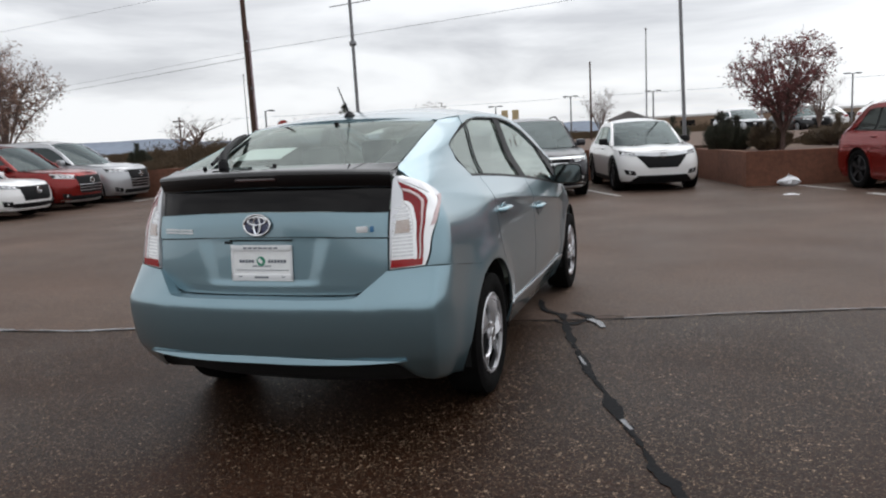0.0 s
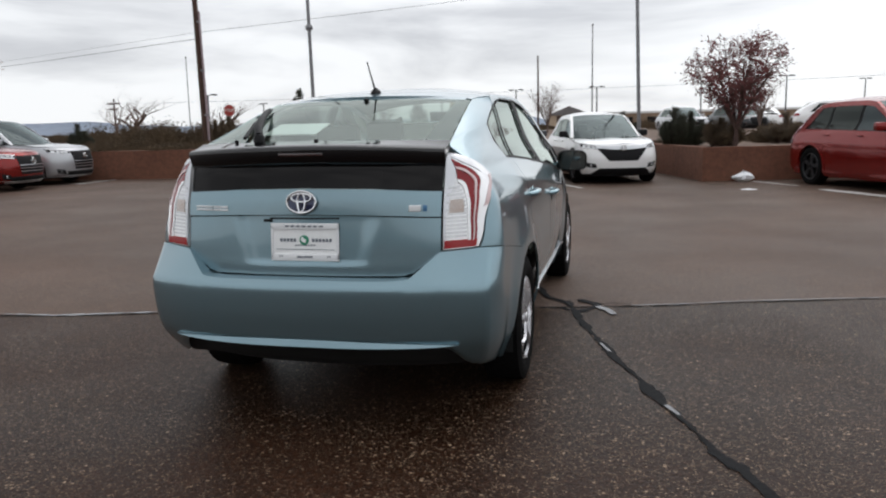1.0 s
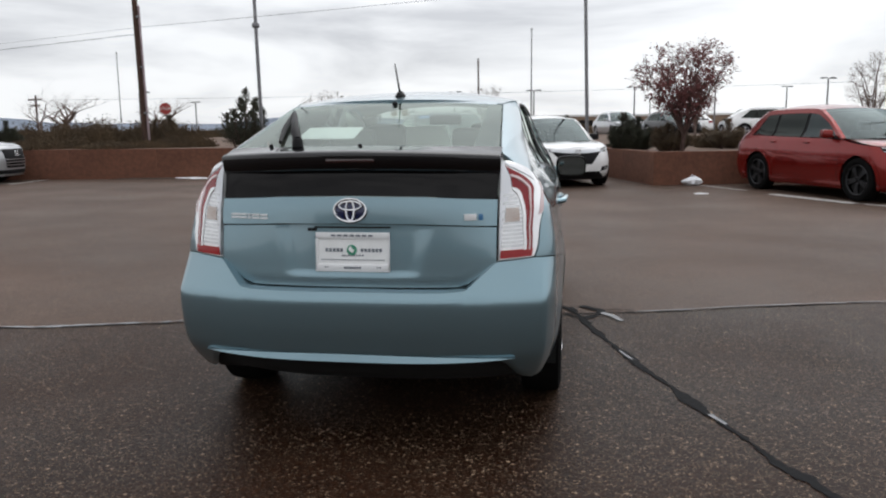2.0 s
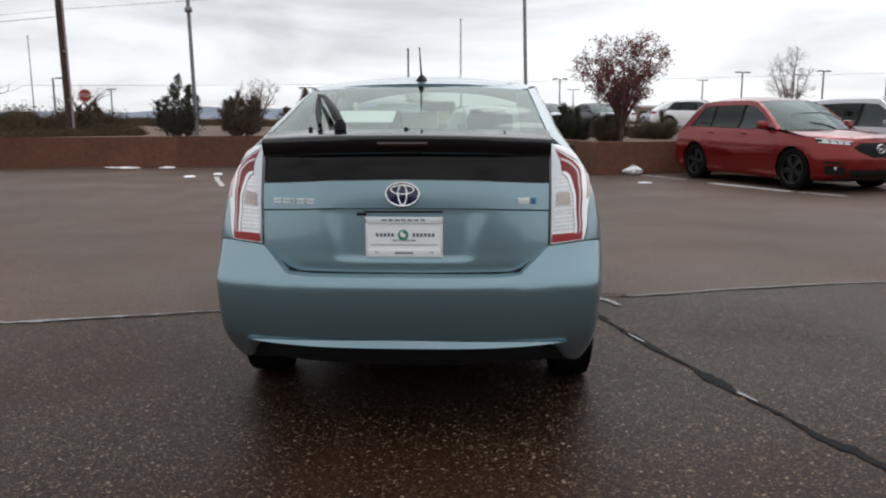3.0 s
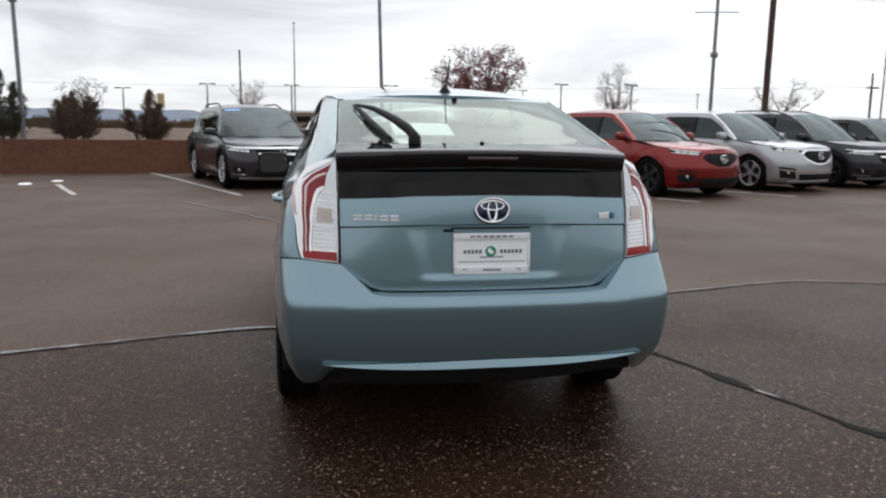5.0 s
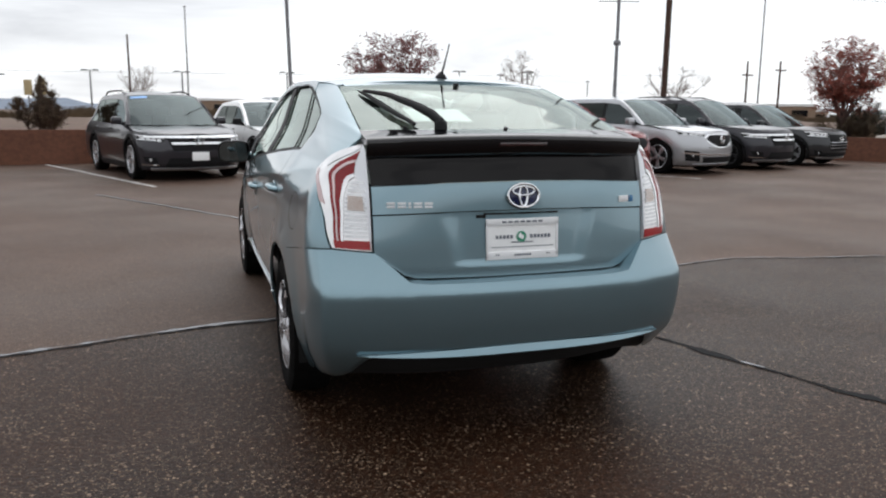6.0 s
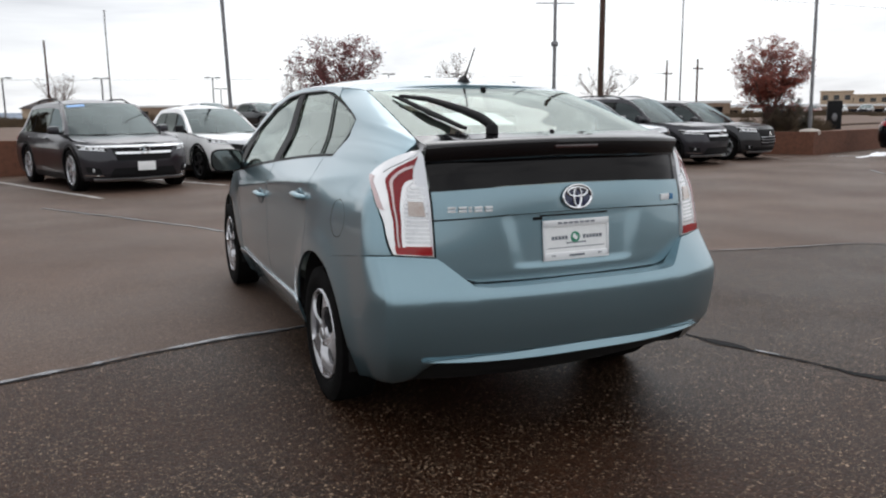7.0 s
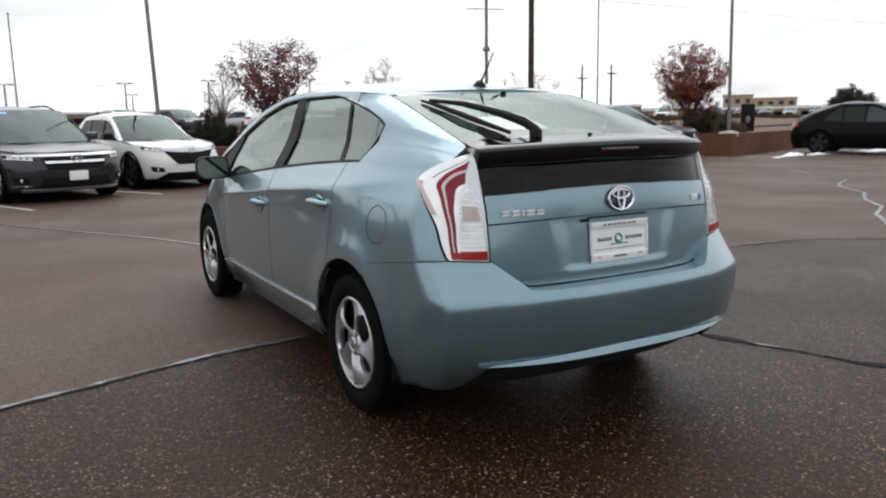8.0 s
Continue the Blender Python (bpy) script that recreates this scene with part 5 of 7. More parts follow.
    # cabin
    for x in (-0.36, 0.36):
        for y, h in ((1.50, 0.0), (2.42, 0.02)):
            seat = new("seat")
            seat.parent = car
            g = Geo().box((x, y + 0.28, 0.50 + h), (0.50, 0.52, 0.16), bevel=0.05)
            part("cushion", g, M["seat_pale"], seat)
            g = Geo().box((x, y, 0.80 + h), (0.48, 0.14, 0.58), Matrix.Rotation(radians(14), 4, "X"), 0.05)
            part("backrest", g, M["seat_pale"], seat)
            g = Geo().box((x, y - 0.09, 1.17 + h), (0.27, 0.09, 0.17), Matrix.Rotation(radians(8), 4, "X"), 0.04).tube([(x - 0.07, y - 0.075, 1.04), (x - 0.07, y - 0.085, 1.12)], 0.006, 6).tube([(x + 0.07, y - 0.075, 1.04), (x + 0.07, y - 0.085, 1.12)], 0.006, 6)
            part("headrest", g, M["seat_pale"], seat)
    cab = Geo()
    cab.box((0, 0.75, 0.93), (1.10, 0.80, 0.03), bevel=0.01).box((0, 3.15, 0.86), (1.30, 0.55, 0.22), bevel=0.08).box((0, 1.9, 0.30), (1.3, 2.6, 0.05))
    part("cabin_trim", cab, M["trim_in"], car)
    lin = patch(roof, [(-0.94, 1.05), (0.94, 1.05)], [(-0.94, 2.60), (0.94, 2.60)], 16, 12, 0.0, -0.03)
    part("headlining", lin, M["trim_in"], car)
    sw = Geo().tube([(-0.36 + 0.18 * math.cos(a), 2.86 + 0.05 * math.sin(a), 0.93 + 0.17 * math.sin(a)) for a in [2 * math.pi * k / 24 for k in range(25)]], 0.015, 8, caps=False)
    part("steering_wheel", sw, M["plastic"], car)
    mirr = Geo().box((0.0, 2.70, 1.30), (0.24, 0.03, 0.07), bevel=0.012)
    part("cabin_mirror", mirr, M["plastic"], car)
    sh = patch(screen, [(-0.75, 0.28), (-0.05, 0.28)], [(-0.75, 0.72), (-0.05, 0.72)], 6, 4, 0.0, -0.02)
    part("window_sticker", sh, M["paper"], car, "white paper sheet inside the windscreen")
    sheet_w = Geo().box((-0.21, 0.47, 1.245), (0.26, 0.004, 0.20), Matrix.Rotation(radians(-76), 4, "X"))
    part("window_paper", sheet_w, M["paper"], car, "white paper sheet behind the rear window")
    return car



build_hatchback()


# ---------------------------------------------------------------- parked cars
def parked_car(kind, paint, label, place, heading, L, Wd, H, r, wb, fo, face, category="car", lean=1.0, coupe=0.0, rim="rim_dark", spokes=5,
               rails=False, plate=False, black_roof=False, group="parked cars", belt=0.60, hood=0.555, chrome=False, mirror=None, sticker=False):
    """A parked car: place is its rear middle on the lot, heading its nose's way in degrees from +y."""
    car = thing(kind, Matrix.Translation((place[0], place[1], place[2] if len(place) > 2 else rise(place[1]))) @ Matrix.Rotation(radians(heading), 4, "Z"), label, category, group)
    hw = Wd / 2
    Wt = [(0.16, hw * 0.90), (0.25, hw * 0.955), (0.42, hw * 0.985), (H * 0.38, hw), (H * 0.46, hw * 0.992), (H * 0.535, hw * 0.97), (H * belt, hw * 0.925),
          (H * 0.70, hw * 0.835), (H * 0.85, hw * 0.755), (H * 0.96, hw * 0.67), (H, hw * 0.62)]
    YR = [(0.2, 0.10), (0.45, 0.0), (H * 0.5, 0.03), (H * 0.62, 0.10), (H * 0.8, 0.30 + coupe * 0.5), (H * 0.97, 0.62 + coupe * 1.3)]
    YF = [(0.18, L - 0.14), (0.32, L - 0.02), (H * 0.33, L), (H * 0.44, L - 0.03), (H * hood, L - 0.13), (H * 0.62, L - 0.25)]
    S = Shape(Wt, YR, [(0.2, 0.42), (H * 0.6, 0.42), (H, 0.35)], YF, [(0.2, 0.62), (H * 0.35, 0.70), (H * 0.6, 0.80)], [(0, 1), (L * 0.6, 1), (L, 0.965)], 2.5)
    yr_w = L - fo - wb
    yfw = L - fo
    R = r + 0.045

    def zlow(y):
        z = 0.20
        for cy in (yr_w, yfw):
            d = R * R - (y - cy) ** 2
            if d > 0:
                z = max(z, r + math.sqrt(d))
        return z
    zb = table([(0, H * (belt + 0.03)), (L * 0.35, H * (belt + 0.012)), (L * 0.62, H * belt), (L - 1.25, H * belt * 0.985), (L - 0.7, H * (hood + 0.008)), (L - 0.1, H * hood * 0.965)])
    # main body sheet, both sides
    cols = sorted(set(list(np.linspace(0.0, 1.0, 13)) + list(np.linspace(1.0, 2.0, 64)) + list(np.linspace(2.0, 3.0, 21))))
    shell = Geo()
    for s in (1, -1):
        rows = []
        for q in cols:
            y0 = S.wrap(q, 0.5)[1]
            zl, zt = zlow(y0), zb(y0)
            col = [S.wrap(q, lerp(zl, zt, j / 14)) for j in range(15)]
            # a crease low on the doors
            col = [Vector(col[0]) + Vector((-0.03, 0, 0.005))] + [Vector(p) for p in col] + [Vector(col[-1]) + Vector((-0.03, 0, 0.004))]
            rows.append([(s * p[0], p[1], p[2]) for p in col])
        shell.grid(rows, flip=s < 0)
    body = part("body", shell, paint, car, sharp=45)
    # dark cladding round sill and arches
    for s in (1, -1):
        g = Geo()
        ya, yb2 = yr_w + R + 0.01, yfw - R - 0.01
        patch(S.side, [(ya, 0.19), (yb2, 0.19)], [(ya - 0.02, 0.30), (yb2 + 0.02, 0.30)], 12, 3, 0.01, 0.008, geo=g)
        for cy in (yr_w, yfw):
            arc = [cy + R * math.cos(t) for t in np.linspace(math.pi, 0, 19)]
            lo = [(cy + R * math.cos(t), r + R * math.sin(t)) for t in np.linspace(math.pi + 0.35, -0.35, 21)]
            hi = [(cy + (R + 0.05) * math.cos(t), r + (R + 0.05) * math.sin(t)) for t in np.linspace(math.pi + 0.35, -0.35, 21)]
            patch(S.side, lo, hi, 24, 2, 0.012, 0.010, geo=g)
        part("cladding", g if s > 0 else mirrored(g), M["plastic"] if face not in ("sedan", "pentagon") else paint, car, "black plastic arch and sill cladding" if face not in ("sedan", "pentagon") else "")
    inn = Geo().box((0, L * 0.48, 0.28), (Wd * 0.78, L * 0.88, 0.22), bevel=0.05)
    for cy in (yr_w, yfw):
        for s in (-1, 1):
            d = half_drum(hw * 0.955, cy, r, R + 0.01, 0.30, s)
            inn.add(d.v, d.f)
    part("underbody", inn, M["gap"], car)
    # greenhouse
    y_ws0, y_ws1 = L - 1.42 * lean, L - 2.18 * lean - 0.05
    y_rt = 0.50 + coupe * 1.2
    ze = table([(0.14, H * 0.70), (y_rt * 0.6, H * 0.84), (y_rt, H * 0.905), (L * 0.32, H * 0.945), (y_ws1 - 0.3, H * 0.945), (y_ws1 + 0.1, H * 0.915), (lerp(y_ws1, y_ws0, 0.5), H * 0.785), (y_ws0, H * belt)])

    def side(y, z):
        return S.side(y, z)
    # pillars and cant rail as one dark or painted frame; panes set in
    fr = Geo()
    yy = [0.22, 0.5, 0.8, 1.2, 1.8, 2.3, y_ws1, y_ws1 + 0.3, lerp(y_ws1, y_ws0, 0.75), y_ws0]
    yy = sorted(y for y in yy if y <= y_ws0)
    for s in (1, -1):
        g = Geo()
        patch(side, [(y, max(zb(y), ze(y) - 0.085)) for y in yy], [(y, max(zb(y) + 0.004, ze(y))) for y in yy], 34, 3, 0.01, 0.002, geo=g)
        patch(side, [(0.16, zb(0.2)), (0.32 + coupe, ze(0.4 + coupe))], [(0.62 + coupe * 0.6, zb(0.6)), (0.95 + coupe, ze(0.95 + coupe) - 0.02)], 12, 4, 0.01, 0.002, geo=g)
        fr.add([(s * p[0], p[1], p[2]) for p in g.v], [f if s > 0 else f[::-1] for f in g.f])
    part("roof_frame", fr, M["paint_black"] if black_roof else paint, car)
    cuts = [(0.72 + coupe * 0.7, 1.28 + coupe * 0.5, M["glass_priv"]), (1.34 + coupe * 0.5, lerp(1.34, y_ws1 + 0.35, 0.56), M["glass_priv"]), (lerp(1.34, y_ws1 + 0.35, 0.56) + 0.08, y_ws0 - 0.22, M["glass_car"])]
    for a, b, gm in cuts:
        n = [lerp(a, b, k / 5) for k in range(6)]
        g = patch(side, [(y, zb(y) + 0.012) for y in n], [(y, max(zb(y) + 0.02, ze(y) - 0.075)) for y in n], 10, 8, 0.004, -0.006)
        part("side_window", g, gm, car)
        part("side_window", mirrored(g), gm, car)
    post = Geo()
    for s in (1, -1):
        g = Geo()
        n = [lerp(0.6 + coupe * 0.6, y_ws0 - 0.1, k / 12) for k in range(13)]
        patch(side, [(y, zb(y)) for y in n], [(y, max(zb(y) + 0.01, ze(y) - 0.02)) for y in n], 30, 6, 0.0, -0.016, geo=g)
        post.add([(s * p[0], p[1], p[2]) for p in g.v], [f if s > 0 else f[::-1] for f in g.f])
    part("pillars", post, M["plastic"], car)
    zr = table([(0.25 + coupe, H * 0.90), (y_rt + 0.2, H * 0.965), (L * 0.36, H * 0.995), (y_ws1 - 0.45, H * 0.985), (y_ws1, H * 0.945)])

    def roof(u, y):
        e = max(zb(y), ze(y)) - 0.002
        return (u * S.side(y, e)[0], y + 0.07 * (1 - u * u) * max(0.0, min(1, (y - y_ws1 + 0.6) / 0.6)), lerp(max(zr(y), e), e, abs(u) ** 2.4))
    part("roof", patch(roof, [(-1, 0.30 + coupe), (1, 0.30 + coupe)], [(-1, y_ws1), (1, y_ws1)], 20, 22, 0.012), M["paint_black"] if black_roof else paint, car)

    def screen(u, t):
        a = Vector(roof(u, y_ws1))
        b = Vector((u * hw * 0.86, y_ws0 + 0.26 - 0.30 * u * u, H * belt * 1.0))
        p = a.lerp(b, t)
        p.z += 0.03 * math.sin(math.pi * t)
        return p
    part("windscreen", patch(screen, [(-0.97, 0.01), (0.97, 0.01)], [(-0.97, 1), (0.97, 1)], 16, 10, 0.004), M["glass_car"], car)
    if sticker:
        part("windscreen_sticker", patch(screen, [(0.45, 0.05), (0.88, 0.06)], [(0.45, 0.13), (0.88, 0.14)], 6, 2, 0.0, 0.004), M["sticker"], car, "pale blue windscreen sticker")
    for s in (-1, 1):
        part("windscreen_pillar", patch(screen, [(s * 0.94, 0.0), (s * 0.96, 1.0)], [(s * 1.02, 0.0), (s * 1.03, 1.0)], 10, 2, 0.02, 0.006), paint, car)
    part("rear_window", patch(lambda u, t: Vector(roof(u, 0.32 + coupe)).lerp(Vector(S.rear(u * hw * 0.8, H * 0.66)), t), [(-0.9, 0.05), (0.9, 0.05)], [(-0.9, 0.95), (0.9, 0.95)], 12, 8, 0.004, 0.004), M["glass_priv"], car)

    def hood_at(u, t):
        a = Vector((u * hw * 0.90, y_ws0 + 0.22 - 0.28 * u * u, H * belt * 0.99 - 0.012 * u * u))
        x1 = u * hw * 0.80
        b = Vector(S.front(x1, H * hood))
        p = a.lerp(b, t)
        p.z += 0.035 * math.sin(math.pi * t) * (1 - 0.5 * u * u) - 0.02 * max(0, t - 0.85) / 0.15 + 0.008 * math.cos(u * 2.4 * math.pi) * (1 - t * 0.5)
        return p
    part("bonnet", patch(hood_at, [(-1, 0), (1, 0)], [(-1, 1), (1, 1)], 28, 14, 0.015), paint, car)
    for s in (-1, 1):
        rows = []
        for k in range(15):
            t = k / 14
            a = Vector(hood_at(s, t))
            y = a.y
            b = Vector(S.side(y, zb(y)))
            b.x *= s
            rows.append([a + Vector((0, 0, -0.004)), a.lerp(b, 0.5) + Vector((0, 0, 0.006)), b])
        part("wing_top", Geo().grid(rows, flip=s > 0), paint, car)

    # face
    f = S.front

    def on_front(name, lo, hi, nu, nv, material, lift=0.006, label="", fold=0.02):
        return part(name, patch(f, lo, hi, nu, nv, fold, lift, mid=(0, L - 1.2, 0.6)), material, car, label)
    def badge(z, size):
        c = f(0, z)
        m = Matrix.Translation((0, c[1] + 0.025, z)) @ Matrix.Rotation(radians(-90), 4, "X")
        g = Geo().tube([m @ Vector((size * math.cos(t), size * 0.86 * math.sin(t), 0.004)) for t in [2 * math.pi * k / 24 for k in range(25)]], 0.010, 6, caps=False)
        g.tube([m @ Vector((-size * 0.45, size * 0.6, 0.004)), m @ Vector((-size * 0.35, -size * 0.6, 0.004))], 0.010, 6).tube([m @ Vector((size * 0.45, size * 0.6, 0.004)), m @ Vector((size * 0.35, -size * 0.6, 0.004))], 0.010, 6).tube([m @ Vector((-size * 0.35, 0, 0.004)), m @ Vector((size * 0.35, 0, 0.004))], 0.008, 6)
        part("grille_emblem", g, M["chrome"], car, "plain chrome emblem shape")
    dark = M["grille"]
    if face == "pentagon":
        lo = [(-0.36, H * 0.405), (-0.13, H * 0.352), (0.13, H * 0.352), (0.36, H * 0.405)]
        hi = [(-0.46, H * 0.452), (-0.35, H * 0.497), (0.35, H * 0.497), (0.46, H * 0.452)]
        if chrome:
            on_front("grille_frame", [(x * 1.09, z - 0.022) for x, z in lo], [(x * 1.09, z + 0.022) for x, z in hi], 24, 8, M["chrome"], 0.003, "chrome grille surround")
        on_front("grille", lo, hi, 24, 8, dark, 0.009, label="dark five-sided grille")
        badge(H * 0.437, 0.085)
        on_front("lower_grille", [(-0.50, 0.265), (0.50, 0.265)], [(-0.55, 0.385), (0.55, 0.385)], 20, 5, dark)
        on_front("grille_lip", [(-0.40, H * 0.345), (-0.14, H * 0.322), (0.14, H * 0.322), (0.40, H * 0.345)], [(-0.42, H * 0.358), (-0.14, H * 0.338), (0.14, H * 0.338), (0.42, H * 0.358)], 20, 2, paint, 0.020, fold=0.012)
        on_front("chin", [(-0.66, 0.205), (0.66, 0.205)], [(-0.68, 0.245), (0.68, 0.245)], 20, 3, M["silver"] if chrome else dark, 0.02)
        if chrome:
            on_front("bumper_strip", [(-0.78, 0.44), (-0.4, 0.425), (0.4, 0.425), (0.78, 0.44)], [(-0.80, 0.475), (-0.4, 0.45), (0.4, 0.45), (0.80, 0.475)], 24, 2, M["chrome"], 0.018, "chrome bumper strip")
        eyes, fogs = (0.46, 0.83, H * 0.468, H * 0.512), (0.57, 0.83, 0.29, 0.53)
    elif face == "bars":
        on_front("grille", [(-0.46, H * 0.335), (0.46, H * 0.335)], [(-0.56, H * 0.485), (0.56, H * 0.485)], 20, 8, dark, label="black grille")
        on_front("grille_bar", [(-0.86, H * 0.470), (-0.5, H * 0.462), (0.5, H * 0.462), (0.86, H * 0.470)], [(-0.86, H * 0.484), (-0.5, H * 0.486), (0.5, H * 0.486), (0.86, H * 0.484)], 24, 2, M["chrome"], 0.022, "chrome upper grille bar")
        on_front("grille_bar", [(-0.47, H * 0.398), (0.47, H * 0.398)], [(-0.49, H * 0.422), (0.49, H * 0.422)], 20, 2, M["chrome"], 0.020, "chrome lower grille bar")
        badge(H * 0.442, 0.085)
        on_front("lower_grille", [(-0.60, 0.27), (0.60, 0.27)], [(-0.52, 0.43), (0.52, 0.43)], 20, 6, dark)
        on_front("chin", [(-0.78, 0.215), (0.78, 0.215)], [(-0.80, 0.252), (0.80, 0.252)], 20, 3, M["silver"], 0.022)
        eyes, fogs = (0.56, 0.89, H * 0.420, H * 0.470), (0.66, 0.86, 0.33, 0.46)
    elif face == "smile":
        on_front("grille", [(-0.30, H * 0.315), (0.30, H * 0.315)], [(-0.54, H * 0.492), (-0.2, H * 0.468), (0.2, H * 0.468), (0.54, H * 0.492)], 24, 8, dark, label="black curved grille")
        on_front("grille_bar", [(-0.50, H * 0.482), (-0.2, H * 0.462), (0.2, H * 0.462), (0.50, H * 0.482)], [(-0.54, H * 0.515), (-0.2, H * 0.508), (0.2, H * 0.508), (0.54, H * 0.515)], 24, 3, M["silver"], 0.016, "satin grille bar")
        badge(H * 0.485, 0.065)
        on_front("lower_grille", [(-0.66, 0.19), (0.66, 0.19)], [(-0.50, 0.34), (0.50, 0.34)], 20, 5, dark)
        on_front("chin", [(-0.76, 0.175), (0.76, 0.175)], [(-0.76, 0.215), (0.76, 0.215)], 20, 3, dark, 0.012)
        eyes, fogs = (0.48, 0.83, H * 0.458, H * 0.520), (0.56, 0.79, 0.345, 0.465)
    else:
        on_front("grille", [(-0.40, 0.40), (0.40, 0.40)], [(-0.48, H * 0.49), (0.48, H * 0.49)], 20, 8, dark, label="dark grille")
        for zz in (0.46, 0.53, 0.60):
            on_front("grille_slat", [(-0.42, zz), (0.42, zz)], [(-0.43, zz + 0.018), (0.43, zz + 0.018)], 16, 1, M["silver"] if face == "suv" else dark, 0.014)
        badge(H * 0.42, 0.075)
        on_front("lower_grille", [(-0.60, 0.25), (0.60, 0.25)], [(-0.62, 0.35), (0.62, 0.35)], 20, 4, dark)
        on_front("chin", [(-0.68, 0.205), (0.68, 0.205)], [(-0.70, 0.245), (0.70, 0.245)], 20, 3, M["silver"] if face == "suv" else paint, 0.02)
        eyes, fogs = (0.48, 0.84, H * 0.44, H * 0.505), (0.62, 0.80, 0.28, 0.42)
    sc = hw / 0.95
    for s in (-1, 1):
        x0, x1, z0, z1 = eyes

        def on_corner(name, lo, hi, nu, nv, material, lift, parent, label="", fold=0.012):
            g = patch(f, lo, hi, nu, nv, fold, lift, mid=(0, L - 1.2, 0.6))
            return part(name, g if s > 0 else mirrored(g), material, parent, label)

        def eye(u, v):
            """A spot in the headlight: u from its inner to its outer end, v from its foot to its brow."""
            x = lerp(x0 * sc, x1 * sc + 0.015, u)
            return (x, lerp(lerp(z0 + 0.012, z0 + 0.040, u), lerp(z1 - 0.002, z1 + 0.050, u), v))
        lamp = on_corner("headlight", [eye(0, 0.25), eye(0.1, 0), eye(1, 0.1)], [eye(0, 1), eye(0.5, 1), eye(1, 1)], 14, 5, M["paint_black"], 0.007, car, "dark headlight with bright lamp units")
        on_corner("running_light", [eye(0.02, 0.80), eye(0.98, 0.84)], [eye(0.02, 0.98), eye(0.98, 0.98)], 12, 1, M["lamp_white"], 0.012, lamp, "bright running light strip", 0.004)
        for k in range(4):
            u = 0.14 + 0.20 * k
            on_corner("lamp_unit", [eye(u, 0.22), eye(u + 0.15, 0.22)], [eye(u, 0.70), eye(u + 0.15, 0.70)], 3, 3, M["lamp_clear"], 0.011, lamp, "", 0.004)
        on_corner("lamp_foot", [eye(0.12, 0.02), eye(0.98, 0.10)], [eye(0.12, 0.12), eye(0.98, 0.20)], 10, 1, M["chrome"], 0.011, lamp, "", 0.003)
        x0, x1, z0, z1 = fogs
        recess = on_corner("fog_light_recess", [(x0 * sc, z0), (x1 * sc - 0.03, z0 + 0.02)], [(x0 * sc + 0.03, z1 - 0.03), (x1 * sc, z1)], 8, 5, dark, 0.008, car)
        if face == "pentagon":
            on_corner("bumper_blade", [(x0 * sc - 0.03, z1 - 0.095), (x1 * sc + 0.01, z1 - 0.070)], [(x0 * sc - 0.03, z1 - 0.068), (x1 * sc + 0.01, z1 - 0.038)], 8, 2, M["chrome"] if chrome else paint, 0.018, recess, "blade across the side intake", 0.008)
        else:
            on_corner("trim_line", [(x0 * sc - 0.02, z0 - 0.035), (x1 * sc, z0 - 0.025)], [(x0 * sc - 0.02, z0 - 0.018), (x1 * sc, z0 - 0.010)], 8, 1, M["chrome"] if face in ("bars", "suv") else paint, 0.014, recess, "bright trim under the fog light", 0.004)
        c = Vector(f((x0 + x1) / 2 * sc, (z0 + z1) / 2))
        part("fog_light", Geo().lathe([(0.035, 0), (0.030, 0.012), (0.001, 0.016)], 14, Matrix.Translation((s * c.x, c.y - 0.002, c.z)) @ Matrix.Rotation(radians(-90), 4, "X")), M["lamp_clear"], car)
        # tail lamp
        g = patch(S.side, [(0.06, H * 0.50), (0.42, H * 0.52)], [(0.10, H * 0.60), (0.36, H * 0.60)], 8, 5, 0.01, 0.006)
        part("tail_light", g if s > 0 else mirrored(g), M["lamp_red"], car)
        # mirror and handles
        my, mz = y_ws0 - 0.28, zb(y_ws0 - 0.3) + 0.05
        mx = S.side(my, mz)[0]
        g = Geo().box((0, 0, 0), (0.20, 0.13, 0.145), Matrix.Rotation(radians(-8 * s), 4, "Z"), 0.045)
        g.v = [(p[0] + s * (mx + 0.12), p[1] + my, p[2] + mz + 0.035) for p in g.v]
        g.tube([(s * (mx - 0.03), my + 0.02, mz - 0.02), (s * (mx + 0.06), my + 0.01, mz + 0.0)], 0.03, 8)
        part("door_mirror", g, M[mirror] if mirror else paint, car)
        for hy in (1.42 + coupe * 0.4, lerp(1.34, y_ws1 + 0.35, 0.56) + 0.25):
            hz = H * belt * 0.93
            hx = S.side(hy, hz)[0]
            part("door_handle", Geo().tube([(s * (hx - 0.005), hy - 0.09, hz), (s * (hx + 0.03), hy - 0.06, hz), (s * (hx + 0.03), hy + 0.06, hz), (s * (hx - 0.005), hy + 0.09, hz)], 0.014, 8), paint, car)
        # shut lines of the doors
        for dy, top in ((lerp(1.34, y_ws1 + 0.35, 0.56) + 0.04, 0), (y_ws0 - 0.02, 0), (1.15 + coupe * 0.4, 0)):
            n = [(dy, zz) for zz in np.linspace(max(0.32, zlow(dy)), zb(dy) - 0.005, 6)]
            g = patch(S.side, n, [(y + 0.006, zz) for y, zz in n], 8, 1, 0.0, 0.0012)
            part("shut_line", g if s > 0 else mirrored(g), M["gap"], car)
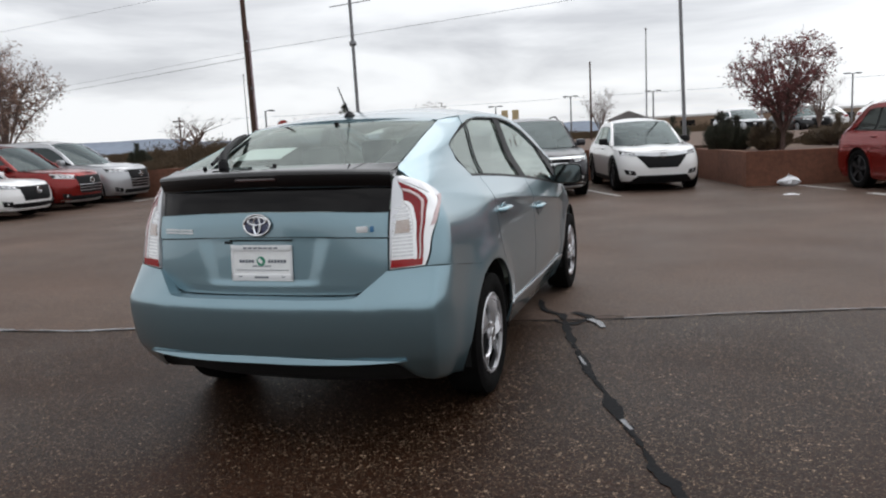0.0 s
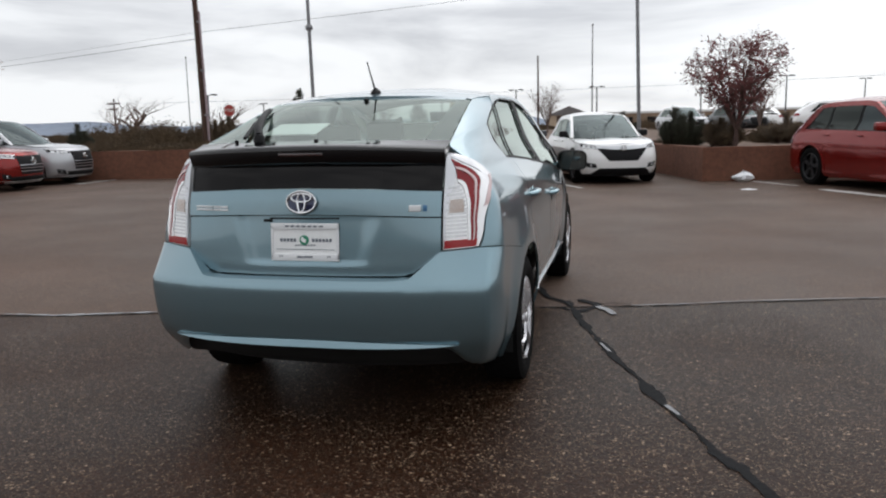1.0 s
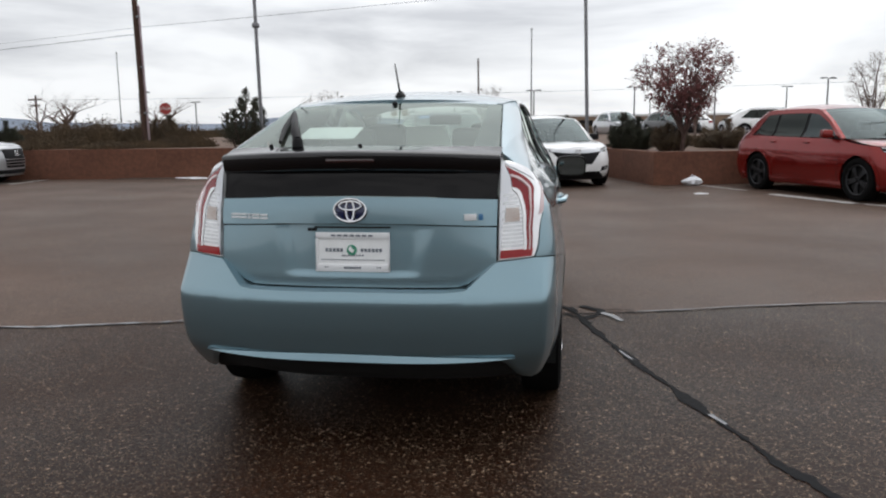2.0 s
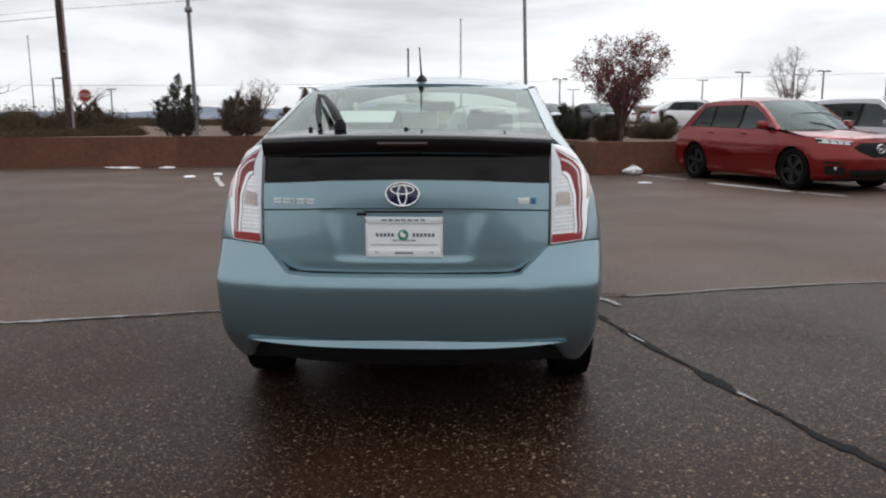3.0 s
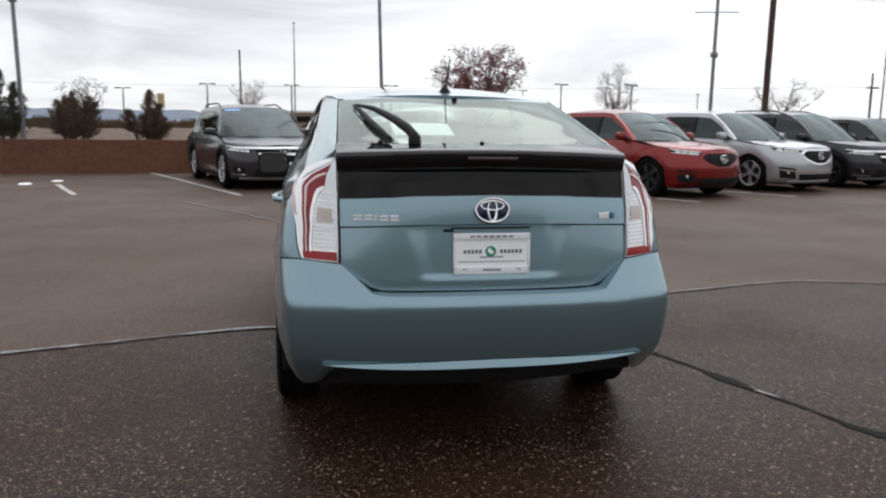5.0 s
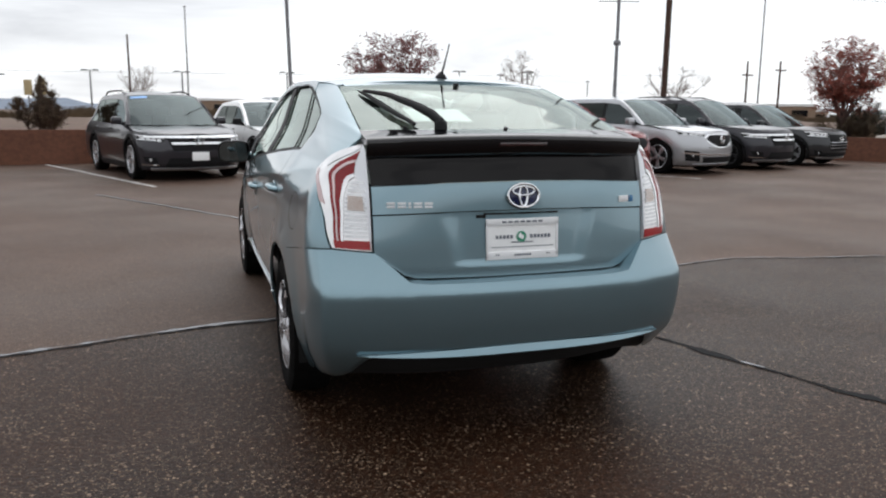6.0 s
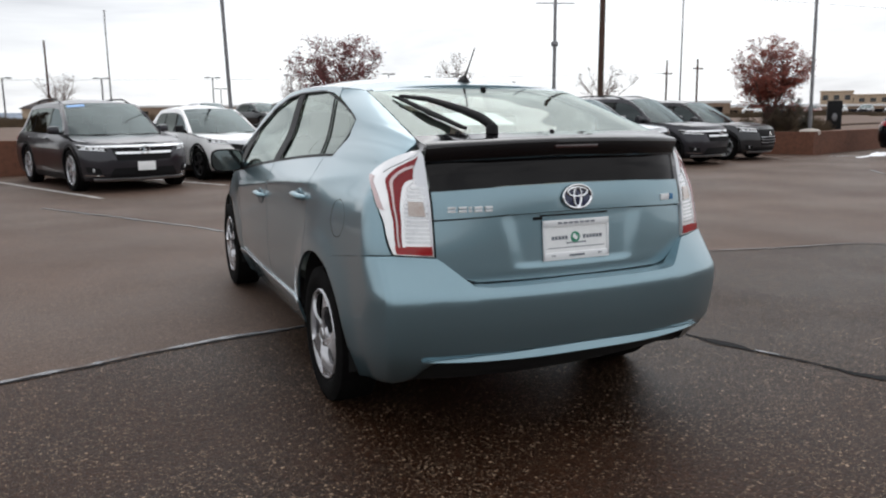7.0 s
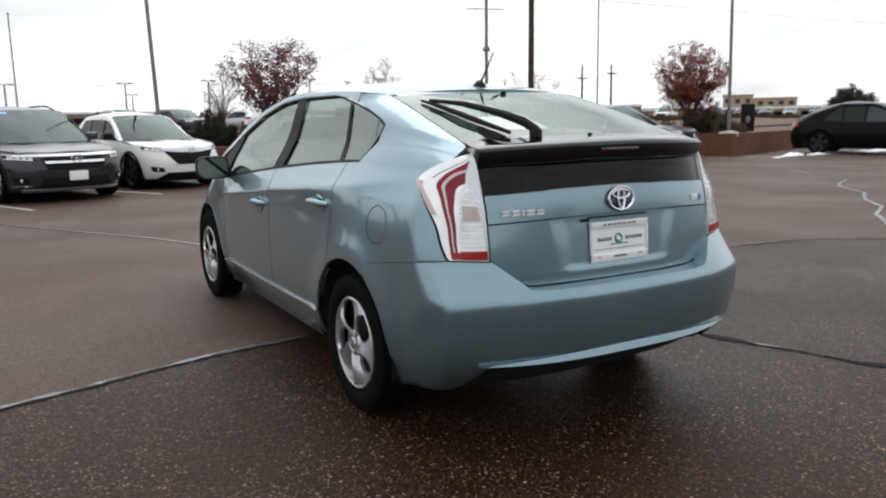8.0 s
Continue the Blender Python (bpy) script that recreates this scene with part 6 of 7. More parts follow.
        if rails:
            pts = [(s * (S.side(y, ze(y))[0] - 0.05), y, lerp(ze(y), zr(y), 0.45) + 0.035 if i not in (0, 5) else ze(y)) for i, y in enumerate(np.linspace(0.75, y_ws1 - 0.15, 6))]
            pts = [(x, y, z + (0.012 if i not in (0, 5) else 0.0)) for i, (x, y, z) in enumerate(pts)]
            part("roof_rail", Geo().tube(pts, 0.016, 8), M["plastic"], car)
    if plate:
        c = f(0, 0.46)
        part("number_plate", Geo().box((0, c[1] + 0.03, 0.455), (0.31, 0.012, 0.155), None, 0.004), M["plate"], car, "blank pale front plate")
    cab = Geo().box((0, L * 0.45, H * 0.45), (Wd * 0.78, L * 0.42, 0.12), None, 0.04)
    for sx in (-0.38, 0.38):
        for sy in (0.30, 0.50):
            cab.box((sx, L * sy, H * 0.55), (0.46, 0.16, H * 0.30), Matrix.Rotation(radians(10), 4, "X"), 0.05).box((sx, L * sy - 0.05, H * 0.745), (0.26, 0.10, 0.17), None, 0.04)
    cab.box((0, y_ws0 - 0.05, H * 0.535), (Wd * 0.74, 0.45, 0.10), None, 0.04)
    part("cabin", cab, M["cloth"], car)
    wheels(car, hw - 0.125, wb, yr_w, r, 0.235, "twin" if spokes == 5 else "plain", M[rim], spokes)
    return car


def from_wheel(F, heading, L, fo, hw):
    """Rear middle of a car whose right front tyre stands at F."""
    a = radians(heading)
    h, rt = Vector((-math.sin(a), math.cos(a))), Vector((math.cos(a), math.sin(a)))
    p = Vector(F) - h * (L - fo) - rt * (hw - 0.09)
    return (p.x, p.y)


ROW = 200.0
specs = [
    ("crossover", "red", "bright red crossover with black wheels parked on the lot", (5.88, 10.67), ROW, 4.74, 1.90, 1.66, 0.36, 2.75, 0.95, "pentagon", {"coupe": 0.12, "belt": 0.622}),
    ("crossover", "silver", "silver three-row crossover parked beside the red one", (8.7, 11.81), ROW, 4.98, 1.96, 1.71, 0.37, 2.82, 0.96, "pentagon", {"rim": "rim", "chrome": True, "coupe": 0.05, "belt": 0.612}),
    ("crossover", "grey", "dark grey crossover with roof rails in the row", (11.2, 12.61), ROW, 4.95, 1.93, 1.73, 0.37, 2.85, 0.95, "bars", {"rails": True}),
    ("crossover", "dark", "charcoal compact crossover parked by the raised bed", (13.75, 13.35), ROW, 4.66, 1.89, 1.64, 0.36, 2.87, 0.85, "suv", {"rim": "rim"}),
    ("crossover", "grey", "dark grey three-row crossover with chrome grille bars", (-2.02, 12.77), ROW - 3, 4.99, 2.0, 1.67, 0.375, 2.82, 0.98, "bars", {"rails": True, "plate": True, "sticker": True, "hood": 0.525, "belt": 0.595, "rim": "rim"}),
    ("crossover", "white", "small white crossover with a black grille and wheels", (0.34, 14.16), ROW - 4, 4.34, 1.78, 1.56, 0.335, 2.61, 0.90, "smile", {"mirror": "plastic", "coupe": 0.10, "belt": 0.615}),
    ("minivan", "silver", "silver minivan parked side by side with a red crossover", (-13.56, 14.09), 278, 5.2, 1.99, 1.77, 0.36, 3.0, 1.0, "suv", {"rim": "rim"}),
    ("crossover", "red", "red crossover parked nose out with black cladding", (-13.18, 11.89), 278, 4.62, 1.855, 1.68, 0.36, 2.66, 0.95, "suv", {}),
    ("sedan", "white", "white saloon car parked nose out on the lot", (-12.67, 9.68), 278, 4.9, 1.86, 1.45, 0.335, 2.83, 0.95, "sedan", {"coupe": 0.35}),
]
for kind, col, label, F, hd, L, Wd, H, r, wb, fo, face, extra in specs:
    parked_car(kind, PAINTS[col], label, from_wheel(F, hd, L, fo, Wd / 2), hd, L, Wd, H, r, wb, fo, face, **extra)
parked_car("sedan", PAINTS["black"], "black fastback car parked over old snow", (20.49, 13.78), ROW, 4.75, 1.92, 1.6, 0.36, 2.89, 0.85, "sedan", coupe=0.62)


# ---------------------------------------------------------------- planting
def limbs(rnd, base, height, spread, levels, first=0.3, lean=0.0, forks=(4, 3, 3, 2), thick=0.05):
    """Tapered, forking limbs; returns the wood and the twig ends."""
    wood, tips = Geo(), []

    def grow(p, d, length, rad, level):
        pts, rads = [p], [rad]
        n = 4 if level < 2 else 3
        for k in range(n):
            d = (d + Vector((rnd.gauss(0, 0.10), rnd.gauss(0, 0.10), rnd.gauss(0.05, 0.05)))).normalized()
            p = p + d * (length / n)
            pts.append(p)
            rads.append(rad * lerp(1, 0.55, (k + 1) / n))
        wood.tube(pts, rads, 6 if level < 2 else 4 if level < 3 else 3, caps=False)
        if level >= levels:
            tips.extend(pts[1:])
            return
        if level >= levels - 1:
            tips.extend(pts[2:])
        for k in range(forks[min(level, len(forks) - 1)]):
            at = pts[-1] if k == 0 else pts[rnd.randint(max(1, n - 2), n)]
            a = 2 * math.pi * (k / forks[min(level, len(forks) - 1)] + rnd.random() * 0.3)
            out = Vector((math.cos(a), math.sin(a), 0))
            nd = (d * rnd.uniform(0.6, 1.0) + out * rnd.uniform(0.45, 0.95) * spread).normalized()
            grow(at, nd, length * rnd.uniform(0.62, 0.86), rads[-1] * 0.72, level + 1)
    grow(Vector(base), Vector((lean, 0, 1)).normalized(), height * first, thick, 0)
    return wood, tips


def flakes(rnd, tips, count, size, jitter, stretch=1.6):
    """Many small folded leaves scattered about the twig ends."""
    g = Geo()
    for _ in range(count):
        c = rnd.choice(tips) + Vector((rnd.gauss(0, jitter), rnd.gauss(0, jitter), rnd.gauss(0, jitter * 0.8)))
        u = Vector((rnd.gauss(0, 1), rnd.gauss(0, 1), rnd.gauss(0, 1))).normalized()
        v = u.orthogonal().normalized()
        w = u.cross(v)
        s = size * rnd.uniform(0.6, 1.4)
        g.add([c - u * s * stretch / 2, c + v * s * 0.4 + w * s * 0.12, c + u * s * stretch / 2, c - v * s * 0.4 + w * s * 0.12], [(0, 1, 2, 3)])
    return g


def leafy_tree(place, height, width, leaf, count, label, seed, thick=0.06, size=0.055, bare=0.0, first=0.30, levels=4, spread=1.0):
    rnd = random.Random(seed)
    t = thing("tree", Matrix.Translation(place), label, "tree", "trees")
    wood, tips = limbs(rnd, (0, 0, 0), height, spread, levels, first, thick=thick)
    top = max(p.z for p in tips)
    side_w = max(max(abs(p.x), abs(p.y)) for p in tips)
    kz, kx = height / top, (width / 2) / side_w
    wood.v = [(x * kx if z * kz > height * 0.15 else x * (0.6 + 0.4 * kx), y * kx if z * kz > height * 0.15 else y * (0.6 + 0.4 * kx), z * kz) for x, y, z in wood.v]
    tips = [Vector((p.x * kx, p.y * kx, p.z * kz)) for p in tips]
    part("trunk", wood, M["bark"] if leaf else M["twig"], t)
    if leaf:
        part("crown", flakes(rnd, tips, count, size, 0.10), M[leaf], t, smooth=False)
    return t


def juniper(place, height, width, label, seed, material="juniper", ragged=0.25, group="evergreen shrubs", leaders=7, scale=1.0):
    """An upright evergreen: several leaning leaders, each a plume of short needle sprays, with gaps and a ragged outline."""
    rnd = random.Random(seed)
    t = thing("shrub", Matrix.Translation(place), label, "shrub", group)
    stems, needles = Geo(), Geo()
    for n in range(leaders):
        a = 2 * math.pi * n / max(1, leaders - 1) + rnd.uniform(-0.4, 0.4)
        out = 0.0 if n == 0 else width / 2 * rnd.uniform(0.45, 0.95)
        h = height if n == 0 else height * (rnd.uniform(0.45, 0.92) - 0.15 * out / width)
        foot = Vector((math.cos(a) * out * 0.6, math.sin(a) * out * 0.6, 0))
        tip = Vector((math.cos(a) * out, math.sin(a) * out, h))
        bend = foot.lerp(tip, 0.5) + Vector((math.cos(a), math.sin(a), 0)) * out * 0.12
        stems.tube([foot, bend, tip], [0.030 * scale, 0.018 * scale, 0.004], 5, caps=False)
        plume = width * rnd.uniform(0.22, 0.32)
        for _ in range(84):
            k = rnd.uniform(0.0, 1.0) ** 1.25
            c0 = foot.lerp(bend, k * 2) if k < 0.5 else bend.lerp(tip, k * 2 - 1)
            reach = plume * (1.05 - k) ** 0.75 * rnd.uniform(0.35, 1.25)
            b = rnd.uniform(0, 6.28)
            end = c0 + Vector((math.cos(b) * reach, math.sin(b) * reach, reach * rnd.uniform(0.4, 1.1)))
            stems.tube([c0, end], [0.005 * scale, 0.002 * scale], 3, caps=False)
            for _ in range(16):
                q = rnd.uniform(0.25, 1.08)
                c = c0.lerp(end, q) + Vector((rnd.gauss(0, 0.022), rnd.gauss(0, 0.022), rnd.gauss(0, 0.025))) * scale
                d = ((end - c0).normalized() + Vector((rnd.gauss(0, 0.6), rnd.gauss(0, 0.6), rnd.gauss(0.45, 0.45)))).normalized()
                v = d.orthogonal().normalized() * rnd.uniform(0.006, 0.013) * scale
                needles.add([c - v, c + v, c + d * rnd.uniform(0.04, 0.09) * scale], [(0, 1, 2)])
    part("stem", stems, M["bark"], t)
    part("foliage", needles, M[material], t, smooth=False)
    return t


def brush(name, spots, label, seed, material="bush"):
    """Low dry brush, far off: one tangle of fine stems and leaves."""
    rnd = random.Random(seed)
    g = Geo()
    for x, y, z, wide, tall in spots:
        for _ in range(int(160 + 120 * wide)):
            a, rr = rnd.uniform(0, 6.28), rnd.random() ** 0.6
            px, py = x + math.cos(a) * rr * wide / 2, y + math.sin(a) * rr * wide / 2
            h = tall * (1 - rr ** 2.2) * rnd.uniform(0.45, 1.1) + 0.05
            lean = Vector((math.cos(a) * 0.35 * rr + rnd.gauss(0, 0.2), math.sin(a) * 0.35 * rr + rnd.gauss(0, 0.2), 1))
            b = Vector((px, py, z))
            e = b + lean * h
            s = rnd.uniform(0.008, 0.02) * (1 + y / 60)
            g.add([b + Vector((-s, 0, 0)), b + Vector((s, 0, 0)), e], [(0, 1, 2)])
            for _ in range(5):
                c = b.lerp(e, rnd.uniform(0.35, 1.0)) + Vector((rnd.gauss(0, 0.07), rnd.gauss(0, 0.07), 0))
                q = rnd.uniform(0.02, 0.05) * (1 + y / 80)
                u = Vector((rnd.gauss(0, 1), rnd.gauss(0, 0.4), rnd.gauss(0, 1))).normalized() * q
                g.add([c, c + u, c + u.cross(Vector((0, 1, 0.2)))], [(0, 1, 2)])
    tagged(part(name, g, M[material], smooth=False), label, "brush", kind="stuff")


def vase_tree(place, height, width, leaf, count, label, seed, stems=11, low=0.12, thick=0.05, size=0.05, jitter=0.05, twigs=1.0):
    """A small tree whose limbs fan out from a short trunk into a rounded crown of fine twigs."""
    rnd = random.Random(seed)
    t = thing("tree", Matrix.Translation(place), label, "tree", "trees")
    wood, tips = Geo(), []
    zc, semi = height * (1 + low) / 2, height * (1 - low) / 2
    fork = Vector((0.02, 0.0, height * 0.14))
    wood.tube([(0, 0, -0.05), (0.01, 0.01, height * 0.07), fork], [thick * 1.2, thick, thick * 0.9], 8, caps=False)

    def inside(p):
        return (p.x ** 2 + p.y ** 2) / (width / 2) ** 2 + ((p.z - zc) / semi) ** 2 < 1.12

    def twig(p, d, length, rad, depth):
        pts = [p]
        for _ in range(3):
            d = (d + Vector((rnd.gauss(0, 0.16), rnd.gauss(0, 0.16), rnd.gauss(0.06, 0.12)))).normalized()
            q = pts[-1] + d * (length / 3)
            if not inside(q):
                break
            pts.append(q)
        if len(pts) < 2:
            return
        wood.tube(pts, [rad * lerp(1, 0.4, k / (len(pts) - 1)) for k in range(len(pts))], 3 if depth else 4, caps=False)
        tips.extend(pts[1:])
        if depth < 2:
            for _ in range(3 if depth else 4):
                at = rnd.choice(pts[1:])
                out = Vector((rnd.gauss(0, 1), rnd.gauss(0, 1), rnd.gauss(0.2, 0.7))).normalized()
                twig(at, (d * 0.8 + out * 0.8).normalized(), length * rnd.uniform(0.45, 0.75), rad * 0.6, depth + 1)
    for n in range(stems):
        a = 2.4 * n + rnd.uniform(-0.3, 0.3)
        rr = width / 2 * math.sqrt((n + 0.4) / stems) * 0.95
        z1 = zc + semi * math.sqrt(max(0, 1 - (rr / (width / 2)) ** 2)) * rnd.uniform(0.35, 0.98)
        end = Vector((math.cos(a) * rr, math.sin(a) * rr, z1))
        mid1 = fork.lerp(end, 0.42) + Vector((0, 0, 0.06 * height)) + Vector((rnd.gauss(0, 0.05), rnd.gauss(0, 0.05), 0))
        line = [fork, fork.lerp(mid1, 0.5), mid1, mid1.lerp(end, 0.5) + Vector((rnd.gauss(0, 0.05), rnd.gauss(0, 0.05), 0)), end]
        wood.tube(line, [thick * f for f in (0.62, 0.5, 0.38, 0.24, 0.08)], 5, caps=False)
        for k in range(int(13 * twigs)):
            s = rnd.uniform(0.22, 1.0)
            i = min(3, int(s * 4))
            p = line[i].lerp(line[i + 1], s * 4 - i)
            b = rnd.uniform(0, 6.28)
            out = (Vector((math.cos(b), math.sin(b), rnd.uniform(-0.15, 0.8))) + Vector((math.cos(a), math.sin(a), 0)) * 0.3).normalized()
            twig(p, out, height * rnd.uniform(0.10, 0.21), thick * 0.16, 0)
    part("trunk", wood, M["bark"] if leaf not in ("leaf_tan", "") else M["twig"], t)
    if leaf:
        part("crown", flakes(rnd, tips, count, size, jitter), M[leaf], t, smooth=False)
    return t


vase_tree((3.85, 16, 0.64), 2.62, 2.5, "leaf_red", 6000, "small autumn tree with sparse dark red leaves", 11, 13, 0.14, size=0.042, twigs=0.9)
vase_tree((17.76, 15.74, 0.57), 2.95, 2.6, "leaf_rust", 12000, "small bushy tree with rusty red leaves", 12, 14, 0.05, size=0.050, twigs=0.9)
vase_tree((-22.12, 19.64, 0.76), 4.85, 4.42, "leaf_tan", 7000, "pale half-bare tree behind parked cars", 13, 13, 0.10, thick=0.08, size=0.050, jitter=0.08, twigs=1.3)
vase_tree((11.6, 25.7, 0.60), 3.05, 1.7, "", 0, "bare winter tree with pale twigs", 14, 8, 0.18, thick=0.06, twigs=0.8)
vase_tree((20.6, 28.4, 0.60), 2.9, 3.6, "", 0, "bare spreading winter tree", 15, 8, 0.18, thick=0.06, twigs=0.8)
vase_tree((-7.7, 26.0, 0.72), 2.05, 2.1, "", 0, "bare winter tree behind evergreen shrubs", 16, 8, 0.18, thick=0.06, twigs=0.8)
vase_tree((-2.9, 42.2, 0.72), 3.0, 2.8, "", 0, "bare winter tree far behind the wall", 17, 8, 0.18, thick=0.06, twigs=0.8)
vase_tree((6.9, 32.0, 0.60), 3.0, 2.0, "", 0, "thin bare sapling in the planting bed", 18, 8, 0.18, thick=0.06, twigs=0.8)
leafy_tree((-19.5, 28.0, 0.72), 2.3, 4.0, "", 0, "bare branching brush tree by the wooden pole", 19, 0.068, levels=5, first=0.15)
leafy_tree((-15.8, 29.0, 0.72), 2.0, 3.4, "", 0, "bare branching brush tree", 20, 0.068, levels=5, first=0.15)
leafy_tree((-33.0, 45.0, 0.72), 4.2, 6.0, "", 0, "bare spreading winter tree far off", 21, 0.102, levels=5)

juniper((-7.6, 17.77, 0.76), 1.58, 1.35, "tall dark evergreen shrub behind the wall", 31)
juniper((-6.03, 17.91, 0.76), 1.15, 1.3, "rounded browning evergreen shrub behind the wall", 32, "juniper_brown", leaders=8)
juniper((-4.24, 18.05, 0.76), 1.22, 1.15, "ragged evergreen shrub turning brown behind the wall", 33, "juniper_brown")
juniper((2.58, 17.05, 0.64), 0.92, 0.88, "low dark evergreen shrub in the planter", 34, leaders=9)
juniper((2.97, 17.34, 0.64), 0.79, 0.74, "low dark evergreen shrub in the planter", 35, leaders=9)
juniper((3.57, 16.4, 0.64), 0.62, 0.97, "low brownish shrub beside the small tree", 36, "bush", leaders=10)
juniper((18.97, 15.89, 0.57), 1.2, 1.15, "dark green shrub beside the rusty tree", 37, leaders=9)
juniper((18.25, 15.6, 0.57), 0.95, 1.1, "dark brownish shrub under the rusty tree", 43, "bush", leaders=10)
juniper((-10.46, 18.95, 0.76), 0.9, 0.94, "small brown shrub on the bank", 38, "bush", leaders=9)
juniper((-15.5, 18.54, 0.76), 0.82, 0.82, "small evergreen shrub on the bank", 39)
juniper((5.36, 18.19, 0.64), 0.73, 1.04, "pale dry shrub in the planter", 40, "bush", leaders=9)
juniper((1.3, 27.0, 0.72), 0.9, 1.2, "dark shrub beyond the parked cars", 41)
juniper((158.0, 98.0, 0.0), 6.6, 8.5, "dark round tree far beyond the lot", 42, leaders=22, scale=8.0)

rb = random.Random(5)
brush("brush_bank", [(-11.6 + rb.uniform(-1.2, 1.2), 18.9 + rb.uniform(0, 1.3), 0.77, rb.uniform(0.7, 1.3), rb.uniform(0.4, 0.85)) for _ in range(7)]
      + [(-15 - rb.uniform(0, 6), 20 + rb.uniform(0, 3), 0.77, rb.uniform(0.8, 1.4), rb.uniform(0.4, 0.9)) for _ in range(8)], "tangled brown winter brush on the bank", 51)
brush("brush_wall_top", [(x, 12.9 + (x + 40.0) * 0.1312 + rb.uniform(0.4, 2.2), 0.77, rb.uniform(0.7, 1.5), rb.uniform(0.15, 0.40)) for x in np.linspace(-22, -9.4, 20)]
      + [(rb.uniform(-14, -10.2), rb.uniform(18.3, 19.6), 0.77, rb.uniform(0.6, 1.1), rb.uniform(0.5, 0.95)) for _ in range(9)], "low dry brown plants along the wall top", 54)
brush("brush_far", [(rb.uniform(-70, -5), rb.uniform(40, 75), 0.76, rb.uniform(2, 5), rb.uniform(0.3, 0.7)) for _ in range(60)]
      + [(rb.uniform(0, 95), rb.uniform(45, 85), 0.60, rb.uniform(2, 5), rb.uniform(0.4, 1.0)) for _ in range(60)], "dry brown brush along the far roads", 52)
brush("brush_planter", [(rb.uniform(4.4, 12), rb.uniform(17.5, 22), 0.65, rb.uniform(0.5, 0.9), rb.uniform(0.25, 0.5)) for _ in range(14)]
      + [(rb.uniform(16.5, 21), rb.uniform(15.5, 18.5), 0.58, rb.uniform(0.5, 0.9), rb.uniform(0.3, 0.6)) for _ in range(8)], "low dry plants in the planting beds", 53)


# ---------------------------------------------------------------- poles, lamps, wires, signs
def steel_pole(place, height, label, arm=None, lean=0.0, base=False):
    t = thing("light_pole", Matrix.Translation(place) @ Matrix.Rotation(radians(lean), 4, "Y"), label, "pole", "light poles")
    part("shaft", Geo().tube([(0, 0, 0), (0, 0, height * 0.5), (0, 0, height)], [0.052, 0.045, 0.036], 12), M["steel"], t)
    if base:
        part("footing", Geo().lathe([(0.30, -0.02), (0.30, 0.10), (0.26, 0.13), (0.12, 0.16), (0.08, 0.17)], 20), M["concrete"], t, "round concrete footing")
    else:
        part("base_plate", Geo().box((0, 0, 0.02), (0.26, 0.26, 0.04), None, 0.008), M["steel"], t)
    if arm:
        part("cross_arm", Geo().tube([(-0.62, 0.0, arm - 0.03), (0.62, 0.0, arm + 0.03)], 0.014, 6), M["steel"], t)
        part("collar", Geo().lathe([(0.085, arm - 1.15), (0.10, arm - 1.12), (0.10, arm - 1.05), (0.08, arm - 1.02)], 12), M["steel"], t)
    return t


steel_pole((-7.07, 17.55, 0.76), 9.0, "tall grey steel pole with a thin cross arm", 4.35, -0.8)
steel_pole((1.76, 18.68, 0.64), 9.0, "tall grey steel pole by the white car", None, -1.6)
steel_pole((10.2, 16.26, 0.64), 9.0, "tall grey steel pole with a thin cross arm", 3.6, 0.3)
steel_pole((17.84, 14.16, 0.57), 9.0, "tall grey steel pole on a concrete footing", None, -1.2, True)


def wood_pole(place, height, r, label, conduit=False, arms=(), lean=0.0):
    t = thing("utility_pole", Matrix.Translation(place) @ Matrix.Rotation(radians(lean), 4, "Y"), label, "pole", "utility poles")
    part("shaft", Geo().tube([(0, 0, -0.1), (0.01, 0, height * 0.5), (0, 0, height)], [r, r * 0.9, r * 0.75], 12), M["wood"], t)
    for z, w in arms:
        part("cross_arm", Geo().box((0, -r, z), (w, 0.09, 0.11), None, 0.01), M["wood"], t)
        for k in (-0.45, -0.2, 0.2, 0.45):
            part("insulator", Geo().lathe([(0.03, 0), (0.045, 0.03), (0.03, 0.06), (0.04, 0.09), (0.001, 0.11)], 8, Matrix.Translation((k * w, -r, z + 0.055))), M["concrete"], t)
    if conduit:
        part("conduit", Geo().tube([(r + 0.05, -0.03, 0), (r + 0.05, -0.03, 4.0)], 0.03, 8), mat("conduit_grey", (0.32, 0.24, 0.26), 0.6), t)
        for z in (1.0, 2.3, 3.7):
            part("clamp", Geo().box((r * 0.7, -0.04, z), (r + 0.12, 0.05, 0.06), None, 0.006), M["steel"], t)
    return t


wood_pole((-10.92, 18.33, 0.76), 10.0, 0.085, "brown wooden utility pole with a conduit", True, lean=-0.9)
wood_pole((12.08, 16.69, 0.64), 10.0, 0.09, "dark brown wooden utility pole", lean=0.2)
wood_pole((-44.0, 60.4, 0.7), 3.7, 0.10, "far wooden utility pole with cross arms", arms=((3.3, 1.3), (2.8, 0.9)))
wood_pole((-3.4, 41.9, 0.7), 4.4, 0.06, "far plain wooden pole")
wood_pole((49.9, 58.6, 0.6), 5.6, 0.11, "far wooden utility pole with an arm", arms=((4.3, 1.2),))
wood_pole((52.0, 56.7, 0.6), 5.6, 0.11, "far wooden utility pole with an arm", arms=((4.7, 1.2),))


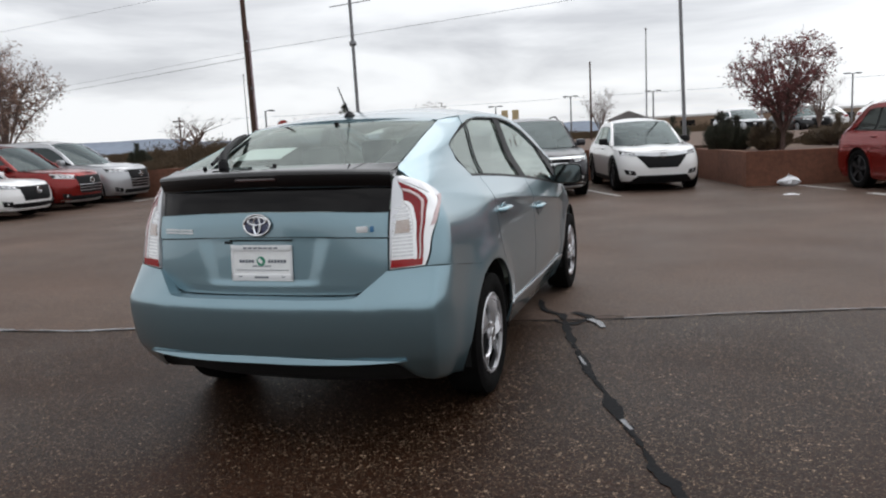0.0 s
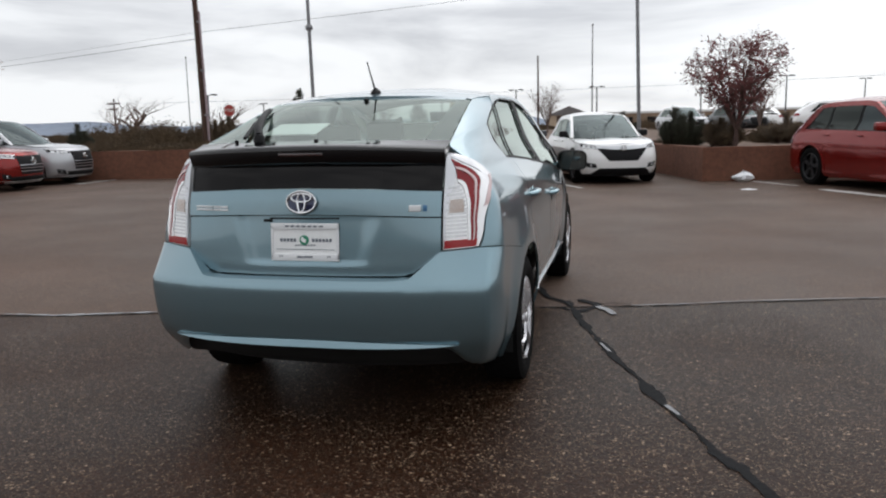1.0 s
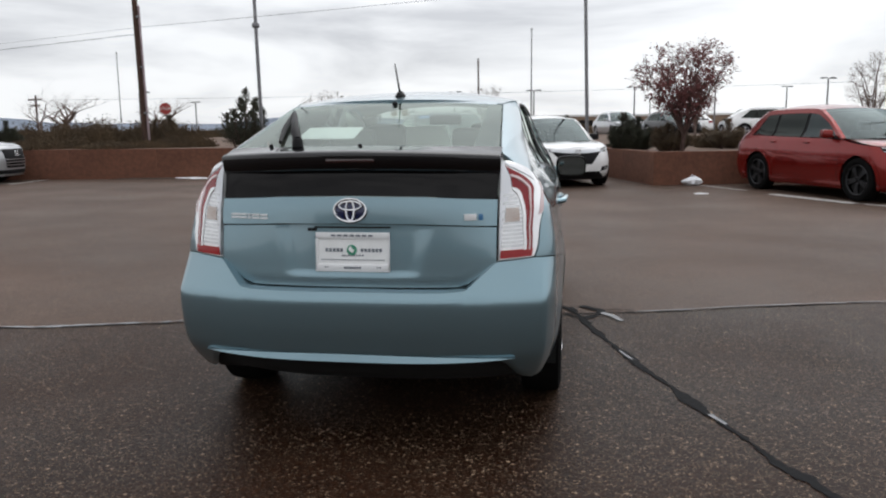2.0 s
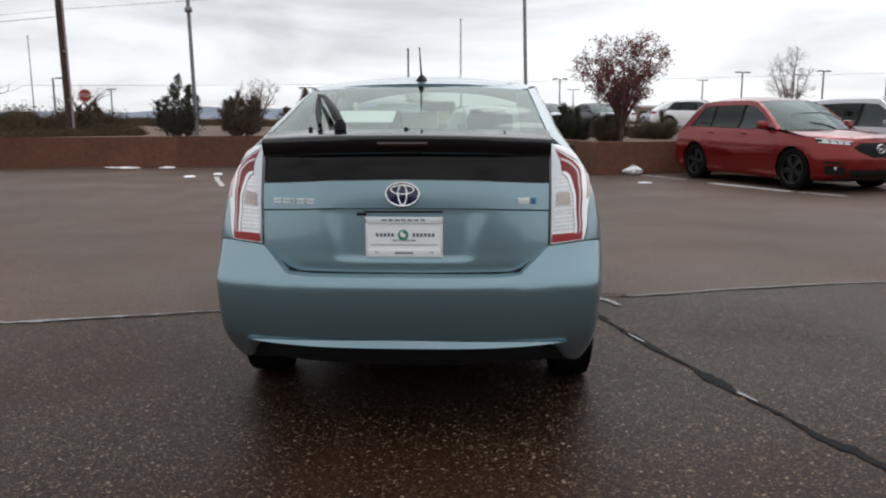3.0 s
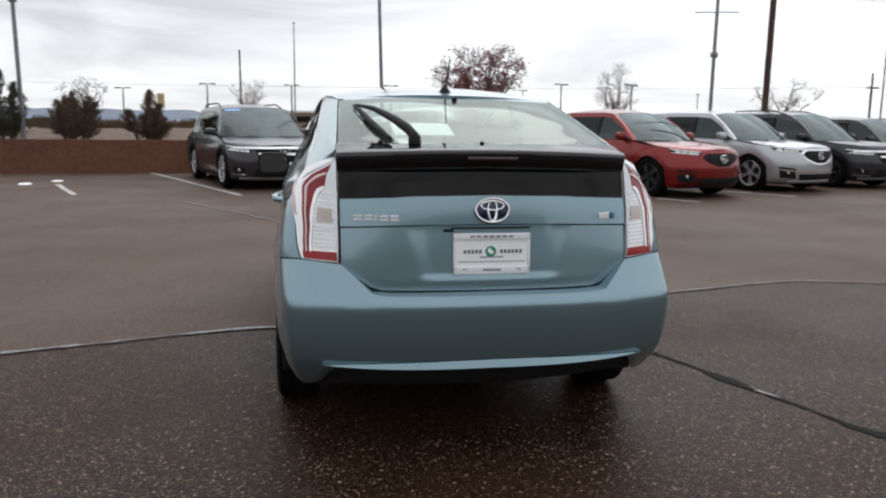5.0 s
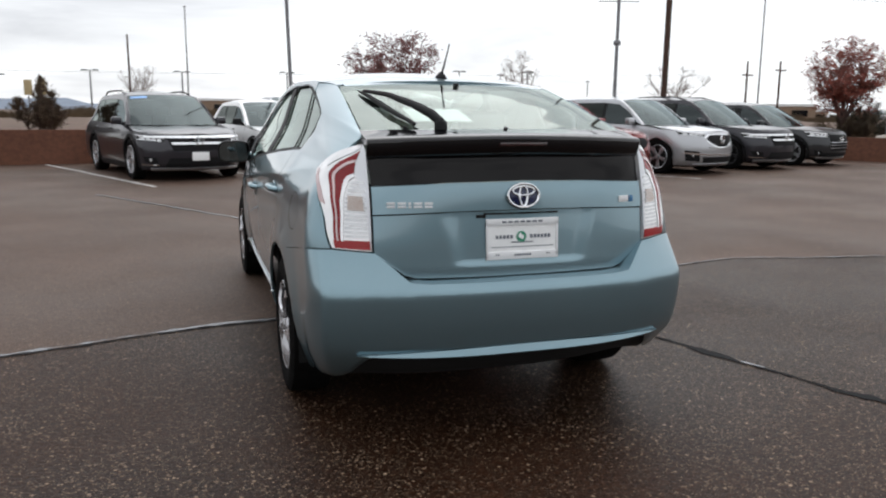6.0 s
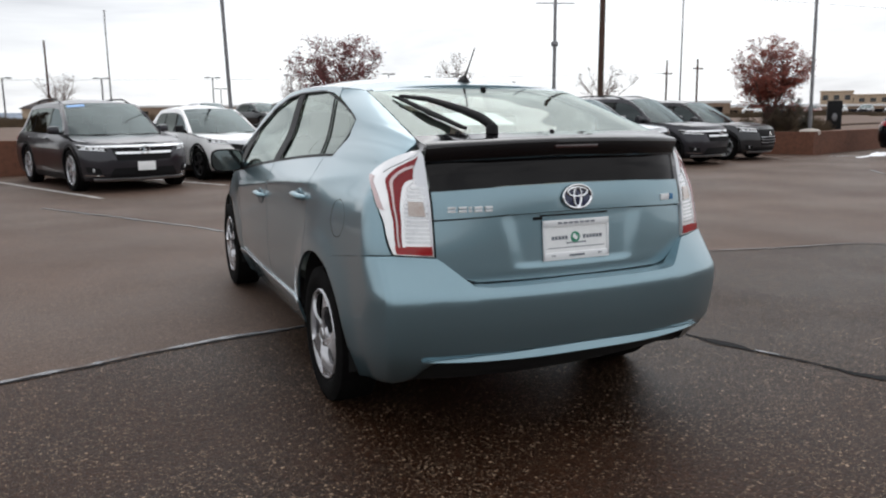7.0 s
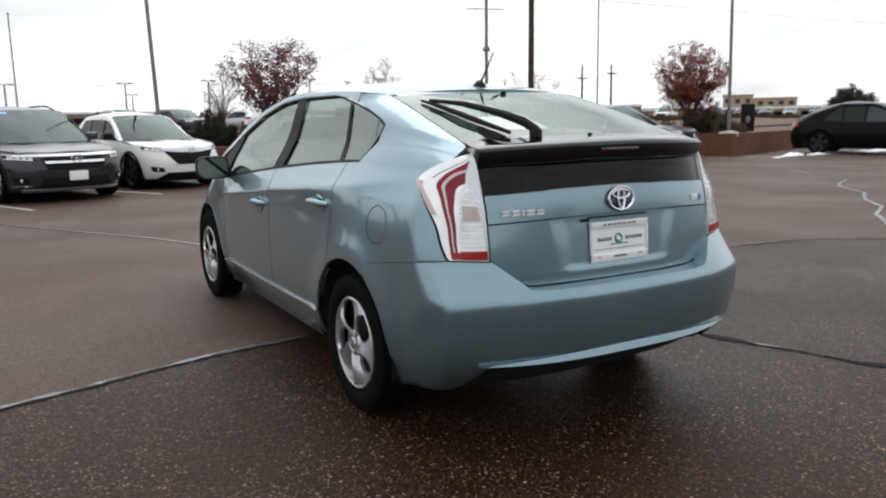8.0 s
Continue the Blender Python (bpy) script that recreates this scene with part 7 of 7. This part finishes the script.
def thin_mast(place, height, label, r=0.035):
    t = thing("thin_mast", Matrix.Translation(place), label, "pole", "thin masts")
    part("mast", Geo().tube([(0, 0, 0), (0, 0, height)], [r, r * 0.6], 8), M["steel"], t)
    part("mast_foot", Geo().box((0, 0, 0.03), (0.25, 0.25, 0.06), None, 0.01), M["concrete"], t)
    part("mast_tip", Geo().lathe([(r, height), (r * 1.6, height + 0.04), (0.001, height + 0.1)], 8), M["steel"], t)


thin_mast((-0.45, 44.0, 0.65), 6.2, "thin pale flag mast beyond the parked cars", 0.05)
thin_mast((35.4, 40.0, 0.6), 11.5, "tall thin pale flag mast", 0.06)
thin_mast((-22.5, 37.0, 0.76), 4.6, "thin grey mast behind the wooden pole")


def lot_lamp(place, height, label, yaw=0.0, heads=2):
    t = thing("lot_lamp", Matrix.Translation(place) @ Matrix.Rotation(yaw, 4, "Z"), label, "lamp", "far lot lamps")
    part("post", Geo().tube([(0, 0, 0), (0, 0, height)], [0.07, 0.05], 8), M["steel"], t)
    for s in ((-1, 1) if heads == 2 else (1,)):
        part("arm", Geo().tube([(0, 0, height - 0.03), (s * 0.22, 0, height)], 0.025, 6), M["steel"], t)
        part("lamp_head", Geo().box((s * 0.38, 0, height + 0.0), (0.36, 0.30, 0.08), Matrix.Rotation(radians(3 * s), 4, "Y"), 0.03), M["plastic"], t)


for x, y, h in ((-12.2, 55.7, 2.8), (-6.6, 56.6, 3.25), (-0.6, 57.0, 3.3), (6.8, 56.7, 3.4), (12.4, 56.0, 3.6), (19.3, 53.7, 3.65), (24.1, 51.8, 3.6), (33.0, 78.0, 4.7), (21.5, 71.0, 3.9), (10.0, 74.0, 3.2), (45.0, 80.0, 4.3), (-30.0, 62.0, 3.0)):
    lot_lamp((x, y, 0.65), h, "double-headed lamp over a far parking lot", 0.02 * x)
lot_lamp((-23.0, 40.0, 0.76), 2.7, "single-headed street lamp by the far road", 0.2, 1)


def wire(a, b, sag, r=0.006):
    pts = [Vector(a).lerp(Vector(b), k / 16) - Vector((0, 0, sag * 4 * (k / 16) * (1 - k / 16))) for k in range(17)]
    tagged(part("overhead_wire", Geo().tube(pts, r, 5), M["wire"]), "thin dark overhead cable against the sky", "cable", "overhead wires")


wire((-57.1, 49.3, 5.83), (-10.92, 18.23, 3.97), 0.06, 0.008)
wire((-57.1, 49.3, 6.20), (-10.92, 18.23, 4.15), 0.06, 0.004)
wire((-10.92, 18.23, 4.15), (12.08, 16.59, 5.35), 0.06, 0.005)
wire((-48, 18.23, 3.8), (-10.92, 18.23, 6.2), 0.1, 0.004)
wire((12.08, 16.59, 4.8), (57.5, 27.7, 6.9), 0.08, 0.006)
wire((-44.0, 60.3, 4.0), (49.9, 58.5, 4.95), 0.5, 0.010)

stop = thing("stop_sign", Matrix.Translation((-15.35, 28.2, 0.74)) @ Matrix.Rotation(radians(14), 4, "Z"), "red octagonal stop sign on a thin post", "sign")
part("post", Geo().box((0, 0.03, 0.8), (0.05, 0.04, 1.6), None, 0.006), M["steel"], stop)
octo = [(0.27 * math.cos(radians(22.5 + 45 * k)), 0.27 * math.sin(radians(22.5 + 45 * k))) for k in range(8)]
part("plate", Geo().prism(octo, 0.012, Matrix.Translation((0, 0.0, 1.42)) @ Matrix.Rotation(radians(90), 4, "X")), M["sign_white"], stop, smooth=False)
face = part("face", Geo().prism([(x * 0.93, y * 0.93) for x, y in octo], 0.004, Matrix.Translation((0, -0.012, 1.42)) @ Matrix.Rotation(radians(90), 4, "X")), M["sign_red"], stop, smooth=False)
txt = bpy.data.curves.new("word", "FONT")
txt.body, txt.size, txt.align_x, txt.align_y, txt.extrude = "STOP", 0.20, "CENTER", "CENTER", 0.002
txt.materials.append(M["sign_white"])
word = new("word", txt)
word.parent, word.matrix_basis = stop, Matrix.Translation((0, -0.018, 1.42)) @ Matrix.Rotation(radians(90), 4, "X")
part("side_tag", Geo().box((0.30, 0.0, 0.95), (0.22, 0.012, 0.14), None, 0.003), M["sign_white"], stop)

board = thing("sign_board", Matrix.Translation((-7.55, 39.6, 0.76)), "pair of blank tan sign panels on posts", "sign")
for x in (-0.3, 0.3):
    part("panel", Geo().box((x, 0, 1.5), (0.36, 0.05, 0.72), None, 0.01), M["sign_tan"], board)
    part("post", Geo().box((x, 0.05, 0.55), (0.07, 0.05, 1.1), None, 0.008), M["steel"], board)

kiosk = thing("sign_totem", Matrix.Translation((22.99, 17.55, 0.57)) @ Matrix.Rotation(radians(-40), 4, "Z"), "black standing sign with a pale oval mark", "sign")
part("slab", Geo().box((0, 0, 0.52), (0.50, 0.14, 1.04), None, 0.03), M["plastic"], kiosk)
part("mark", Geo().lathe([(0.11, 0), (0.10, 0.006), (0.001, 0.008)], 20, Matrix.Translation((0, -0.082, 0.45)) @ Matrix.Rotation(radians(90), 4, "X") @ Matrix.Diagonal((0.8, 1.3, 1, 1))), M["steel"], kiosk)

# ---------------------------------------------------------------- buildings and far ground
def block_building(place, yaw, size, label, material, rows, cols, parapet=0.4):
    L, D, H = size
    t = thing("building", Matrix.Translation(place) @ Matrix.Rotation(radians(yaw), 4, "Z"), label, "building", "far buildings")
    part("wall", Geo().box((0, 0, H / 2), (L, D, H), None, 0.05), M[material], t, smooth=False)
    part("roof", Geo().box((0, 0, H + parapet / 2), (L + 0.3, D + 0.3, parapet), None, 0.05), M["white_wall"] if material == "adobe_dark" else M[material], t, smooth=False)
    dark = M["glass_priv"]
    for r in range(rows):
        for c in range(cols):
            x, z = lerp(-L / 2, L / 2, (c + 0.5) / cols), H * (r + 0.55) / rows
            part("window", Geo().box((x, -D / 2 - 0.02, z), (L / cols * 0.5, 0.12, H / rows * 0.42), None, 0.02), M["paint_black"], t, smooth=False)
    return t


block_building((165, 133, 0.0), -50, (7, 10, 5.4), "tan adobe office block far off", "adobe", 2, 3)
block_building((190, 142, 0.0), -52, (13, 12, 4.9), "long tan office building with window rows", "adobe", 2, 5)
block_building((120, 110, 0.0), -48, (60, 14, 1.9), "low brown building with a white roof edge", "adobe_dark", 1, 12)
block_building((75, 105, 0.3), -35, (40, 10, 2.2), "low pale building with a long white roof", "adobe_dark", 1, 9)
block_building((60, 170, 0.0), -15, (50, 14, 2.8), "low tan building beyond the far lot", "adobe", 1, 10)
block_building((12, 150, 0.3), 0, (46, 12, 2.6), "low brown building beyond the far lot", "adobe_dark", 1, 9)
house = thing("house", Matrix.Translation((-6.5, 118.0, 0.6)), "small dark house with a gabled roof", "house")
part("wall", Geo().box((0, 0, 1.0), (6.0, 5.0, 2.0)), M["adobe"], house, smooth=False)
part("roof", Geo().add([(-3.4, -2.8, 1.95), (3.4, -2.8, 1.95), (3.4, 2.8, 1.95), (-3.4, 2.8, 1.95), (0, -2.8, 3.3), (0, 2.8, 3.3)], [(0, 1, 4), (2, 3, 5), (0, 4, 5, 3), (1, 2, 5, 4), (0, 3, 2, 1)]), M["roof_grey"], house, smooth=False)
part("window", Geo().box((0.8, -2.52, 1.1), (1.2, 0.06, 0.9), None, 0.02), M["paint_black"], house)
part("door", Geo().box((-1.4, -2.52, 0.95), (0.9, 0.06, 1.9), None, 0.02), M["wood"], house)

strip = Geo().box((82, 43, 0.61), (150, 3.2, 0.03), Matrix.Rotation(radians(15), 4, "Z"))
tagged(part("road_far", strip, M["concrete"], smooth=False), "pale far road beyond the planting beds", "road", kind="structure")
strip = Geo().box((-70, 52, 0.73), (150, 5, 0.03), Matrix.Rotation(radians(12), 4, "Z"))
tagged(part("road_bank", strip, M["concrete"], smooth=False), "pale far road behind the bank", "road", kind="structure")

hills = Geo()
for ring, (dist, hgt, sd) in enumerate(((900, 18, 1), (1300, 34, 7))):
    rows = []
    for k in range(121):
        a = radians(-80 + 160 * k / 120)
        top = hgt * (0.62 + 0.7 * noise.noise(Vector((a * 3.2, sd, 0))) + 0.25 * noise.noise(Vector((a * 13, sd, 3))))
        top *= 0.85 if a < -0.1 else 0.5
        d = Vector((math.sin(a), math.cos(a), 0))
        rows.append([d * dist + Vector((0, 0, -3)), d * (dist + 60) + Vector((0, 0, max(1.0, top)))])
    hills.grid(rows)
tagged(part("backdrop_hills", hills, M["hill"]), "hills on the horizon with blue haze in their colour", "hills", kind="structure")

# ---------------------------------------------------------------- far cars, snow, litter
far = [((9.0, 36.0, 0.62), 250, "white", "white car parked far beyond the planter"), ((7.0, 47.0, 0.62), 200, "dark", "dark car in the far lot"), ((10.4, 49.0, 0.62), 20, "white", "white car in the far lot"),
       ((14.5, 50.0, 0.62), 20, "silver", "silver car in the far lot"), ((4.0, 46.0, 0.62), 195, "silver", "silver car in the far lot"), ((66.0, 62.0, 0.62), 120, "white", "white car far beyond the raised bed")]
far += [((108.0 - 2.2 * k, 68.0 + 2.6 * k, 0.58), 120, ("white", "dark", "silver", "grey", "white", "red", "silver")[k], "parked car in a row far beyond the raised bed") for k in range(7)]
for p, hd, col, lab in far:
    parked_car("sedan", PAINTS[col], lab, p, hd, 4.7, 1.85, 1.48, 0.33, 2.8, 0.92, "sedan", coupe=0.3, group="far cars", rim="rim")


def snow_heap(name, place, size, label, seed, material="snow", flat=0.4):
    rnd = random.Random(seed)
    g = Geo()
    rows = []
    for i in range(14):
        row = []
        for j in range(9):
            u, v = i / 13 * 2 - 1, j / 8 * 2 - 1
            edge = max(0.0, 1 - (abs(u) ** 2.4 + abs(v) ** 2.4))
            h = edge ** 0.6 * (0.55 + 0.6 * noise.noise(Vector((u * 3 + seed, v * 2.2, seed)))) if edge > 0 else -0.1
            row.append((u * size[0] / 2 * (1 + 0.15 * noise.noise(Vector((v * 2, seed, 1)))), v * size[1] / 2 * (1 + 0.3 * noise.noise(Vector((u * 2.5, seed, 4)))), max(-0.02, h * size[2])))
        rows.append(row)
    g.grid(rows)
    ob = part(name, g, M[material], at=Matrix.Translation((place[0], place[1], rise(place[1]))) @ Matrix.Rotation(place[2], 4, "Z"), sharp=80)
    return tagged(ob, label, "snow" if material == "snow" else "debris", "old snow" if material == "snow" else "debris")


snow_heap("snow_patch", (-8.79, 16.66, 0.16), (1.0, 0.22, 0.07), "thin strip of old snow along the wall", 1)
snow_heap("snow_patch", (-7.64, 16.8, 0.16), (0.45, 0.18, 0.05), "thin strip of old snow along the wall", 2)
snow_heap("snow_patch", (-5.54, 14.47, 0.3), (0.22, 0.16, 0.05), "small lump of old snow at a bay line", 3)
snow_heap("snow_patch", (-5.98, 13.86, 0.3), (0.25, 0.55, 0.02), "thin remnant of snow on the lot", 4)
snow_heap("snow_patch", (18.91, 12.61, 0.3), (1.3, 0.45, 0.13), "heap of old snow under the black car", 5)
snow_heap("snow_patch", (20.49, 12.53, 0.1), (2.4, 0.45, 0.10), "heap of old snow under the black car", 6)
snow_heap("snow_patch", (22.84, 12.29, -0.1), (2.6, 0.5, 0.10), "heap of old snow under the black car", 7)
snow_heap("snow_patch", (17.77, 12.29, 0.3), (0.8, 0.2, 0.03), "thin remnant of snow on the lot", 8)
snow_heap("leaf_litter", (-9.68, 16.55, 0.16), (2.6, 0.35, 0.05), "dark leaf litter at the foot of the wall", 9, "litter")
snow_heap("leaf_litter", (-6.49, 16.95, 0.16), (1.6, 0.30, 0.04), "dark leaf litter at the foot of the wall", 10, "litter")
snow_heap("leaf_litter", (3.19, 13.39, 0.26), (0.35, 0.2, 0.02), "small drift of leaves by the planter", 11, "litter")
bag = thing("plastic_bag", Matrix.Translation((3.8, 14.2, rise(14.2))), "crumpled white plastic bag beside the planter wall", "bag")
rows = []
for i in range(9):
    t = i / 8
    rows.append([((0.20 + 0.10 * noise.noise(Vector((a * 2, t * 3, 1)))) * math.sin(math.pi * min(0.97, 0.12 + t * 0.86)) * math.cos(a) * 1.15, (0.14 + 0.08 * noise.noise(Vector((a * 2.2, t * 3, 5)))) * math.sin(math.pi * min(0.97, 0.12 + t * 0.86)) * math.sin(a),
                  0.20 * t * (1 + 0.5 * noise.noise(Vector((a * 1.5, t, 8))))) for a in [2 * math.pi * k / 18 for k in range(18)]])
part("bag_skin", Geo().grid(rows, closed=True), M["bag"], bag, sharp=25)
tagged(part("paper_scrap", Geo().add([(-0.14, -0.06, 0.006), (0.12, -0.08, 0.008), (0.15, 0.05, 0.010), (-0.02, 0.03, 0.03), (-0.13, 0.07, 0.008)], [(0, 1, 3), (1, 2, 3), (0, 3, 4)]), M["bag"], at=Matrix.Translation((3.6, 12.05, rise(12.05)))), "flat scrap of white paper on the lot", "litter")
